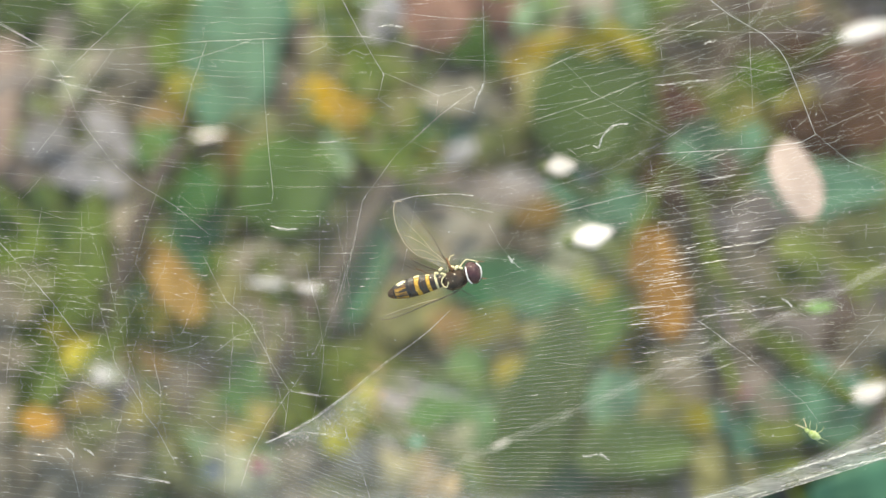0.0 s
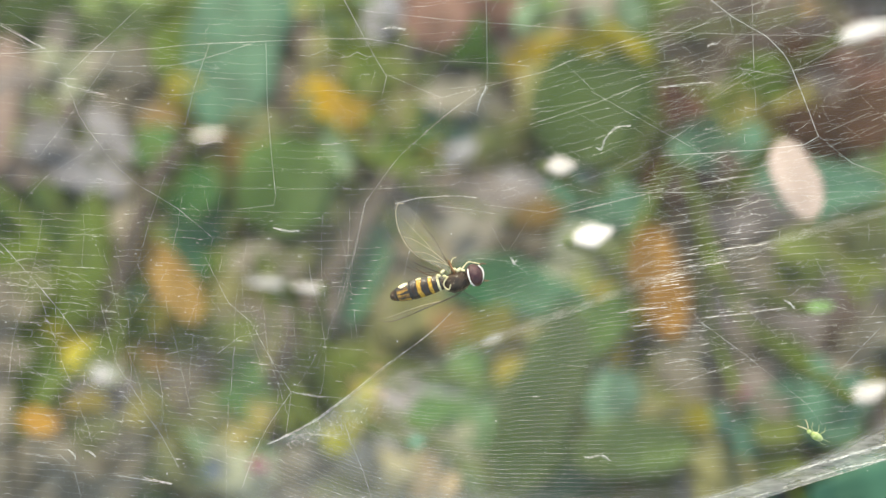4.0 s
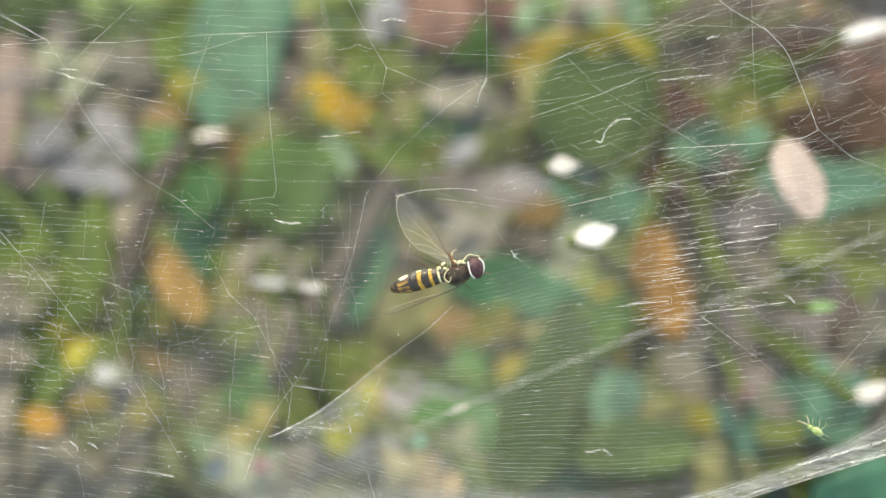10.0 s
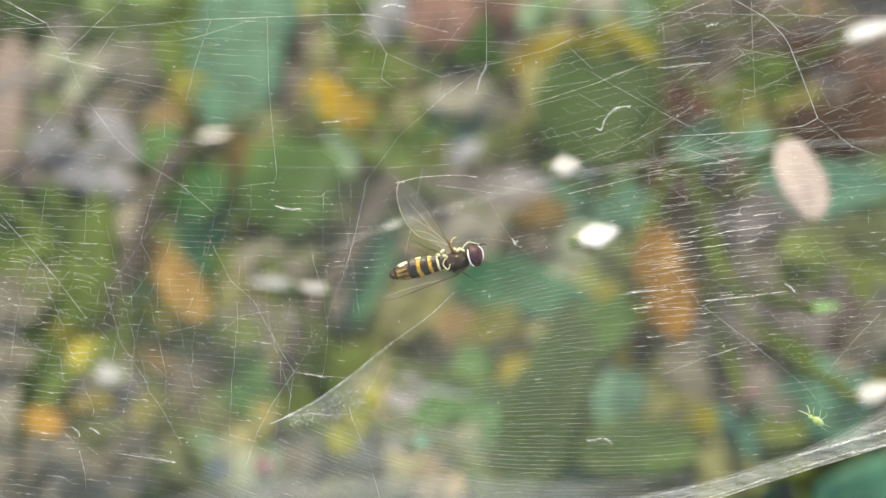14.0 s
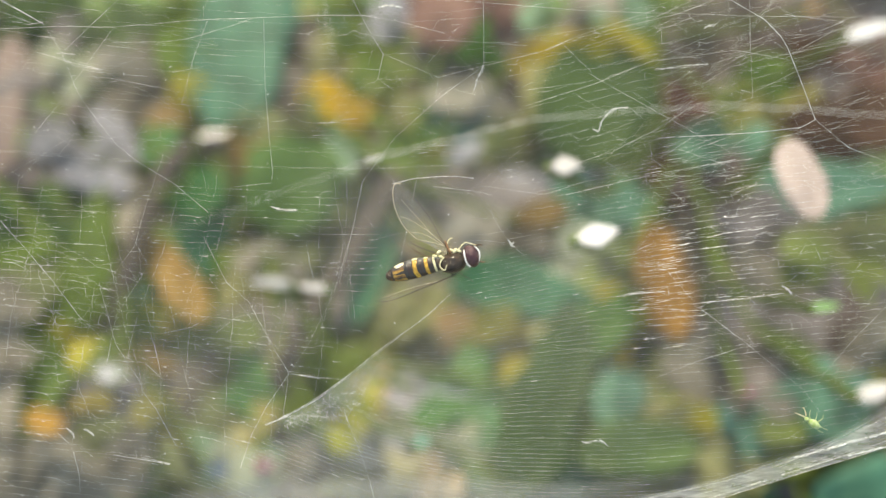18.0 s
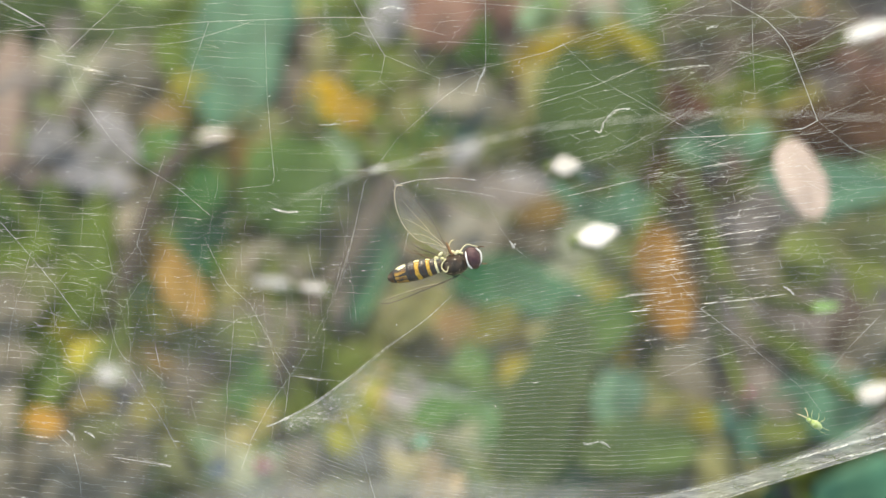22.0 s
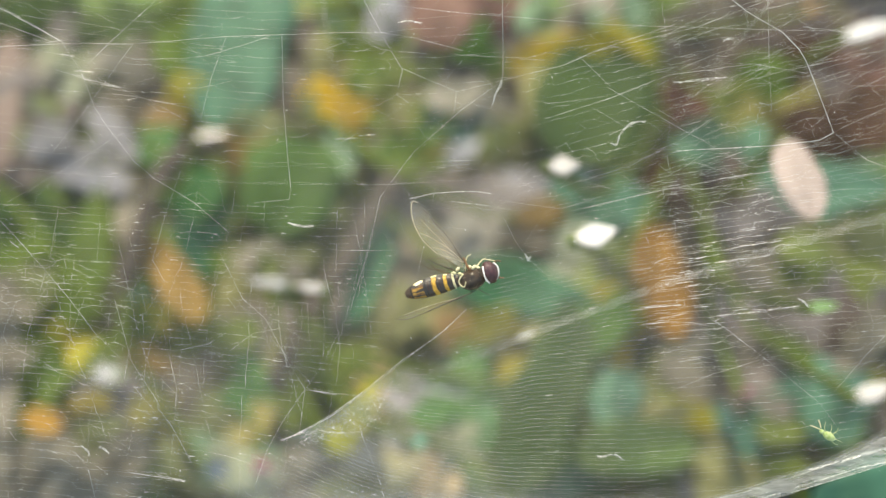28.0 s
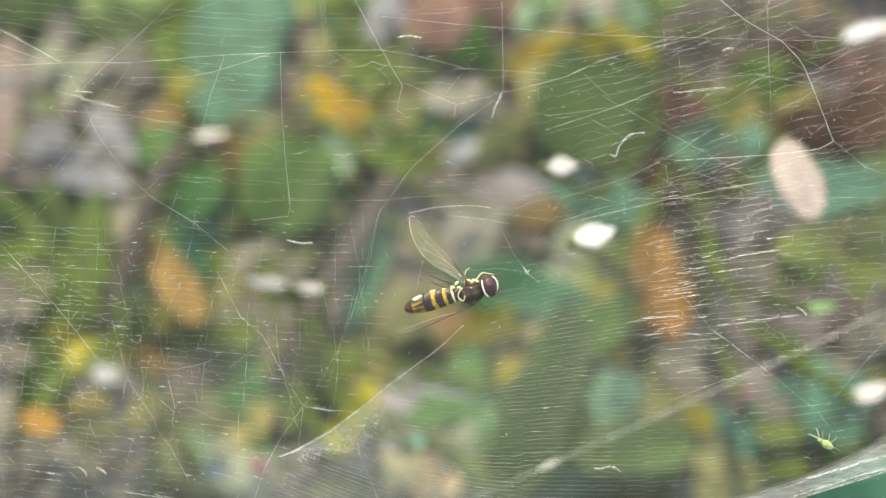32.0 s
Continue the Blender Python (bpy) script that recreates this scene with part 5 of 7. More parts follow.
def sheet():
    rnd = random.Random(21)
    dense = [(440, 790), (505, 742), (560, 709), (625, 664), (685, 615), (750, 566), (800, 520), (880, 440), (930, 345), (990, 305), (1150, 280), (1600, 200),
             (1600, 735), (1450, 795), (1300, 840), (1150, 880), (1050, 900), (900, 980), (250, 980), (330, 830)]
    ladder = [(-140, 290), (200, 330), (400, 330), (640, 300), (680, 420), (660, 560), (560, 690), (500, 735), (440, 790), (330, 830), (250, 980), (-140, 980)]
    upper = [(880, -140), (1600, -140), (1600, 260), (1150, 300), (960, 330), (880, 330)]
    gap = [(-140, -140), (880, -140), (880, 330), (640, 320), (-140, 310)]
    fine = [(440, 790), (505, 742), (560, 709), (625, 664), (685, 615), (750, 566), (800, 520), (880, 440), (930, 345), (990, 305), (1130, 290),
            (1190, 420), (1170, 560), (1260, 680), (1300, 840), (1150, 880), (1050, 900), (900, 980), (250, 980), (330, 830)]
    open_net = [(1060, 290), (1150, 280), (1600, 200), (1600, 735), (1450, 795), (1300, 840), (1230, 690), (1130, 560), (1100, 420)]
    # area, where its threads are counted, their distance, step, radius, waver, share of tied joints
    families = [(fine, 1010, 290, 905, 7.6, 11, 0.225, 1.3, 0.02), (fine, 600, 700, 960, 6.6, 11, 0.21, 1.3, 0.015), (open_net, 1330, 240, 830, 12.5, 10, 0.34, 1.8, 0.09),
                (ladder, 300, 320, 980, 12.0, 10, 0.23, 1.8, 0.06), (ladder, 60, 320, 980, 12.5, 10, 0.30, 2.2, 0.10), (upper, 1250, -130, 300, 17.0, 13, 0.25, 2.6, 0.06),
                (gap, 300, -130, 320, 30.0, 18, 0.20, 2.6, 0.05), (gap, 740, -130, 330, 32.0, 18, 0.20, 2.6, 0.05)]
    for poly, x, y0, y1, gap_, step, r, waver, tied in families:
        y, k, rows = y0, 0, []
        while y < y1:
            k += 1
            y += gap_ * rnd.uniform(0.86, 1.14)
            if not inside(x, y, poly):
                continue
            pts = stream(x, y, step, poly, waver, k + x)
            if x == 300 and poly is ladder:
                pts = [p for p in pts if p[0] > 175 + 60 * noise.noise((k * 0.7, 4, 4))]
            if x == 60:
                pts = [p for p in pts if p[0] < 190 + 60 * noise.noise((k * 0.7, 4, 4))]
            a = int(rnd.uniform(0, 0.15) * len(pts)) if rnd.random() < 0.5 else 0
            b = int(rnd.uniform(0.75, 1) * len(pts)) if rnd.random() < 0.5 else len(pts)
            pts = pts[a:b]
            if len(pts) >= 3:
                rows.append({round((p[0] - x) / step): list(p) for p in pts})
        # joints: neighbouring threads drawn towards each other by a short tie
        for up, down in zip(rows, rows[1:]):
            for i in up:
                j = i + rnd.choice((-1, 1, 1, 1, 2))
                if j in down and rnd.random() < tied and 2 < down[j][1] - up[i][1] < gap_ * 2.4:
                    d = (down[j][1] - up[i][1]) * rnd.uniform(0.1, 0.25)
                    up[i][1] += d
                    down[j][1] -= d
                    up[i][0] += rnd.uniform(-2.5, 2.5)
                    lay([tuple(up[i]), tuple(down[j])], [r * rnd.uniform(0.5, 1.0), r * rnd.uniform(0.3, 0.7)])
                    if poly is ladder and rnd.random() < 0.3:        # a thickened bead at the joint
                        bx, by, bz = up[i]
                        w = rnd.uniform(1.0, 2.6)
                        lay([(bx - w, by, bz + 1), (bx, by, bz + 1), (bx + w, by, bz + 1)], [0.4, rnd.uniform(1.3, 2.1), 0.4])
        for k, row in enumerate(rows):
            pts = [tuple(row[i]) for i in sorted(row)]
            px0 = pts[0][0]
            bead = 0.01 if poly is fine else 0.07 if px0 < 200 else 0.045
            # thickened around two spots, so threads there read brighter, like sun gleams
            if poly is not fine and poly is not gap:      # short thickened stretches and specks, standing in for sparkles
                for px, py, pz in pts:
                    near = math.exp(-((px - 90) / 150) ** 2) + 0.35
                    if rnd.random() < (0.07 if poly is ladder else 0.06) * near:
                        w, h = rnd.uniform(1.2, 5.0), rnd.uniform(0.7, 1.7)
                        lay([(px - w, py, pz + 1), (px, py + rnd.uniform(-0.5, 0.5), pz + 1), (px + w, py, pz + 1)], [0.3, h, 0.3])
            lay(pts, [(1 + 0.8 * math.exp(-((px - 1250) / 120) ** 2 - ((py - 450) / 120) ** 2) + 0.35 * math.exp(-((px - 60) / 110) ** 2 - ((py - 470) / 140) ** 2)) * max(0.08, r * (0.8 + (0.9 if poly is fine else 0.5) * noise.noise((px * 0.02, py * 0.05, k)) + (2.2 if rnd.random() < bead else 0))) for px, py, _ in pts])
    # stray threads at all angles
    for _ in range(50):
        x, y = rnd.uniform(-60, 1600), rnd.uniform(-40, 900)
        if y > 830 - max(0, x - 1200) * 0.25:
            continue
        a = rnd.gauss(-0.15, 0.5) if rnd.random() < 0.6 else rnd.uniform(-1.1, 1.1)
        n = rnd.uniform(60, 330)
        bend = rnd.uniform(-0.12, 0.12)
        z = rnd.uniform(-30, 30)
        pts = [(x + math.cos(a + bend * s) * n * s, y + math.sin(a + bend * s) * n * s, z) for s in (0, 0.2, 0.4, 0.6, 0.8, 1)]
        r = rnd.uniform(0.12, 0.27)
        lay(pts, [r * rnd.uniform(0.6, 1.3) for _ in pts])
    # steep wavering threads that cross the ladder
    for q0 in range(34):
        x, y, n, a = -20 + 19 * q0 + rnd.uniform(-12, 12), rnd.uniform(290, 560), rnd.uniform(120, 420), rnd.gauss(1.6, 0.14)
        m = int(n / 13)
        pts = []
        for q in range(m + 1):
            pts.append((x + rnd.uniform(-1.2, 1.2), y, 1.0))
            x, y, a = x + 13 * math.cos(a), y + 13 * math.sin(a), a + rnd.uniform(-0.07, 0.07)
        r = rnd.uniform(0.16, 0.34)
        lay(pts, [r * rnd.uniform(0.6, 1.3) * (2 if rnd.random() < 0.08 else 1) for _ in pts])
    # loose nets of irregular cells at the web's corners
    for x0, y0, x1, y1, dx, dy, tilt, r in ((1130, -60, 1600, 300, 40, 27, -0.28, 0.2), (-130, -60, 380, 330, 62, 40, 0.1, 0.18),
                                            (1380, 480, 1600, 700, 34, 26, -0.3, 0.2), (680, 180, 960, 420, 50, 34, -0.1, 0.16)):
        nx, ny = int((x1 - x0) / dx) + 1, int((y1 - y0) / dy) + 1
        node = {(i, j): (x0 + i * dx + rnd.uniform(-0.4, 0.4) * dx, y0 + j * dy + i * dx * tilt * 0.5 + rnd.uniform(-0.4, 0.4) * dy, rnd.uniform(-5, 5)) for i in range(nx) for j in range(ny)}
        for (i, j), p in node.items():
            for step, chance in (((1, 0), 0.7), ((0, 1), 0.26), ((1, 1), 0.1)):
                q = node.get((i + step[0], j + step[1]))
                if q and rnd.random() < chance:
                    m = [(p[k] + q[k]) / 2 + rnd.uniform(-1.5, 1.5) for k in range(3)]
                    lay([p, tuple(m), q], [r * rnd.uniform(0.6, 1.5), r * rnd.uniform(0.5, 1.2), r * (2.2 if rnd.random() < 0.12 else 1)])
    # kinked and crossing threads over the upper corner
    for q0 in range(100):
        x, y = rnd.uniform(930, 1560), rnd.uniform(-20, 340)
        cross = q0 % 5 == 0
        a = rnd.gauss(0.55, 0.2) if cross else rnd.gauss(-0.34, 0.13)
        n, z, r = rnd.uniform(20, 110) if q0 > 2 else rnd.uniform(120, 330), rnd.uniform(-12, 12), rnd.uniform(0.2, 0.46)
        k = max(3, int(n / 16))
        pts = []
        for q in range(k + 1):
            pts.append((x, y, z))
            x, y = x + n / k * math.cos(a), y + n / k * math.sin(a) + (rnd.uniform(-1.6, 1.6) if rnd.random() < 0.4 else 0)
        lay(pts, [r * rnd.uniform(0.6, 1.4) for _ in pts])
    # short thickened flecks that imitate glints on the threads
    for _ in range(60):
        x, y = (rnd.uniform(0, 620), rnd.uniform(330, 780)) if rnd.random() < 0.6 else (rnd.uniform(0, 1568), rnd.uniform(20, 780))
        n, s = rnd.uniform(5, 18), slope(x, y)
        lay([(x + n * q, y + n * q * s + rnd.uniform(-0.6, 0.6), 2) for q in (0, 0.25, 0.5, 0.75, 1)], [0.3, 0.8, rnd.uniform(0.6, 1.3), 0.8, 0.3])
    # tangled short fibres in the dense corner under the fold
    for _ in range(320):
        q = 0.5 * rnd.random() ** 1.3
        x, y = 500 + 270 * q, 740 - 185 * q + 12 * math.sin(q * 3.1)
        w = 46 * math.sin(math.pi * min(1.0, q * 0.9 + 0.12))
        x, y, a, n = x + rnd.uniform(0, 0.6) * w, y + rnd.uniform(0.0, 1.0) * w, rnd.choice((0.35, -0.7, 1.4)) + rnd.uniform(-0.3, 0.3), rnd.uniform(3, 10)
        lay([(x, y, 1.5), (x + n * 0.5 * math.cos(a), y + n * 0.5 * math.sin(a), 1.5), (x + n * math.cos(a), y + n * math.sin(a), 1.5)], [0.15, rnd.uniform(0.2, 0.6), 0.15])
    # specks caught in the silk
    for _ in range(170):
        x, y = rnd.uniform(0, 1568), rnd.uniform(0, 820)
        s, a = rnd.uniform(0.9, 2.0), rnd.uniform(0, 3.14)
        u, v = 1.2 * s * math.cos(a), 1.2 * s * math.sin(a)
        lay([(x - u, y - v, 2), (x, y, 2), (x + u, y + v, 2)], [s * 0.4, s, s * 0.4])
    # brighter kinked threads, tied into narrow uneven cells where the web is most worked over
    rnd = random.Random(91)
    for x0, y0, x1, y1, dx, dy, tilt, r, share in ((-60, 370, 240, 610, 21, 15, 0.22, 0.5, 0.42), (1110, 300, 1570, 650, 24, 16, -0.14, 0.44, 0.36), (1120, 0, 1570, 300, 27, 19, -0.22, 0.4, 0.3),
                                                   (560, 20, 1000, 330, 34, 26, -0.06, 0.31, 0.28), (-20, 620, 330, 850, 26, 17, 0.1, 0.36, 0.3), (380, 380, 660, 640, 30, 20, -0.05, 0.34, 0.26)):
        nx, ny = int((x1 - x0) / dx) + 1, int((y1 - y0) / dy) + 1
        node = {(i, j): (x0 + i * dx + rnd.uniform(-0.45, 0.45) * dx, y0 + j * dy + i * dx * tilt + rnd.uniform(-0.4, 0.4) * dy, rnd.uniform(-4, 4)) for i in range(nx) for j in range(ny)}
        for (i, j), p in node.items():
            edge = 4 * min((i + 0.5) / nx, 1 - (i + 0.5) / nx, (j + 0.5) / ny, 1 - (j + 0.5) / ny)
            for step, chance in (((1, 0), share), ((0, 1), share * 0.4), ((1, 1), share * 0.25)):
                q = node.get((i + step[0], j + step[1]))
                if q and rnd.random() < chance * min(1, 0.35 + edge):
                    m = [(p[k] + q[k]) / 2 + rnd.uniform(-1.5, 1.5) for k in range(3)]
                    w = r * rnd.uniform(0.35, 1.0) * (1.7 if rnd.random() < 0.12 else 1)
                    lay([p, tuple(m), q], [w * rnd.uniform(0.3, 1.0), w, w * rnd.uniform(0.3, 1.2)])
    for (i, j), lines in sorted(CELLS.items()):
        middle = (i * 224 + 112, j * 221 + 110)
        tagged(web_part("sheet_patch", thread_mesh("sheet_patch", lines, middle), middle, "fine mesh of crossing white threads"), kind="stuff")


sheet()


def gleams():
    """Stretches of thread drawn whiter and thicker, to imitate sun glints."""
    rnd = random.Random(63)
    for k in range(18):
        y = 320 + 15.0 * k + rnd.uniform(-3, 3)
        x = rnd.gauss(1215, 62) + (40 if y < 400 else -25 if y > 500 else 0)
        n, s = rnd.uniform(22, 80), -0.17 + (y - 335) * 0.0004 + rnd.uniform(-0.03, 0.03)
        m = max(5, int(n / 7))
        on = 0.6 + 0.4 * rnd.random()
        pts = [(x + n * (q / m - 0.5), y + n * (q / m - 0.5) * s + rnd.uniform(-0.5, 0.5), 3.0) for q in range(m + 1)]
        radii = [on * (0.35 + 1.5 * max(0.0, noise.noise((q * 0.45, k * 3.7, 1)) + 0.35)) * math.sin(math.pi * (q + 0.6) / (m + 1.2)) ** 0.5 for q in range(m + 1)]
        web_part("painted_gleam", thread_mesh("painted_gleam", [(pts, radii)], (x, y), GLEAM_PAINT), (x, y))


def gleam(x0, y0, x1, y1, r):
    """One dashed stretch of a thread, whitened and thickened into a glint."""
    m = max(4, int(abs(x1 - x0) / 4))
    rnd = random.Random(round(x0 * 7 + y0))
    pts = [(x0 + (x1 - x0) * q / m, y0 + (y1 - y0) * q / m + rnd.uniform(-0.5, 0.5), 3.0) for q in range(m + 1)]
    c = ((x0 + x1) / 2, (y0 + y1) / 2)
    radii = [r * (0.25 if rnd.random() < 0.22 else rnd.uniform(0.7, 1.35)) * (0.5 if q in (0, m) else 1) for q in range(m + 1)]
    web_part("painted_gleam", thread_mesh("painted_gleam", [(pts, radii)], c, GLEAM_PAINT), c)


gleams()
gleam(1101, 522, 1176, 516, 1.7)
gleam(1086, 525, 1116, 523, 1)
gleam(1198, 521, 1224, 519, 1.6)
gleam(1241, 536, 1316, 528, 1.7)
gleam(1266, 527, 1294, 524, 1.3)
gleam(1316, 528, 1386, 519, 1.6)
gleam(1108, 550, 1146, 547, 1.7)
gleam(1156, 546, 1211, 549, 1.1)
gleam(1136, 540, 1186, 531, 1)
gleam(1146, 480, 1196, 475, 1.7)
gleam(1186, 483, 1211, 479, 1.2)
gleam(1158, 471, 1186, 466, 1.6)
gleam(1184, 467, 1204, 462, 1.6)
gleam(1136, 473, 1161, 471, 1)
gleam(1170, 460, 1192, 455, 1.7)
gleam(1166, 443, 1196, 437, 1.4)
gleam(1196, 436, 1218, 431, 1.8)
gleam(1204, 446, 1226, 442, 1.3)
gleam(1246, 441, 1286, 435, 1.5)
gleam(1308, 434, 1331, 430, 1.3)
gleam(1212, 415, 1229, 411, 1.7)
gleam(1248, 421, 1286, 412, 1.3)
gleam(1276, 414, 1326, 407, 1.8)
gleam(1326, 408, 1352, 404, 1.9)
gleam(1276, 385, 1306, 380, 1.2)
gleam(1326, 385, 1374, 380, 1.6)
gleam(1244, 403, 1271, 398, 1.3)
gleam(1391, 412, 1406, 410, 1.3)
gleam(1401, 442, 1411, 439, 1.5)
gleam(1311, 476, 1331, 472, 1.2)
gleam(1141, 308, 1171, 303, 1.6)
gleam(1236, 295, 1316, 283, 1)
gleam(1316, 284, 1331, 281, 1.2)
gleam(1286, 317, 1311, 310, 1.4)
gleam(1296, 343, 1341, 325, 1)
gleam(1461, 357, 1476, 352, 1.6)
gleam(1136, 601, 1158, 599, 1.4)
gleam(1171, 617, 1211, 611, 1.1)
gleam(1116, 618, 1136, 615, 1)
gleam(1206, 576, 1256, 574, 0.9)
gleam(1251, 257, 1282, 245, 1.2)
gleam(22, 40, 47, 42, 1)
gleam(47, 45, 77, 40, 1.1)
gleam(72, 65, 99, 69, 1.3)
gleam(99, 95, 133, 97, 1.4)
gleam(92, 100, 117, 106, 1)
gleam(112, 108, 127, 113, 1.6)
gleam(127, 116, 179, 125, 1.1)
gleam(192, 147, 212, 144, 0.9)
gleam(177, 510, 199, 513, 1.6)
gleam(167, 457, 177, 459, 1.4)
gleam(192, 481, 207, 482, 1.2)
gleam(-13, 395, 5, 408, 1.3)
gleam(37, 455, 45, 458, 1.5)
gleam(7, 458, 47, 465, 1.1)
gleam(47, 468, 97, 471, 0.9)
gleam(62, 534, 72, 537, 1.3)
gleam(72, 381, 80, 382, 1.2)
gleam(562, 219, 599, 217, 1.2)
gleam(552, 241, 592, 240, 0.7)
gleam(439, 606, 472, 612, 1.4)
gleam(252, 810, 302, 821, 1.1)
gleam(527, 664, 567, 671, 1.2)
gleam(207, 651, 227, 676, 0.8)
gleam(42, 765, 127, 777, 0.7)
gleam(602, 213, 632, 211, 0.9)
gleam(1044, 56, 1064, 62, 0.8)
gleam(167, 598, 177, 601, 1.4)

# single strong threads, as their corner points
def strong_thread(r, *pts):
    """One thicker thread through its corner points, a little uneven."""
    pts = [(x + 1.2 * noise.noise((x * 0.03, y * 0.03, 1)), y + 1.2 * noise.noise((x * 0.03, y * 0.03, 4)), 3.0) for x, y in pts]
    fine = []
    for (x0, y0, z0), (x1, y1, z1) in zip(pts, pts[1:]):
        n = max(1, int(math.hypot(x1 - x0, y1 - y0) / 22))
        fine += [(x0 + (x1 - x0) * q / n, y0 + (y1 - y0) * q / n + 0.9 * noise.noise((x0 + q * 3.1, y0, 2)), z0) for q in range(n)]
    fine.append(pts[-1])
    middle = (sum(p[0] for p in fine) / len(fine), sum(p[1] for p in fine) / len(fine))
    r = r * 1.75 if r > 0.68 else r
    radii = [r * (1 + 0.5 * noise.noise((k * 0.7, middle[0], middle[1])) + (1.0 if noise.noise((k * 1.9, middle[1], 3)) > 0.35 else 0)) for k in range(len(fine))]
    web_part("strong_thread", thread_mesh("strong_thread", [(fine, radii)], middle), middle)


strong_thread(0.5, (-150, -85), (20, 10), (75, 42), (110, 95), (135, 160), (150, 185), (205, 255), (240, 285), (312, 328), (372, 380))
strong_thread(0.75, (-90, -42), (-20, -10), (20, 12), (78, 44))
strong_thread(0.6, (-170, 60), (90, 48), (200, 48), (350, 36), (465, 32), (560, 28), (640, 28), (700, 38), (785, 60))
strong_thread(0.55, (200, 76), (290, 75), (330, 70), (400, 50), (445, 34))
strong_thread(0.5, (65, 93), (130, 113), (192, 126))
strong_thread(0.4, (70, 130), (200, 140), (320, 165))
strong_thread(0.5, (366, 38), (340, 110), (322, 182), (310, 166))
strong_thread(0.55, (466, 35), (468, 150), (476, 240), (482, 310), (478, 325), (415, 332))
strong_thread(0.65, (555, -130), (655, 60), (677, 97), (668, 140), (695, 160))
strong_thread(0.6, (677, 97), (774, 138), (855, 118), (965, 90), (1020, 65), (1160, 18))
strong_thread(0.5, (774, 138), (770, 172))
strong_thread(0.45, (855, 118), (780, 170), (700, 242), (640, 322), (625, 400), (600, 500))
strong_thread(0.65, (852, -130), (855, 75), (855, 118))
strong_thread(0.5, (770, 72), (855, 76), (930, 82))
strong_thread(0.5, (640, -16), (780, 0), (1040, 20), (1350, 30), (1600, 32))
strong_thread(0.5, (1020, 68), (1200, 25), (1420, -60))
strong_thread(0.42, (540, 62), (575, 48), (590, 65), (612, 62), (626, 54), (642, 62), (722, 68))
strong_thread(0.75, (1180, -90), (1290, 0), (1350, 35), (1380, 65), (1392, 85), (1405, 120), (1425, 170), (1440, 213), (1415, 226), (1330, 236), (1160, 245))
strong_thread(0.6, (1392, 70), (1420, 66), (1450, 55), (1490, 38))
strong_thread(0.55, (1440, 213), (1500, 262), (1590, 295))
strong_thread(0.6, (930, 188), (1050, 150), (1150, 110), (1300, 90), (1392, 106))
strong_thread(0.45, (1040, 130), (1100, 165), (1190, 215), (1290, 270))
strong_thread(0.45, (950, 310), (1080, 270), (1170, 225), (1220, 190))
strong_thread(0.6, (1000, 345), (1150, 310), (1300, 283))
strong_thread(0.35, (1090, 312), (1568, 312))
strong_thread(0.45, (1300, 90), (1330, 110), (1400, 95), (1490, 75), (1568, 60))
strong_thread(0.45, (1310, 160), (1330, 165), (1400, 130), (1470, 110))
strong_thread(0.4, (290, 270), (262, 350), (240, 430), (262, 470), (205, 560), (190, 640))
strong_thread(0.35, (75, 330), (60, 420), (20, 560), (10, 640))
strong_thread(0.5, (-120, 270), (-10, 380), (45, 440), (95, 500), (140, 560), (185, 604))
strong_thread(0.5, (175, 500), (205, 610), (250, 678), (252, 692), (276, 725), (312, 790))
strong_thread(0.5, (360, 420), (400, 500), (440, 535), (480, 610), (510, 660), (505, 705), (500, 738))
strong_thread(0.65, (512, 660), (470, 720), (445, 770), (424, 830))
strong_thread(0.65, (512, 662), (560, 668), (612, 673))
strong_thread(0.35, (640, 330), (620, 420), (590, 520), (545, 610), (512, 660))
strong_thread(0.55, (505, 737), (540, 734), (575, 738), (612, 736))
strong_thread(0.35, (508, 739), (550, 737), (600, 740))
strong_thread(0.4, (612, 738), (640, 700), (668, 645))
strong_thread(0.55, (612, 740), (640, 810), (690, 980))
strong_thread(0.66, (609, 728), (613, 740), (609, 748))
strong_thread(0.5, (1235, 545), (1310, 600), (1420, 690), (1450, 730))
strong_thread(0.45, (1160, 668), (1230, 640), (1310, 615), (1340, 612))
strong_thread(0.4, (1450, 670), (1500, 610), (1568, 540))
strong_thread(0.35, (1322, -90), (1326, 80), (1330, 175))
strong_thread(0.4, (1180, 480), (1232, 540), (1300, 595))
strong_thread(0.4, (1235, 545), (1290, 520))
strong_thread(0.35, (800, 430), (850, 425), (903, 432), (930, 455))
strong_thread(0.35, (860, 360), (880, 400), (903, 432))
strong_thread(0.69, (693, 326), (735, 316), (780, 312), (812, 313), (837, 317))
strong_thread(0.5, (760, 330), (830, 338), (871, 345))
strong_thread(0.5, (690, 315), (700, 327), (680, 345))
strong_thread(0.4, (740, 300), (732, 340), (720, 400), (706, 470))
strong_thread(0.5, (130, 800), (140, 840), (142, 870))
strong_thread(0.7, (200, 805), (260, 815), (300, 822))
strong_thread(0.5, (370, 560), (340, 580), (290, 590))
strong_thread(0.5, (380, 590), (420, 560), (455, 555))
strong_thread(0.6, (60, 44), (-140, -30))
strong_thread(0.35, (200, 50), (150, 120), (100, 190), (60, 240))
strong_thread(0.4, (110, 95), (160, 45), (330, -110))
strong_thread(0.3, (850, 330), (960, 345), (1040, 320))


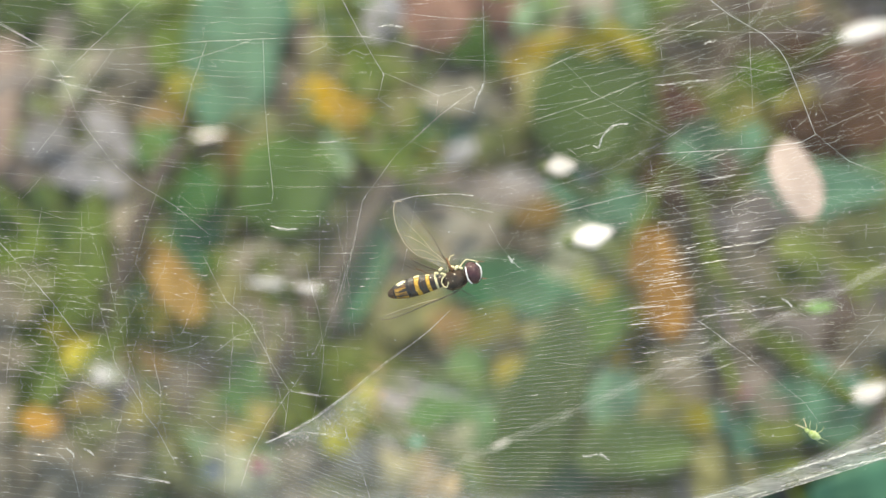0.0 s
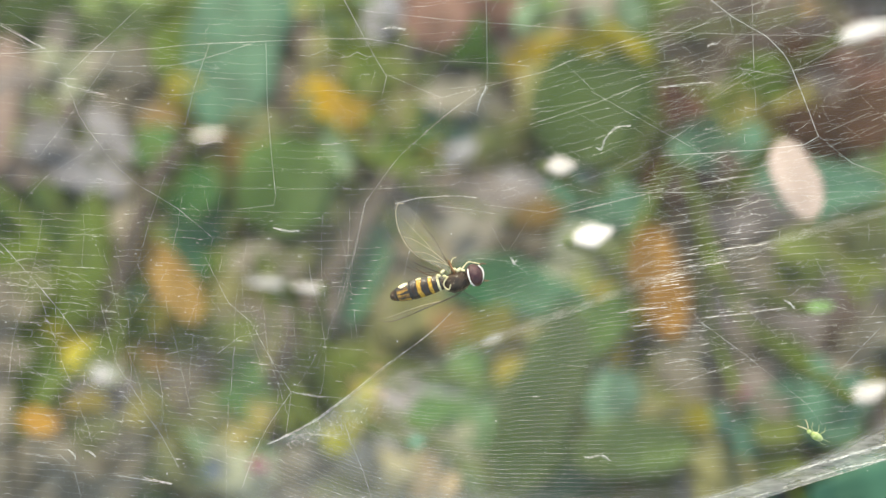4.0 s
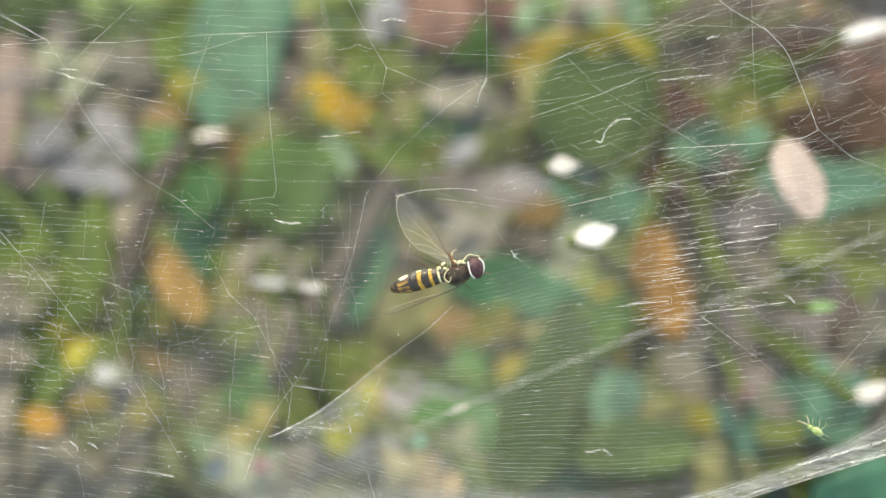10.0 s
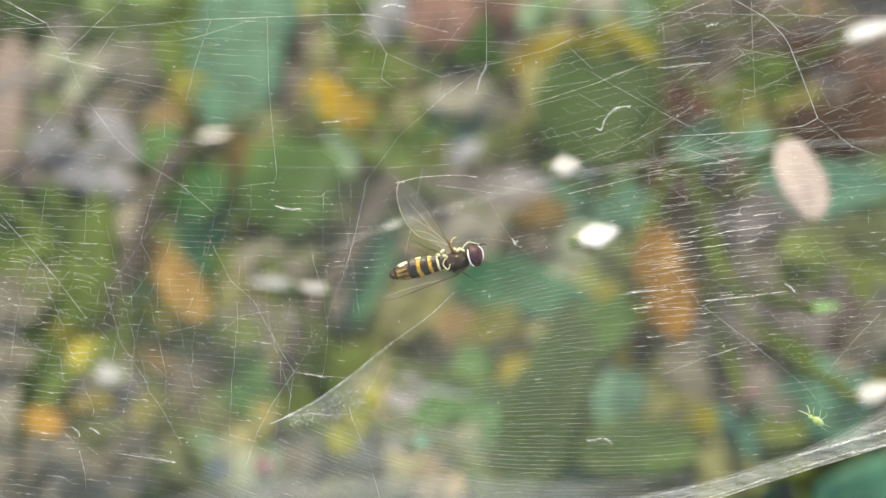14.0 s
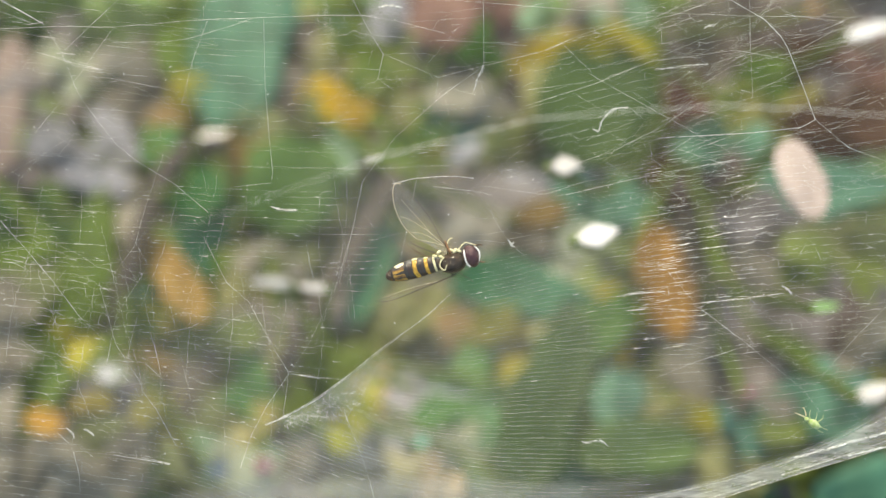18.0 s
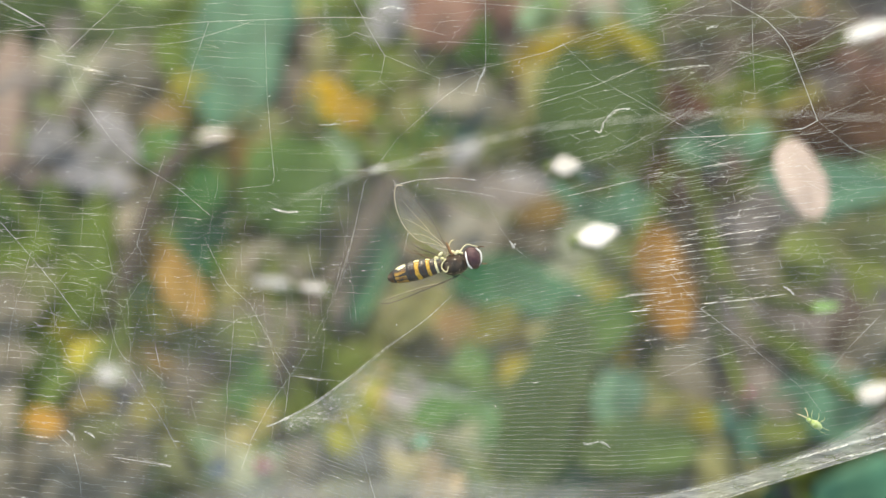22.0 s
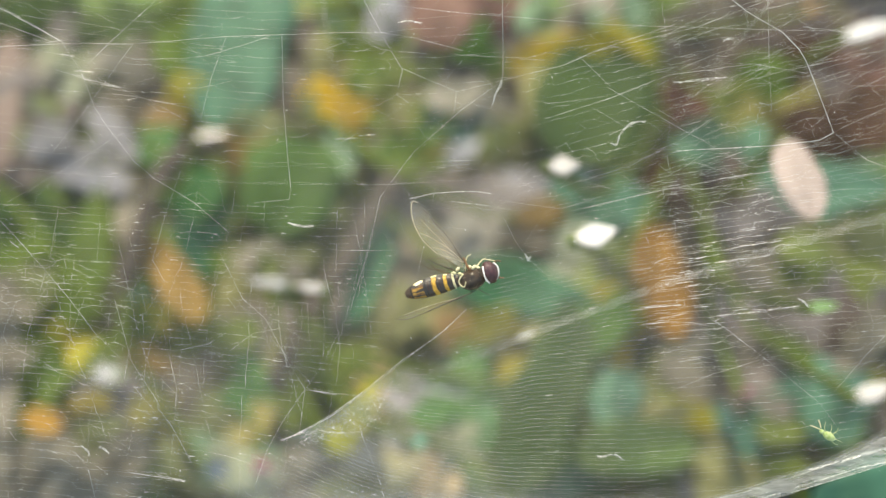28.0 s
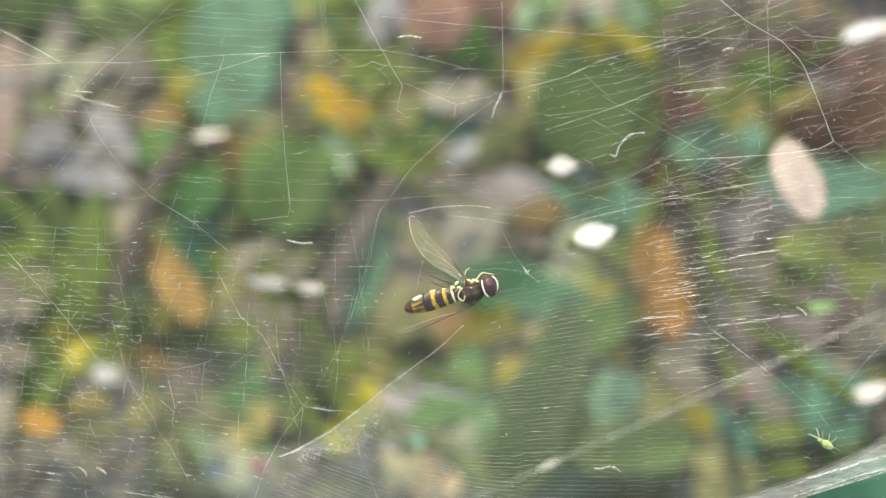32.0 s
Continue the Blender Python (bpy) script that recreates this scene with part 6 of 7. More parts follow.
def tuft(points, radius, label, seed):
    """A crumpled scrap of silk: a few strands wound along one line."""
    rnd = random.Random(seed)
    middle = (sum(p[0] for p in points) / len(points), sum(p[1] for p in points) / len(points))
    lines = []
    for k in range(4):
        c = curve_through([(x + rnd.uniform(-2, 2), y + rnd.uniform(-2, 2), 4 + rnd.uniform(-2, 2)) for x, y in points], 6)
        lines.append(([(p.x + rnd.uniform(-1, 1), p.y + rnd.uniform(-1, 1), p.z) for p in c], [radius * rnd.uniform(0.3, 1.0) * (2.0 if rnd.random() < 0.25 else 1) for _ in c]))
    web_part("silk_tuft", thread_mesh("silk_tuft", lines, middle), middle, label)


tuft([(1048, 228), (1058, 232), (1060, 222), (1066, 212), (1074, 202), (1084, 194), (1108, 191)], 0.95, "crinkled white scrap of silk", 1)
tuft([(855, 118), (850, 128), (843, 142), (837, 160)], 1.1, "bright frayed thread end", 2)
tuft([(480, 367), (500, 372), (512, 372), (526, 371)], 1.1, "small grey-white silk scrap", 3)
tuft([(118, 758), (128, 768), (132, 774)], 1.0, "white silk scrap", 4)
tuft([(150, 760), (158, 764), (166, 770)], 1.3, "white silk scrap", 5)
tuft([(1028, 782), (1040, 784), (1048, 779), (1062, 781), (1075, 790)], 1.0, "frayed white scrap of silk", 6)
tuft([(899, 425), (903, 431), (905, 438)], 1.7, "white fluff knot", 7)
tuft([(909, 429), (904, 432), (901, 434)], 1.0, "white fluff knot", 17)
tuft([(1245, 50), (1252, 48), (1262, 46)], 1.2, "bright silk knot", 8)
tuft([(1158, 124), (1180, 122), (1210, 118), (1250, 116)], 0.7, "pale doubled thread", 9)
tuft([(1380, 506), (1392, 512), (1398, 520)], 1.6, "pale fluff", 10)
tuft([(494, 742), (502, 738), (514, 732)], 1.7, "bright knot at the end of the fold", 11)
tuft([(670, 14), (690, 12), (712, 16)], 1.2, "bright doubled thread", 12)


def strip(name, first, second, mat, middle, label, z=0.0, rows=8, near=1.0, far=1.0, ends=1.0):
    """A film of silk between two lines of the web."""
    a, b = curve_through([(*p, z) for p in first], 8), curve_through([(*p, z) for p in second], 8)
    n = min(len(a), len(b))
    c = on_web(*middle)
    verts, faces, density = [], [], []
    for i in range(n):
        for j in range(rows + 1):
            q = j / rows
            density.append((1 - q ** 3 * far) * min(1.0, q * 4 + 1 - near) * min(1.0, 4 * i / n + 1 - ends, 4 * (n - 1 - i) / n + 1 - ends))
            p = a[i].lerp(b[i], j / rows)
            verts.append(on_web(p.x, p.y, z + 8 * noise.noise((p.x * 0.01, p.y * 0.02, 0))) - c)
    for i in range(n - 1):
        for j in range(rows):
            k = i * (rows + 1) + j
            faces.append((k, k + 1, k + rows + 2, k + rows + 1))
    me = mesh_of(name, verts, faces, mat)
    me.attributes.new("film_cover", "FLOAT", "POINT").data.foreach_set("value", density)
    return web_part(name, me, middle, label)


# the bright fold, the thick silk band and the veils of denser silk
FOLD = [(470, 752), (505, 735), (560, 706), (620, 662), (682, 612), (750, 562), (795, 520)]
for k in range(3):
    rnd = random.Random(40 + k)
    c = curve_through([(x + rnd.uniform(-3, 3) * (1 if i else 4), y + rnd.uniform(-1.2, 1.6) + 0.8 * k, rnd.uniform(-2, 4)) for i, (x, y) in enumerate(FOLD)], 6)
    web_part("fold_thread", thread_mesh("fold_thread", [([tuple(p - Vector((0, 0, 0))) for p in c], [(0.85 if k == 0 else 0.5) * (1.6 - q / len(c)) * rnd.uniform(0.7, 1.5) for q in range(len(c))])], (630, 640)), (630, 640))
strip("fold_veil", FOLD[:5], [(480, 764), (535, 752), (612, 744), (662, 700), (694, 650)], VEIL, (580, 690), "milky dense silk under the fold", 1, near=0.0, ends=0.9)
LOWER = [(1180, 915), (1280, 882), (1400, 843), (1500, 812), (1600, 782)]
UPPER = [(1000, 895), (1180, 868), (1330, 826), (1450, 782), (1600, 700)]
strip("silk_band", UPPER, LOWER, BAND, (1420, 820), "thick milky band of bundled silk", 4, near=0.9, far=0.25, ends=0.7)
rnd = random.Random(77)
for k in range(15):
    q = k / 14
    c = curve_through([(a[0] + (b[0] - a[0]) * q + rnd.uniform(-4, 4), a[1] + (b[1] - a[1]) * q + rnd.uniform(-3, 3), 5) for a, b in zip(UPPER, LOWER)], 8)
    r = 1.1 if k in (14, 11) else 0.6 if k in (3, 8, 12) else 0.2
    web_part("band_thread", thread_mesh("band_thread", [([tuple(p) for p in c], [r * rnd.uniform(0.4, 1.5) for _ in c])], (1420, 820)), (1420, 820))
tuft([(1500, 806), (1522, 801), (1545, 796), (1580, 788)], 2.0, "speckled lower edge of the silk band", 14)
tuft([(1400, 812), (1440, 800), (1470, 792), (1500, 784)], 1.2, "pale ridge of the silk band", 15)
tuft([(1478, 791), (1505, 782), (1540, 773), (1585, 760)], 2.8, "bright white ridge of the silk band", 13)
strip("corner_veil", [(300, 790), (440, 735), (610, 730), (800, 760), (1000, 800)], [(300, 980), (440, 980), (610, 980), (800, 980), (1000, 960)], LOW, (620, 850), "milky dense silk below the fold", -2, far=0.0, near=0.8)
strip("low_veil", [(150, 905), (420, 850), (760, 835), (1000, 850), (1240, 830)], [(150, 950), (420, 940), (760, 930), (1000, 920), (1240, 890)], VEIL, (760, 880), "milky lower border of the web", 0, far=0.0)
def haze():
    """The unresolved finest silk that fills the whole web."""
    def border(x):
        # below the thick band the view is clear
        return 1100 if x < 1000 else 930 - (x - 1000) * 0.245
    xs = [-160 + 118 * k for k in range(17)]
    strip("silk_haze", [(x, -140) for x in xs], [(x, border(x)) for x in xs], HAZE, (784, 441), "faint even haze of the finest silk", -8, 12)


haze()
strip("sheet_veil", [(500, 745), (700, 620), (860, 480), (1000, 330), (1250, 300)], [(420, 850), (700, 840), (900, 840), (1100, 830), (1300, 800)], MIST, (860, 660), "faint haze of dense silk", -6, 12)
strip("upper_veil", [(540, 270), (660, 245), (800, 250), (1010, 290)], [(480, 540), (600, 600), (720, 560), (880, 440)], MIST, (700, 400), "faint haze of silk around the fly", -6, 12)
strip("ladder_veil", [(60, 600), (240, 550), (430, 520), (620, 520)], [(100, 900), (330, 850), (440, 790), (560, 690)], MIST, (390, 680), "faint haze of silk", -6, 12)

# guy threads that hold the web to the ground and plants around
for pts in ([(-170, 60), (-2300, 300)], [(1640, 32), (3500, 250)], [(555, -130), (300, -2600)], [(1640, 700), (3600, 1100)], [(-140, 640), (-2200, 1500)], [(1420, -60), (1700, -2600)]):
    a = on_web(*pts[0], 3)
    b = on_web(*pts[1], 3)
    far = WEB_PLANE.inverted() @ Vector(((WEB_PLANE @ b).x, (WEB_PLANE @ b).y, -0.002))
    part("guy_thread", mesh_of("guy_thread", *tube([a, a.lerp(far, 0.5), far], [0.00003] * 3, 4), SILK), web, "long holding thread")


# ---------------------------------------------------------------- the hoverfly
MM = 0.001


def ellipsoid(radii, centre=(0, 0, 0), turn=0, rings=14, seg=20, pinch=0.0):
    m = Matrix.Translation(centre) @ Matrix.Rotation(radians(turn), 4, "Z")
    verts, faces = [m @ Vector((-radii[0], 0, 0))], []
    for i in range(1, rings):
        a = math.pi * i / rings
        for j in range(seg):
            b = 2 * math.pi * j / seg
            k = 1 - pinch * (0.5 + 0.5 * math.cos(a))
            verts.append(m @ Vector((-radii[0] * math.cos(a), radii[1] * math.sin(a) * math.cos(b) * k, radii[2] * math.sin(a) * math.sin(b) * k)))
    verts.append(m @ Vector((radii[0], 0, 0)))
    for j in range(seg):
        faces.append((0, 1 + (j + 1) % seg, 1 + j))
        o = 1 + (rings - 2) * seg
        faces.append((o + j, o + (j + 1) % seg, len(verts) - 1))
    for i in range(rings - 2):
        for j in range(seg):
            a, b = 1 + i * seg + j, 1 + i * seg + (j + 1) % seg
            faces.append((a, b, b + seg, a + seg))
    return [v * MM for v in verts], faces


def hair_line(points, radius, sides=5, taper=0.4):
    c = curve_through(points, 6)
    return tube([p * MM for p in c], [radius * MM * (1 - (1 - taper) * k / len(c)) for k in range(len(c))], sides)


fly = tagged(new("hoverfly"), "small hoverfly with black and yellow banded abdomen caught in the web", "fly")
FLY_AT = (800, 470)
# abdomen: rings from the tail to the waist
TAIL, WAIST = Vector((-5.62, -0.98, 0.0)), Vector((-0.95, 0.22, 0.1))
PROFILE = [(0, 0.20), (0.05, 0.42), (0.12, 0.60), (0.22, 0.74), (0.35, 0.87), (0.5, 0.91), (0.65, 0.88), (0.8, 0.78), (0.92, 0.66), (1, 0.56)]


def girth(t):
    for (a, u), (b, v) in zip(PROFILE, PROFILE[1:]):
        if t <= b:
            return 0.92 * (u + (v - u) * (t - a) / (b - a))
    return PROFILE[-1][1]


def abdomen_ring(t0, t1, mats, pattern=None):
    axis = (WAIST - TAIL).normalized()
    up = Vector((0, 0, 1))
    side = axis.cross(up).normalized()
    seg, n = 56, 8
    verts, faces, index = [], [], []
    for i in range(n + 1):
        q = i / n
        for j in range(seg):
            a = 2 * math.pi * j / seg
            flat = t0 + (t1 - t0) * q
            bow = 0.022 * math.cos(2 * a) + 0.012 * noise.noise((a * 2, flat * 9, 1))
            t = min(1.0, max(0.0, flat + bow * math.sin(math.pi * min(1, max(0, flat)))))
            r = girth(t) * (1 + 0.03 * math.sin(math.pi * q))
            c = TAIL.lerp(WAIST, t) + Vector((0, 0.10 * math.sin(math.pi * t), 0))
            verts.append((c + side * r * math.cos(a) + up * r * 0.72 * math.sin(a)) * MM)
    for i in range(n):
        for j in range(seg):
            k = i * seg + j
            faces.append((k, i * seg + (j + 1) % seg, (i + 1) * seg + (j + 1) % seg, k + seg))
            index.append(pattern(j / seg, (i + 0.5) / n) if pattern else 0)
    faces.append(tuple(reversed(range(seg)))), index.append(0)
    faces.append(tuple(range(n * seg, (n + 1) * seg))), index.append(0)
    me = mesh_of("abdomen_band", verts, faces, mats)
    me.polygons.foreach_set("material_index", index)
    return me


def tail_marks(a, q):
    # long yellow and black streaks on the last broad segment, seen from above
    k = int(a * 28 + 0.35 * noise.noise((q * 3, a * 40, 2)))
    if q < 0.14 or q > 0.93:
        return 0
    return {1: 1, 2: 1, 4: 3, 5: 1, 7: 1, 8: 3, 10: 2 if q > 0.35 else 0, 11: 2 if q > 0.25 else 0, 12: 2 if 0.3 < q < 0.8 else 0}.get(k, 0)


part("tail_tip", abdomen_ring(0.0, 0.10, [BRONZE, AMBERED], lambda a, q: 1 if 0.05 < a < 0.16 and q > 0.5 else 0), fly)
part("abdomen_band", abdomen_ring(0.10, 0.38, [BLACK, GILT, CREAM, AMBERED], tail_marks), fly, "yellow segment with long black streaks")
for t0, t1, mat, text in [(0.38, 0.50, BLACK, "black band"), (0.50, 0.595, STRIPE, "yellow band"), (0.595, 0.71, BLACK, "black band"), (0.71, 0.785, STRIPE, "yellow band"),
                          (0.785, 0.87, BLACK, "black band"), (0.87, 0.91, CREAM, "narrow cream band"), (0.91, 1.0, BLACK, "black band")]:
    if mat is STRIPE:
        part("abdomen_band", abdomen_ring(t0, t1, [STRIPE, CREAM, AMBERED], lambda a, q: 1 if 0.40 < a < 0.57 else 2 if q < 0.13 or q > 0.9 else 0), fly, text)
    elif mat is BLACK:
        # upper side of each black band is coloured grey as its sheen
        part("abdomen_band", abdomen_ring(t0, t1, [BLACK, TOP_SHEEN, UMBRE], lambda a, q: 1 if 0.34 < a < 0.6 else 2 if 0.4 < q < 0.6 else 0), fly, text)
    else:
        part("abdomen_band", abdomen_ring(t0, t1, [mat]), fly, text)
thorax = part("thorax", mesh_of("thorax", *ellipsoid((1.2, 0.9, 0.9), (0.10, 0.24, 0.05), 16), BRONZE), fly, "dark bronze thorax")
part("scutellum", mesh_of("scutellum", *hair_line([(-0.66, 0.72, 0.66), (-0.98, 0.30, 0.66), (-1.0, -0.12, 0.6), (-0.62, -0.40, 0.62), (-0.45, 0.05, 0.86)], 0.065, 6, 0.8), CREAM), thorax, "yellow rim of the scutellum")
for x, y, z, r in [(-1.48, 0.80, 0.55, 0.22), (-1.12, 1.12, 0.45, 0.24), (-0.95, 0.74, 0.65, 0.2), (-0.12, 1.30, 0.35, 0.24), (0.26, 1.24, 0.4, 0.28), (0.62, 1.2, 0.35, 0.2)]:
    part("side_patch", mesh_of("side_patch", *ellipsoid((r * 0.95, r * 0.6, r * 0.55), (x, y, z), 20 + 40 * math.sin(x * 9), 8, 12), CREAM), thorax, "cream side patch")
rnd = random.Random(8)
hairs = []
for _ in range(70):
    a, q = rnd.uniform(0, 6.28), rnd.uniform(-0.9, 0.9)
    n = Vector((q, math.sqrt(1 - q * q) * math.cos(a), math.sqrt(1 - q * q) * math.sin(a)))
    p = Vector((0.10, 0.24, 0.05)) + Vector((n.x * 1.2, n.y * 0.9, n.z * 0.9))
    hairs.append(tube([p * MM, (p + n * 0.1 + Vector((-0.06, 0, 0))) * MM, (p + n * 0.17 + Vector((-0.16, 0, 0))) * MM], [0.000012, 0.00001, 0.000004], 3))
tagged(part("hairs", mesh_of("hairs", *joined(hairs), PALE_VEIN), thorax, "short pale hairs"), kind="stuff")
head = part("head", mesh_of("head", *ellipsoid((0.66, 0.86, 0.8), (1.50, 0.74, -0.05), 20), WHITE), fly, "pale face")
part("compound_eye", mesh_of("compound_eye", *ellipsoid((0.72, 0.98, 0.85), (1.60, 0.80, 0.22), 22), EYE), head, "large dark maroon eye")
part("compound_eye", mesh_of("compound_eye", *ellipsoid((0.60, 0.80, 0.7), (1.70, 0.60, -0.45), 22), EYE), head, "large dark maroon eye")
part("eye_rim", mesh_of("eye_rim", *hair_line([(1.02, 1.30, 0.65), (1.06, 0.80, 0.92), (1.25, 0.20, 0.88), (1.55, -0.12, 0.6)], 0.075, 6, 0.9), WHITE), head, "white stripe behind the eye")
part("eye_rim", mesh_of("eye_rim", *hair_line([(1.90, 1.62, 0.45), (2.26, 1.25, 0.5), (2.34, 0.70, 0.5), (2.15, 0.15, 0.45)], 0.075, 6, 0.9), WHITE), head, "white front of the face")
for pts in ([(2.1, 0.45, 0.3), (2.5, 0.30, 0.35), (2.85, 0.32, 0.35)], [(1.9, 1.5, 0.2), (2.2, 1.75, 0.25), (2.6, 1.72, 0.25)]):
    part("antenna", mesh_of("antenna", *hair_line(pts, 0.09, 6, 0.5), VEIN), head)
for pts, mat in [([(0.2, 0.85, 0.1), (0.55, 1.35, 0.2), (1.05, 1.90, 0.2), (1.55, 1.85, 0.25), (2.1, 1.75, 0.2)], CREAM), ([(-0.4, 0.8, 0.1), (-0.45, 1.5, 0.3), (-0.30, 2.15, 0.35), (0.05, 2.35, 0.35)], CREAM),
                 ([(0.9, 0.8, 0.0), (1.1, 1.3, 0.1), (1.5, 1.6, 0.1)], CREAM), ([(-1.2, 0.5, 0.1), (-2.0, 0.75, 0.2), (-2.9, 1.1, 0.1), (-3.4, 1.5, 0.1)], VEIN),
                 ([(0.6, -0.6, -0.4), (1.1, -0.95, -0.5), (1.5, -1.15, -0.5), (1.9, -1.5, -0.5)], SMOKE), ([(-0.3, -0.5, 0.0), (0.1, -0.8, 0.1), (0.6, -0.62, 0.0)], BLACK)]:
    part("leg", mesh_of("leg", *hair_line(pts, 0.04 if mat is SMOKE else 0.07, 6, 0.45), mat), fly)


for pts in ([(-2.1, 2.0, 0.3), (-2.8, 2.06, 0.3), (-3.7, 2.1, 0.2)], [(-3.2, 1.15, 0.2), (-3.84, 1.4, 0.2), (-4.7, 1.95, 0.1)]):
    part("leg", mesh_of("leg", *hair_line([(-0.9, 1.0, 0.1), *pts], 0.03, 5, 0.7), VEIN), fly, "thin brown hind leg")
part("wing_root", mesh_of("wing_root", *hair_line([(-0.1, 1.0, 0.5), (-0.32, 1.35, 0.6), (-0.45, 1.75, 0.5), (-0.62, 2.1, 0.4)], 0.13, 6, 0.5), RUST), fly, "amber wing root")
part("wing_root", mesh_of("wing_root", *hair_line([(-1.5, 1.1, 0.3), (-2.1, 1.3, 0.3), (-2.9, 1.62, 0.3), (-3.6, 2.0, 0.3)], 0.06, 6, 0.5), SMOKE), fly, "dark bristle")


def wing(name, base, outline, veins, label, film=WING):
    """A membrane with veins; its origin is the wing's root, so that it turns there."""
    b = Vector((*base, 0.25))
    ring = curve_through([(x, y, 0) for x, y in outline], 6)
    verts = [Vector((0, 0, 0))]
    rows = 5
    faces = []
    for p in ring:
        for k in range(1, rows + 1):
            q = k / rows
            v = (p - Vector((*base, 0))) * q
            verts.append(Vector((v.x, v.y, 0.12 * math.sin(v.length * 0.9) + 0.05 * noise.noise((v.x, v.y, 3)))))
    for i in range(len(ring) - 1):
        a, c = 1 + i * rows, 1 + (i + 1) * rows
        faces.append((0, a, c))
        for k in range(rows - 1):
            faces.append((a + k, a + k + 1, c + k + 1, c + k))
    w = part(name, mesh_of(name, [v * MM for v in verts], faces, film), fly, label, b * MM)
    for pts, r, mat in veins:
        part("vein", mesh_of("vein", *hair_line([(x - base[0], y - base[1], 0.04 + 0.12 * math.sin(math.hypot(x - base[0], y - base[1]) * 0.9)) for x, y in pts], r * 0.62, 5, 0.5), mat), w)
    return w


raised = wing("wing", (-0.4, 0.95), [(-0.4, 0.95), (-0.5, 1.6), (-0.95, 2.45), (-1.75, 3.95), (-2.7, 5.3), (-3.6, 6.4), (-4.35, 6.95), (-4.82, 6.95), (-5.02, 6.3), (-4.95, 5.4), (-4.7, 4.5),
                                      (-4.2, 3.5), (-3.6, 2.8), (-3.05, 2.3), (-2.4, 2.15), (-1.6, 2.0), (-0.9, 1.6), (-0.4, 0.95)],
              [([(-0.4, 0.95), (-0.5, 1.6), (-1.0, 2.4), (-1.75, 3.85), (-2.75, 5.15), (-3.7, 6.25)], 0.062, SMOKE), ([(-0.4, 0.95), (-0.55, 1.6), (-1.3, 2.6), (-2.3, 3.9), (-3.2, 5.0)], 0.035, VEIN),
               ([(-0.5, 1.55), (-1.5, 2.5), (-2.6, 3.3), (-3.7, 3.95), (-4.6, 4.2)], 0.036, PALE_VEIN), ([(-0.6, 1.6), (-1.7, 2.3), (-2.6, 2.75), (-3.6, 2.85)], 0.036, PALE_VEIN),
               ([(-0.7, 1.65), (-1.6, 1.95), (-2.6, 2.15), (-3.1, 2.35)], 0.036, PALE_VEIN), ([(-1.7, 2.6), (-2.5, 3.6), (-3.4, 4.6), (-4.3, 5.6)], 0.03, PALE_VEIN),
               ([(-4.35, 6.95), (-4.82, 6.95), (-5.02, 6.3), (-4.95, 5.4), (-4.7, 4.5), (-4.2, 3.5), (-3.6, 2.8), (-3.05, 2.3)], 0.07, PALE_VEIN)],
              "clear raised wing with pale veins, its tip stuck to a thread")
lower = wing("wing", (-0.6, -1.25), [(-0.6, -1.25), (-1.6, -1.42), (-3.0, -1.78), (-4.6, -2.3), (-5.9, -2.75), (-6.6, -2.98), (-6.2, -3.12), (-5.2, -3.02), (-3.8, -2.5), (-2.2, -1.75), (-0.6, -1.25)],
             [([(0.15, -0.85), (-1.45, -1.48), (-3.0, -2.1), (-3.9, -2.5), (-5.4, -3.02), (-6.2, -3.08)], 0.085, SMOKE), ([(-0.6, -1.25), (-2.4, -1.7), (-4.2, -2.3), (-5.6, -2.78)], 0.03, VEIN),
              ([(-0.6, -1.25), (-2.4, -1.6), (-4.4, -2.2), (-5.8, -2.7)], 0.03, PALE_VEIN)], "folded lower wing seen almost edge-on", THIN_WING)

# ---------------------------------------------------------------- a green aphid in the web
APHID_AT = (1437, 748)
aphid = tagged(new("aphid"), "tiny pale green aphid caught in the web", "aphid")
part("body", mesh_of("body", *ellipsoid((0.58, 0.31, 0.3), (0.05, -0.1, 0.1), -32, pinch=-0.2), APHID), aphid)
part("head", mesh_of("head", *ellipsoid((0.24, 0.2, 0.2), (-0.56, 0.30, 0.1), -32), APHID), aphid)
for pts in ([(-0.75, 0.5, 0.1), (-1.2, 0.7, 0.15), (-1.6, 0.85, 0.1)], [(-0.65, 0.6, 0.1), (-0.75, 1.0, 0.15), (-0.9, 1.35, 0.1)]):
    part("antenna", mesh_of("antenna", *hair_line(pts, 0.05, 5), CREAM), aphid)
for pts in ([(-0.3, 0.3, 0.1), (-0.5, 0.9, 0.2), (-0.35, 1.5, 0.1)], [(0.1, 0.2, 0.1), (0.3, 0.7, 0.2), (0.35, 1.2, 0.1)], [(0.4, 0.1, 0.1), (0.9, 0.45, 0.2), (1.1, 0.9, 0.1)],
            [(0.6, -0.3, 0.1), (1.1, -0.6, 0.2), (1.6, -0.8, 0.1)], [(0.2, -0.5, 0.1), (0.6, -0.9, 0.1), (1.1, -1.1, 0.1)]):
    part("leg", mesh_of("leg", *hair_line([(x * 0.75, y * 0.75, z) for x, y, z in pts], 0.032, 5), APHID), aphid)

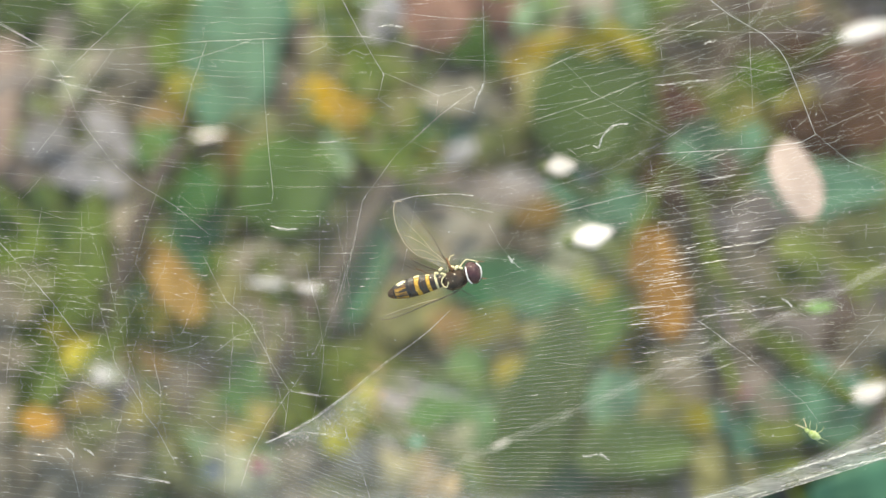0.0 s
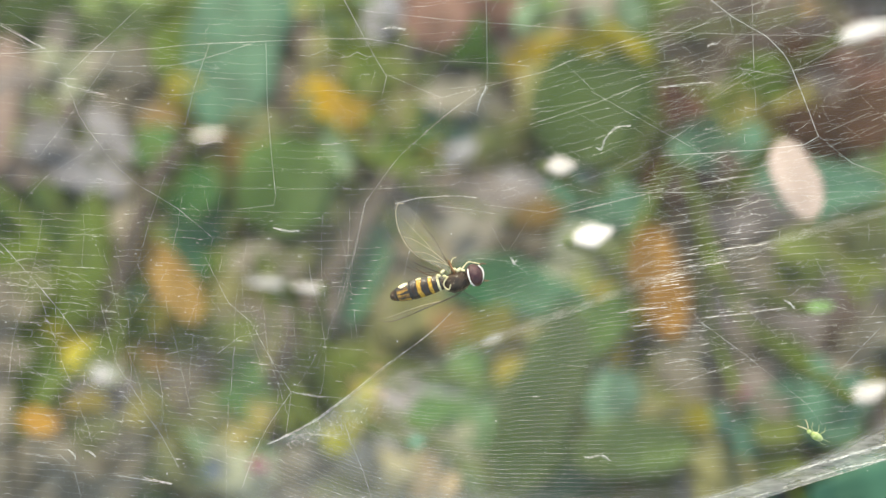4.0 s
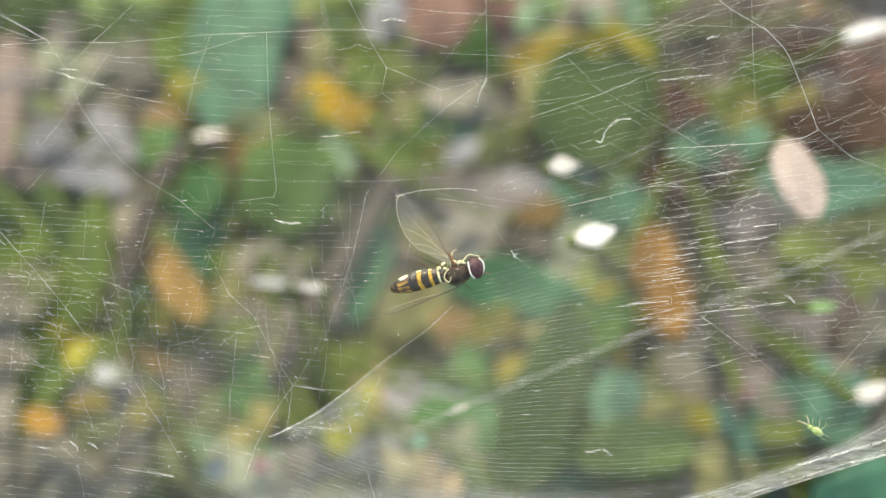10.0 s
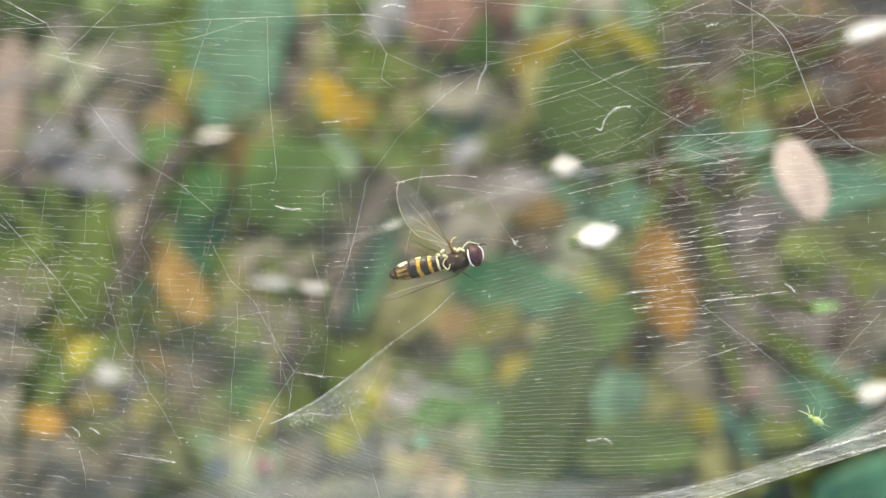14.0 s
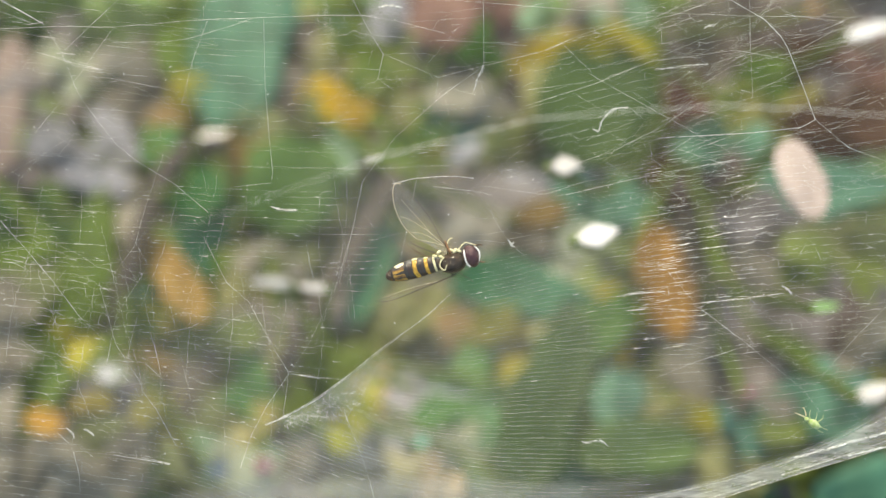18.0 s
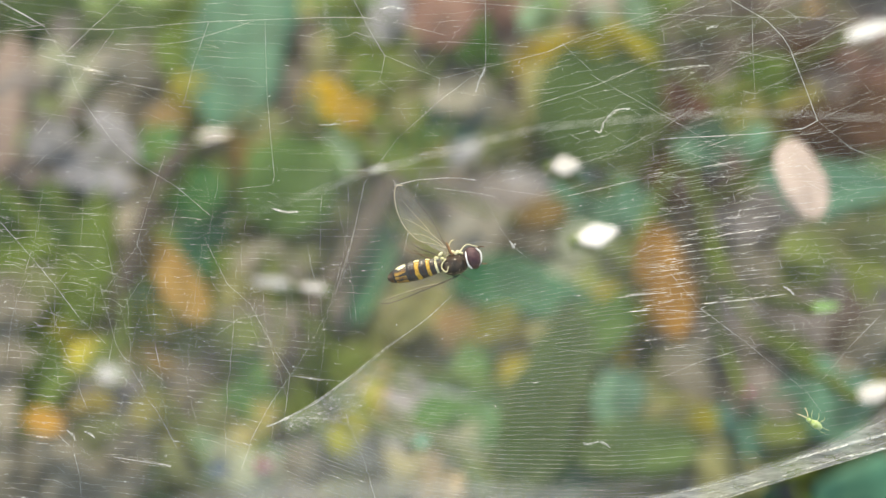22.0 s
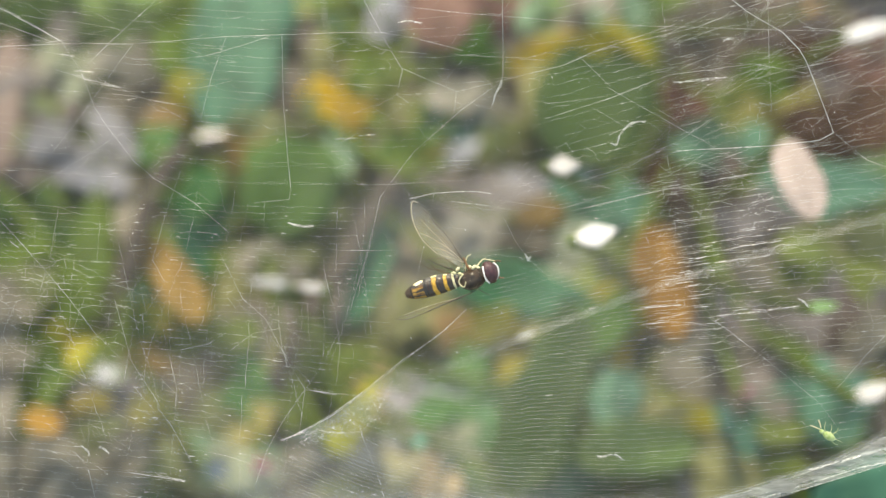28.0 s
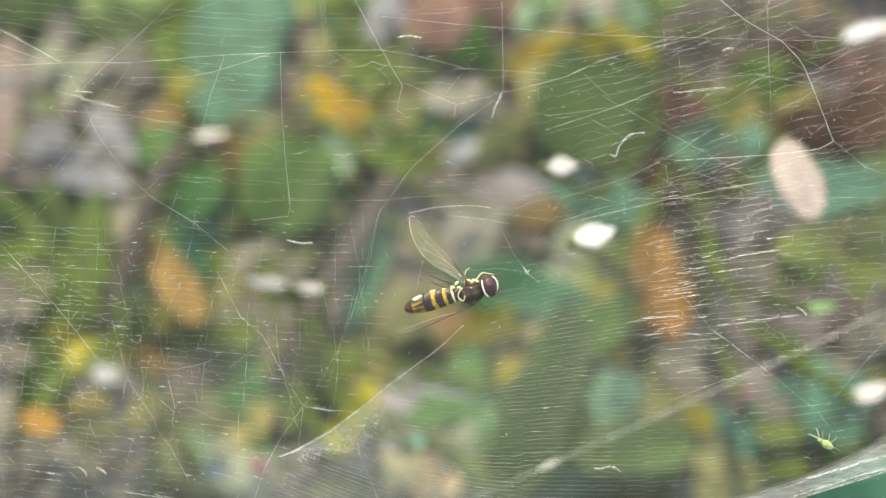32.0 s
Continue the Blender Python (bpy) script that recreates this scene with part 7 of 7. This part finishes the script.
# ---------------------------------------------------------------- a loose strand that swings before the web
STRAND_UNIT = UNIT * 0.095 / 0.12
STRAND_PLANE = HERE @ Matrix.Translation((0, 0, -0.095))
strand = tagged(new("loose_silk_strand"), "loose pale strand of silk swinging in the breeze before the web", "silk strand")
strand.matrix_world = STRAND_PLANE
LENGTHS = [-360, 300, 340, 700]          # tail, then three pieces to the far end
PIECES = []
for k, n in enumerate(LENGTHS):
    m = 16
    pts = [Vector((n * q / m, 3 * noise.noise((q * 0.5, 3.1, k)), 0)) * STRAND_UNIT for q in range(m + 1)]
    radii = [STRAND_UNIT * ((0.6 + 0.1 * k + 0.6 * noise.noise((q * 0.8, k, 7))) if k else 0.6 * (1 - 0.85 * q / m)) for q in range(m + 1)]
    PIECES.append(part("strand_piece", mesh_of("strand_piece", *tube(pts, radii, 6), SILK), strand))
clump = [tube([Vector((x, y, 0)) * STRAND_UNIT for x, y in ((-16, -2), (-5, 2.4 * s), (8, 1.8 * s), (22, 0.8), (46, 0))], [STRAND_UNIT * r for r in (0.7, 2.6, 3.4, 1.5, 0.6)], 5) for s in (-1, 0.4, 1)]
part("clump", mesh_of("clump", *joined(clump), CLUMPED), PIECES[1], "bright matted clump of silk")


# ---------------------------------------------------------------- what moves
def motions():
    # The breeze carries the web: shift and strain of its plane, in web units and in parts of a thousand:
    # seconds, shift x, its change along x and along y, shift y, its change along x and along y
    sway = [
        (0, 9.9, 0.7, 0.7, 29.3, -11.1, -8.4),
        (0.5, 8.7, 1.1, 0.0, 30.3, -11.0, -7.8),
        (1, 10.4, 1.4, 0.4, 32.5, -10.9, -8.1),
        (1.5, 8.9, 1.2, 1.1, 31.6, -10.5, -8.3),
        (2, 12.3, 1.1, 0.3, 32.0, -10.4, -9.2),
        (2.5, 14.4, 1.3, -1.1, 33.8, -10.9, -10.9),
        (3, 14.0, 1.4, -1.8, 33.1, -11.3, -11.7),
        (3.5, 13.9, 1.5, -2.1, 32.7, -11.5, -11.2),
        (5.5, 17.1, 1.2, -1.5, 33.3, -10.1, -9.3),
        (6, 15.3, 1.9, -1.7, 33.5, -10.4, -10.0),
        (6.5, 16.6, 1.4, -2.2, 34.9, -11.0, -10.6),
        (7, 17.3, 0.6, -2.6, 35.1, -11.1, -11.1),
        (7.5, 15.7, 0.6, -2.1, 34.5, -10.6, -11.1),
        (8, 14.1, 1.0, -0.6, 32.8, -10.1, -10.0),
        (8.5, 13.1, 1.3, 0.4, 29.4, -9.2, -8.1),
        (9, 13.4, 1.0, 0.4, 26.1, -8.3, -7.1),
        (9.5, 10.3, 0.4, 0.3, 22.1, -7.6, -6.9),
        (10, 11.3, -0.6, 1.2, 20.6, -7.4, -6.6),
        (10.5, 8.1, -1.2, 2.1, 18.6, -7.1, -6.5),
        (11, 7.9, -1.3, 2.1, 14.8, -6.3, -6.3),
        (11.5, 8.1, -1.2, 2.2, 14.1, -5.9, -6.0),
        (12, 4.3, -1.2, 2.3, 12.5, -5.6, -6.2),
        (12.5, 5.4, -1.1, 2.4, 14.5, -4.0, -6.4),
        (13, 5.1, -0.8, 2.9, 8.4, -2.7, -5.3),
        (13.5, 4.6, -1.3, 3.8, 3.6, -2.5, -4.0),
        (14, 7.9, -2.3, 4.4, -2.4, -1.5, -3.1),
        (14.5, 5.7, -2.9, 3.8, -9.7, -0.1, -1.8),
        (16.5, 1.5, -2.3, 1.8, -7.9, -1.2, -2.1),
        (17, -1.4, 0.4, 0.1, -5.9, 1.7, -1.4),
        (17.5, -1.9, 1.0, 0.0, -3.2, 1.6, -0.3),
        (18, 1.1, 0.5, -0.1, -0.1, 0.2, -0.0),
        (18.5, 0.1, 0.3, -0.0, -0.4, 0.0, 0.1),
        (19, 0.0, 0.1, 0.3, 0.0, -0.1, 0.4),
        (19.5, 1.2, -0.3, 0.5, 1.4, -1.1, 0.5),
        (20, 4.5, -1.1, 0.4, 3.5, -2.5, 0.1),
        (20.5, 9.3, -1.2, 0.2, 4.9, -3.2, -0.3),
        (21, 8.4, 0.4, 0.3, 2.8, -2.8, -0.2),
        (21.5, 4.8, 1.7, 0.1, 1.7, -2.3, 0.4),
        (22, 3.9, 2.0, -1.2, 2.7, -1.9, -0.1),
        (22.5, 1.5, 2.3, -2.2, 5.0, -1.2, -0.6),
        (23, 4.0, 2.1, -1.5, 8.7, -2.5, 0.9),
        (23.5, 6.1, 1.6, -1.1, 10.6, -4.7, 1.6),
        (24, 7.7, 1.3, -1.5, 12.2, -5.6, 0.9),
        (24.5, 9.4, 1.1, -1.1, 12.3, -6.0, 1.0),
        (25, 11.4, 1.1, -0.4, 13.0, -5.8, 1.2),
        (25.5, 15.6, 1.6, -0.1, 16.4, -5.2, 0.9),
        (27.5, 30.1, -0.2, -8.1, 24.9, -6.6, 0.2),
        (28, 34.2, -0.0, -9.4, 26.5, -7.1, -0.1),
        (28.5, 39.2, 0.2, -11.5, 31.6, -8.0, -0.7),
        (29, 41.4, -0.1, -13.5, 32.2, -8.6, -1.5),
        (29.5, 45.7, -0.2, -14.7, 36.0, -8.8, -1.7),
        (30, 46.3, -0.0, -14.6, 35.6, -8.9, -1.1),
        (30.5, 44.4, 0.0, -13.6, 36.9, -9.8, -0.2),
        (31, 40.2, 0.8, -12.2, 41.6, -12.8, 1.9),
        (31.5, 36.9, 1.8, -11.7, 48.2, -18.1, 3.8),
        (32, 33.9, 1.0, -14.1, 51.0, -23.7, 1.7),
    ]

    def swung(x, y, row):
        t, a, b, c, d, e, f = row
        u, v = (x - 784) / 1000, (y - 441) / 1000
        p = on_web(x + a + b * u + c * v, y + d + e * u + f * v)
        return p, -math.degrees((e - c) / 2000)

    for ob, x, y in SWAYING:
        walk(ob, [(row[0], pose(*swung(x, y, row)[0], 0, 0, swung(x, y, row)[1])) for row in sway])
    x, y = APHID_AT
    for ob in (aphid,):
        walk(ob, [(row[0], WEB_PLANE @ pose(*(swung(x, y, row)[0] + Vector((0, 0, 0.0002))), 0, 0, swung(x, y, row)[1])) for row in sway])
    # the fly: seconds, its shift in web units and its turn in degrees
    walk(fly, [(t, WEB_PLANE @ pose(*on_web(FLY_AT[0] + x, FLY_AT[1] + y, 4), 0, 0, a)) for t, x, y, a in [
        (0, 11.5, 29.2, 0.9),
        (0.5, 10.2, 29.9, 1.0),
        (1, 12.2, 32.2, 0.9),
        (1.5, 10.7, 31.4, 0.9),
        (2, 13.8, 32.2, 0.9),
        (2.5, 16.0, 33.8, 1.0),
        (3, 15.3, 33.5, 0.9),
        (3.5, 15.0, 33.5, 0.9),
        (5.5, 19.1, 34.3, 1.1),
        (6, 16.8, 34.0, 1.1),
        (6.5, 17.8, 35.0, 1.0),
        (7, 18.9, 35.3, 0.9),
        (7.5, 17.1, 34.5, 0.9),
        (8, 15.3, 33.0, 0.8),
        (8.5, 14.0, 29.9, 0.6),
        (9, 14.5, 26.9, 0.6),
        (9.5, 10.7, 22.2, 0.7),
        (10, 12.0, 20.7, 0.6),
        (10.5, 8.9, 19.2, 0.6),
        (11, 7.9, 15.4, 0.5),
        (11.5, 7.7, 14.6, 0.3),
        (12, 4.0, 12.3, 0.2),
        (12.5, 5.0, 13.8, 0.0),
        (13, 4.0, 7.7, -0.1),
        (13.5, 3.5, 3.9, -0.3),
        (14, 6.1, -1.5, -0.4),
        (14.5, 3.0, -8.3, -0.4),
        (16.5, -0.8, -6.8, -0.3),
        (17, -4.6, -6.1, -0.3),
        (17.5, -3.1, -3.0, 0.0),
        (18, 0.0, 0.0, 0.2),
        (18.5, -0.8, -0.8, 0.2),
        (19, 0.0, 0.0, 0.3),
        (19.5, 1.5, 1.6, 0.3),
        (20, 4.6, 3.9, 0.1),
        (20.5, 9.2, 6.2, 0.1),
        (21, 7.7, 4.6, 0.1),
        (21.5, 3.0, 3.1, 0.0),
        (22, 3.0, 3.1, 0.2),
        (22.5, 0.0, 6.2, 0.3),
        (23, 4.6, 10.0, 0.4),
        (23.5, 6.4, 11.5, 0.6),
        (24, 9.7, 14.6, 0.7),
        (24.5, 11.7, 14.6, 0.6),
        (25, 14.3, 16.1, 0.7),
        (25.5, 18.1, 19.2, 0.9),
        (27.5, 33.1, 27.6, 1.1),
        (28, 37.0, 29.2, 1.3),
        (28.5, 42.1, 34.5, 1.6),
        (29, 44.6, 35.0, 1.6),
        (29.5, 48.4, 38.9, 1.6),
        (30, 48.9, 37.9, 1.5),
        (30.5, 48.7, 39.6, 1.6),
        (31, 44.1, 44.0, 1.7),
        (31.5, 42.4, 50.8, 1.8),
        (32, 37.9, 52.9, 2.0),
    ]])
    # the raised wing is tugged by its thread and twists about its own length
    root = raised.location.copy()
    along = Vector((-4.2, 5.2, 0)).normalized()
    for_wing = [(0, 6), (3.5, 6), (9, 5), (11, 4), (13, 2), (14.5, 0), (19, 0), (22, 2), (25, 12), (27.5, 34), (30, 38), (32, 42)]
    walk(raised, [(t, Matrix.Translation(root) @ Matrix.Rotation(radians(a), 4, along)) for t, a in for_wing])
    # the loose strand: seconds and the place of its clump, in its own units
    swing = [(0, 891, 787), (0.5, 929, 846), (1, 914, 820), (1.5, 924, 828), (2, 920, 793), (2.5, 925, 793), (3, 924, 774), (3.5, 901, 680), (5.5, 859, 541), (6, 907, 688), (6.5, 917, 762), (7, 911, 708),
             (7.5, 945, 846), (8, 955, 891), (8.5, 883, 853), (9, 848, 807), (9.5, 828, 782), (10, 814, 725), (10.5, 784, 649), (11, 776, 621), (11.5, 783, 658), (12, 820, 703), (12.5, 799, 672), (13, 784, 629),
             (13.5, 720, 480), (14, 690, 400), (14.5, 672, 358), (16.5, 686, 331), (17, 676, 300), (17.5, 652, 305), (18, 655, 283), (18.5, 685, 271),
             (19, 670, 275), (20, 660, 288), (20.5, 670, 292), (21, 672, 345), (21.5, 690, 334), (22, 666, 300), (22.5, 672, 316), (23, 684, 268), (23.5, 664, 300),
             (24, 690, 360), (24.5, 722, 460), (25, 800, 470), (25.5, 850, 452),
             (27.5, 925, 592), (28, 929, 596), (28.5, 937, 643), (29, 941, 655), (29.5, 961, 743), (30, 965, 735), (30.5, 963, 768), (31, 963, 786), (31.5, 953, 818), (32, 973, 824)]
    rows = [[], [], [], []]
    for t, x, y in swing:
        q = min(1.0, max(0.0, (790 - y) / 510))
        angles = [24 - 4 * q, 24 - 10 * q, 25 - 21 * q, 26 - 30 * q]
        start = Vector(((x - 784) * STRAND_UNIT, (441 - y) * STRAND_UNIT, 0))
        at = [start, start]
        for k in (1, 2):
            a = radians(angles[k])
            at.append(at[-1] + Vector((math.cos(a), math.sin(a), 0)) * LENGTHS[k] * STRAND_UNIT)
        for k in range(4):
            rows[k].append((t, pose(*at[k], 0, 0, angles[k])))
    for k in range(4):
        walk(PIECES[k], rows[k])


motions()
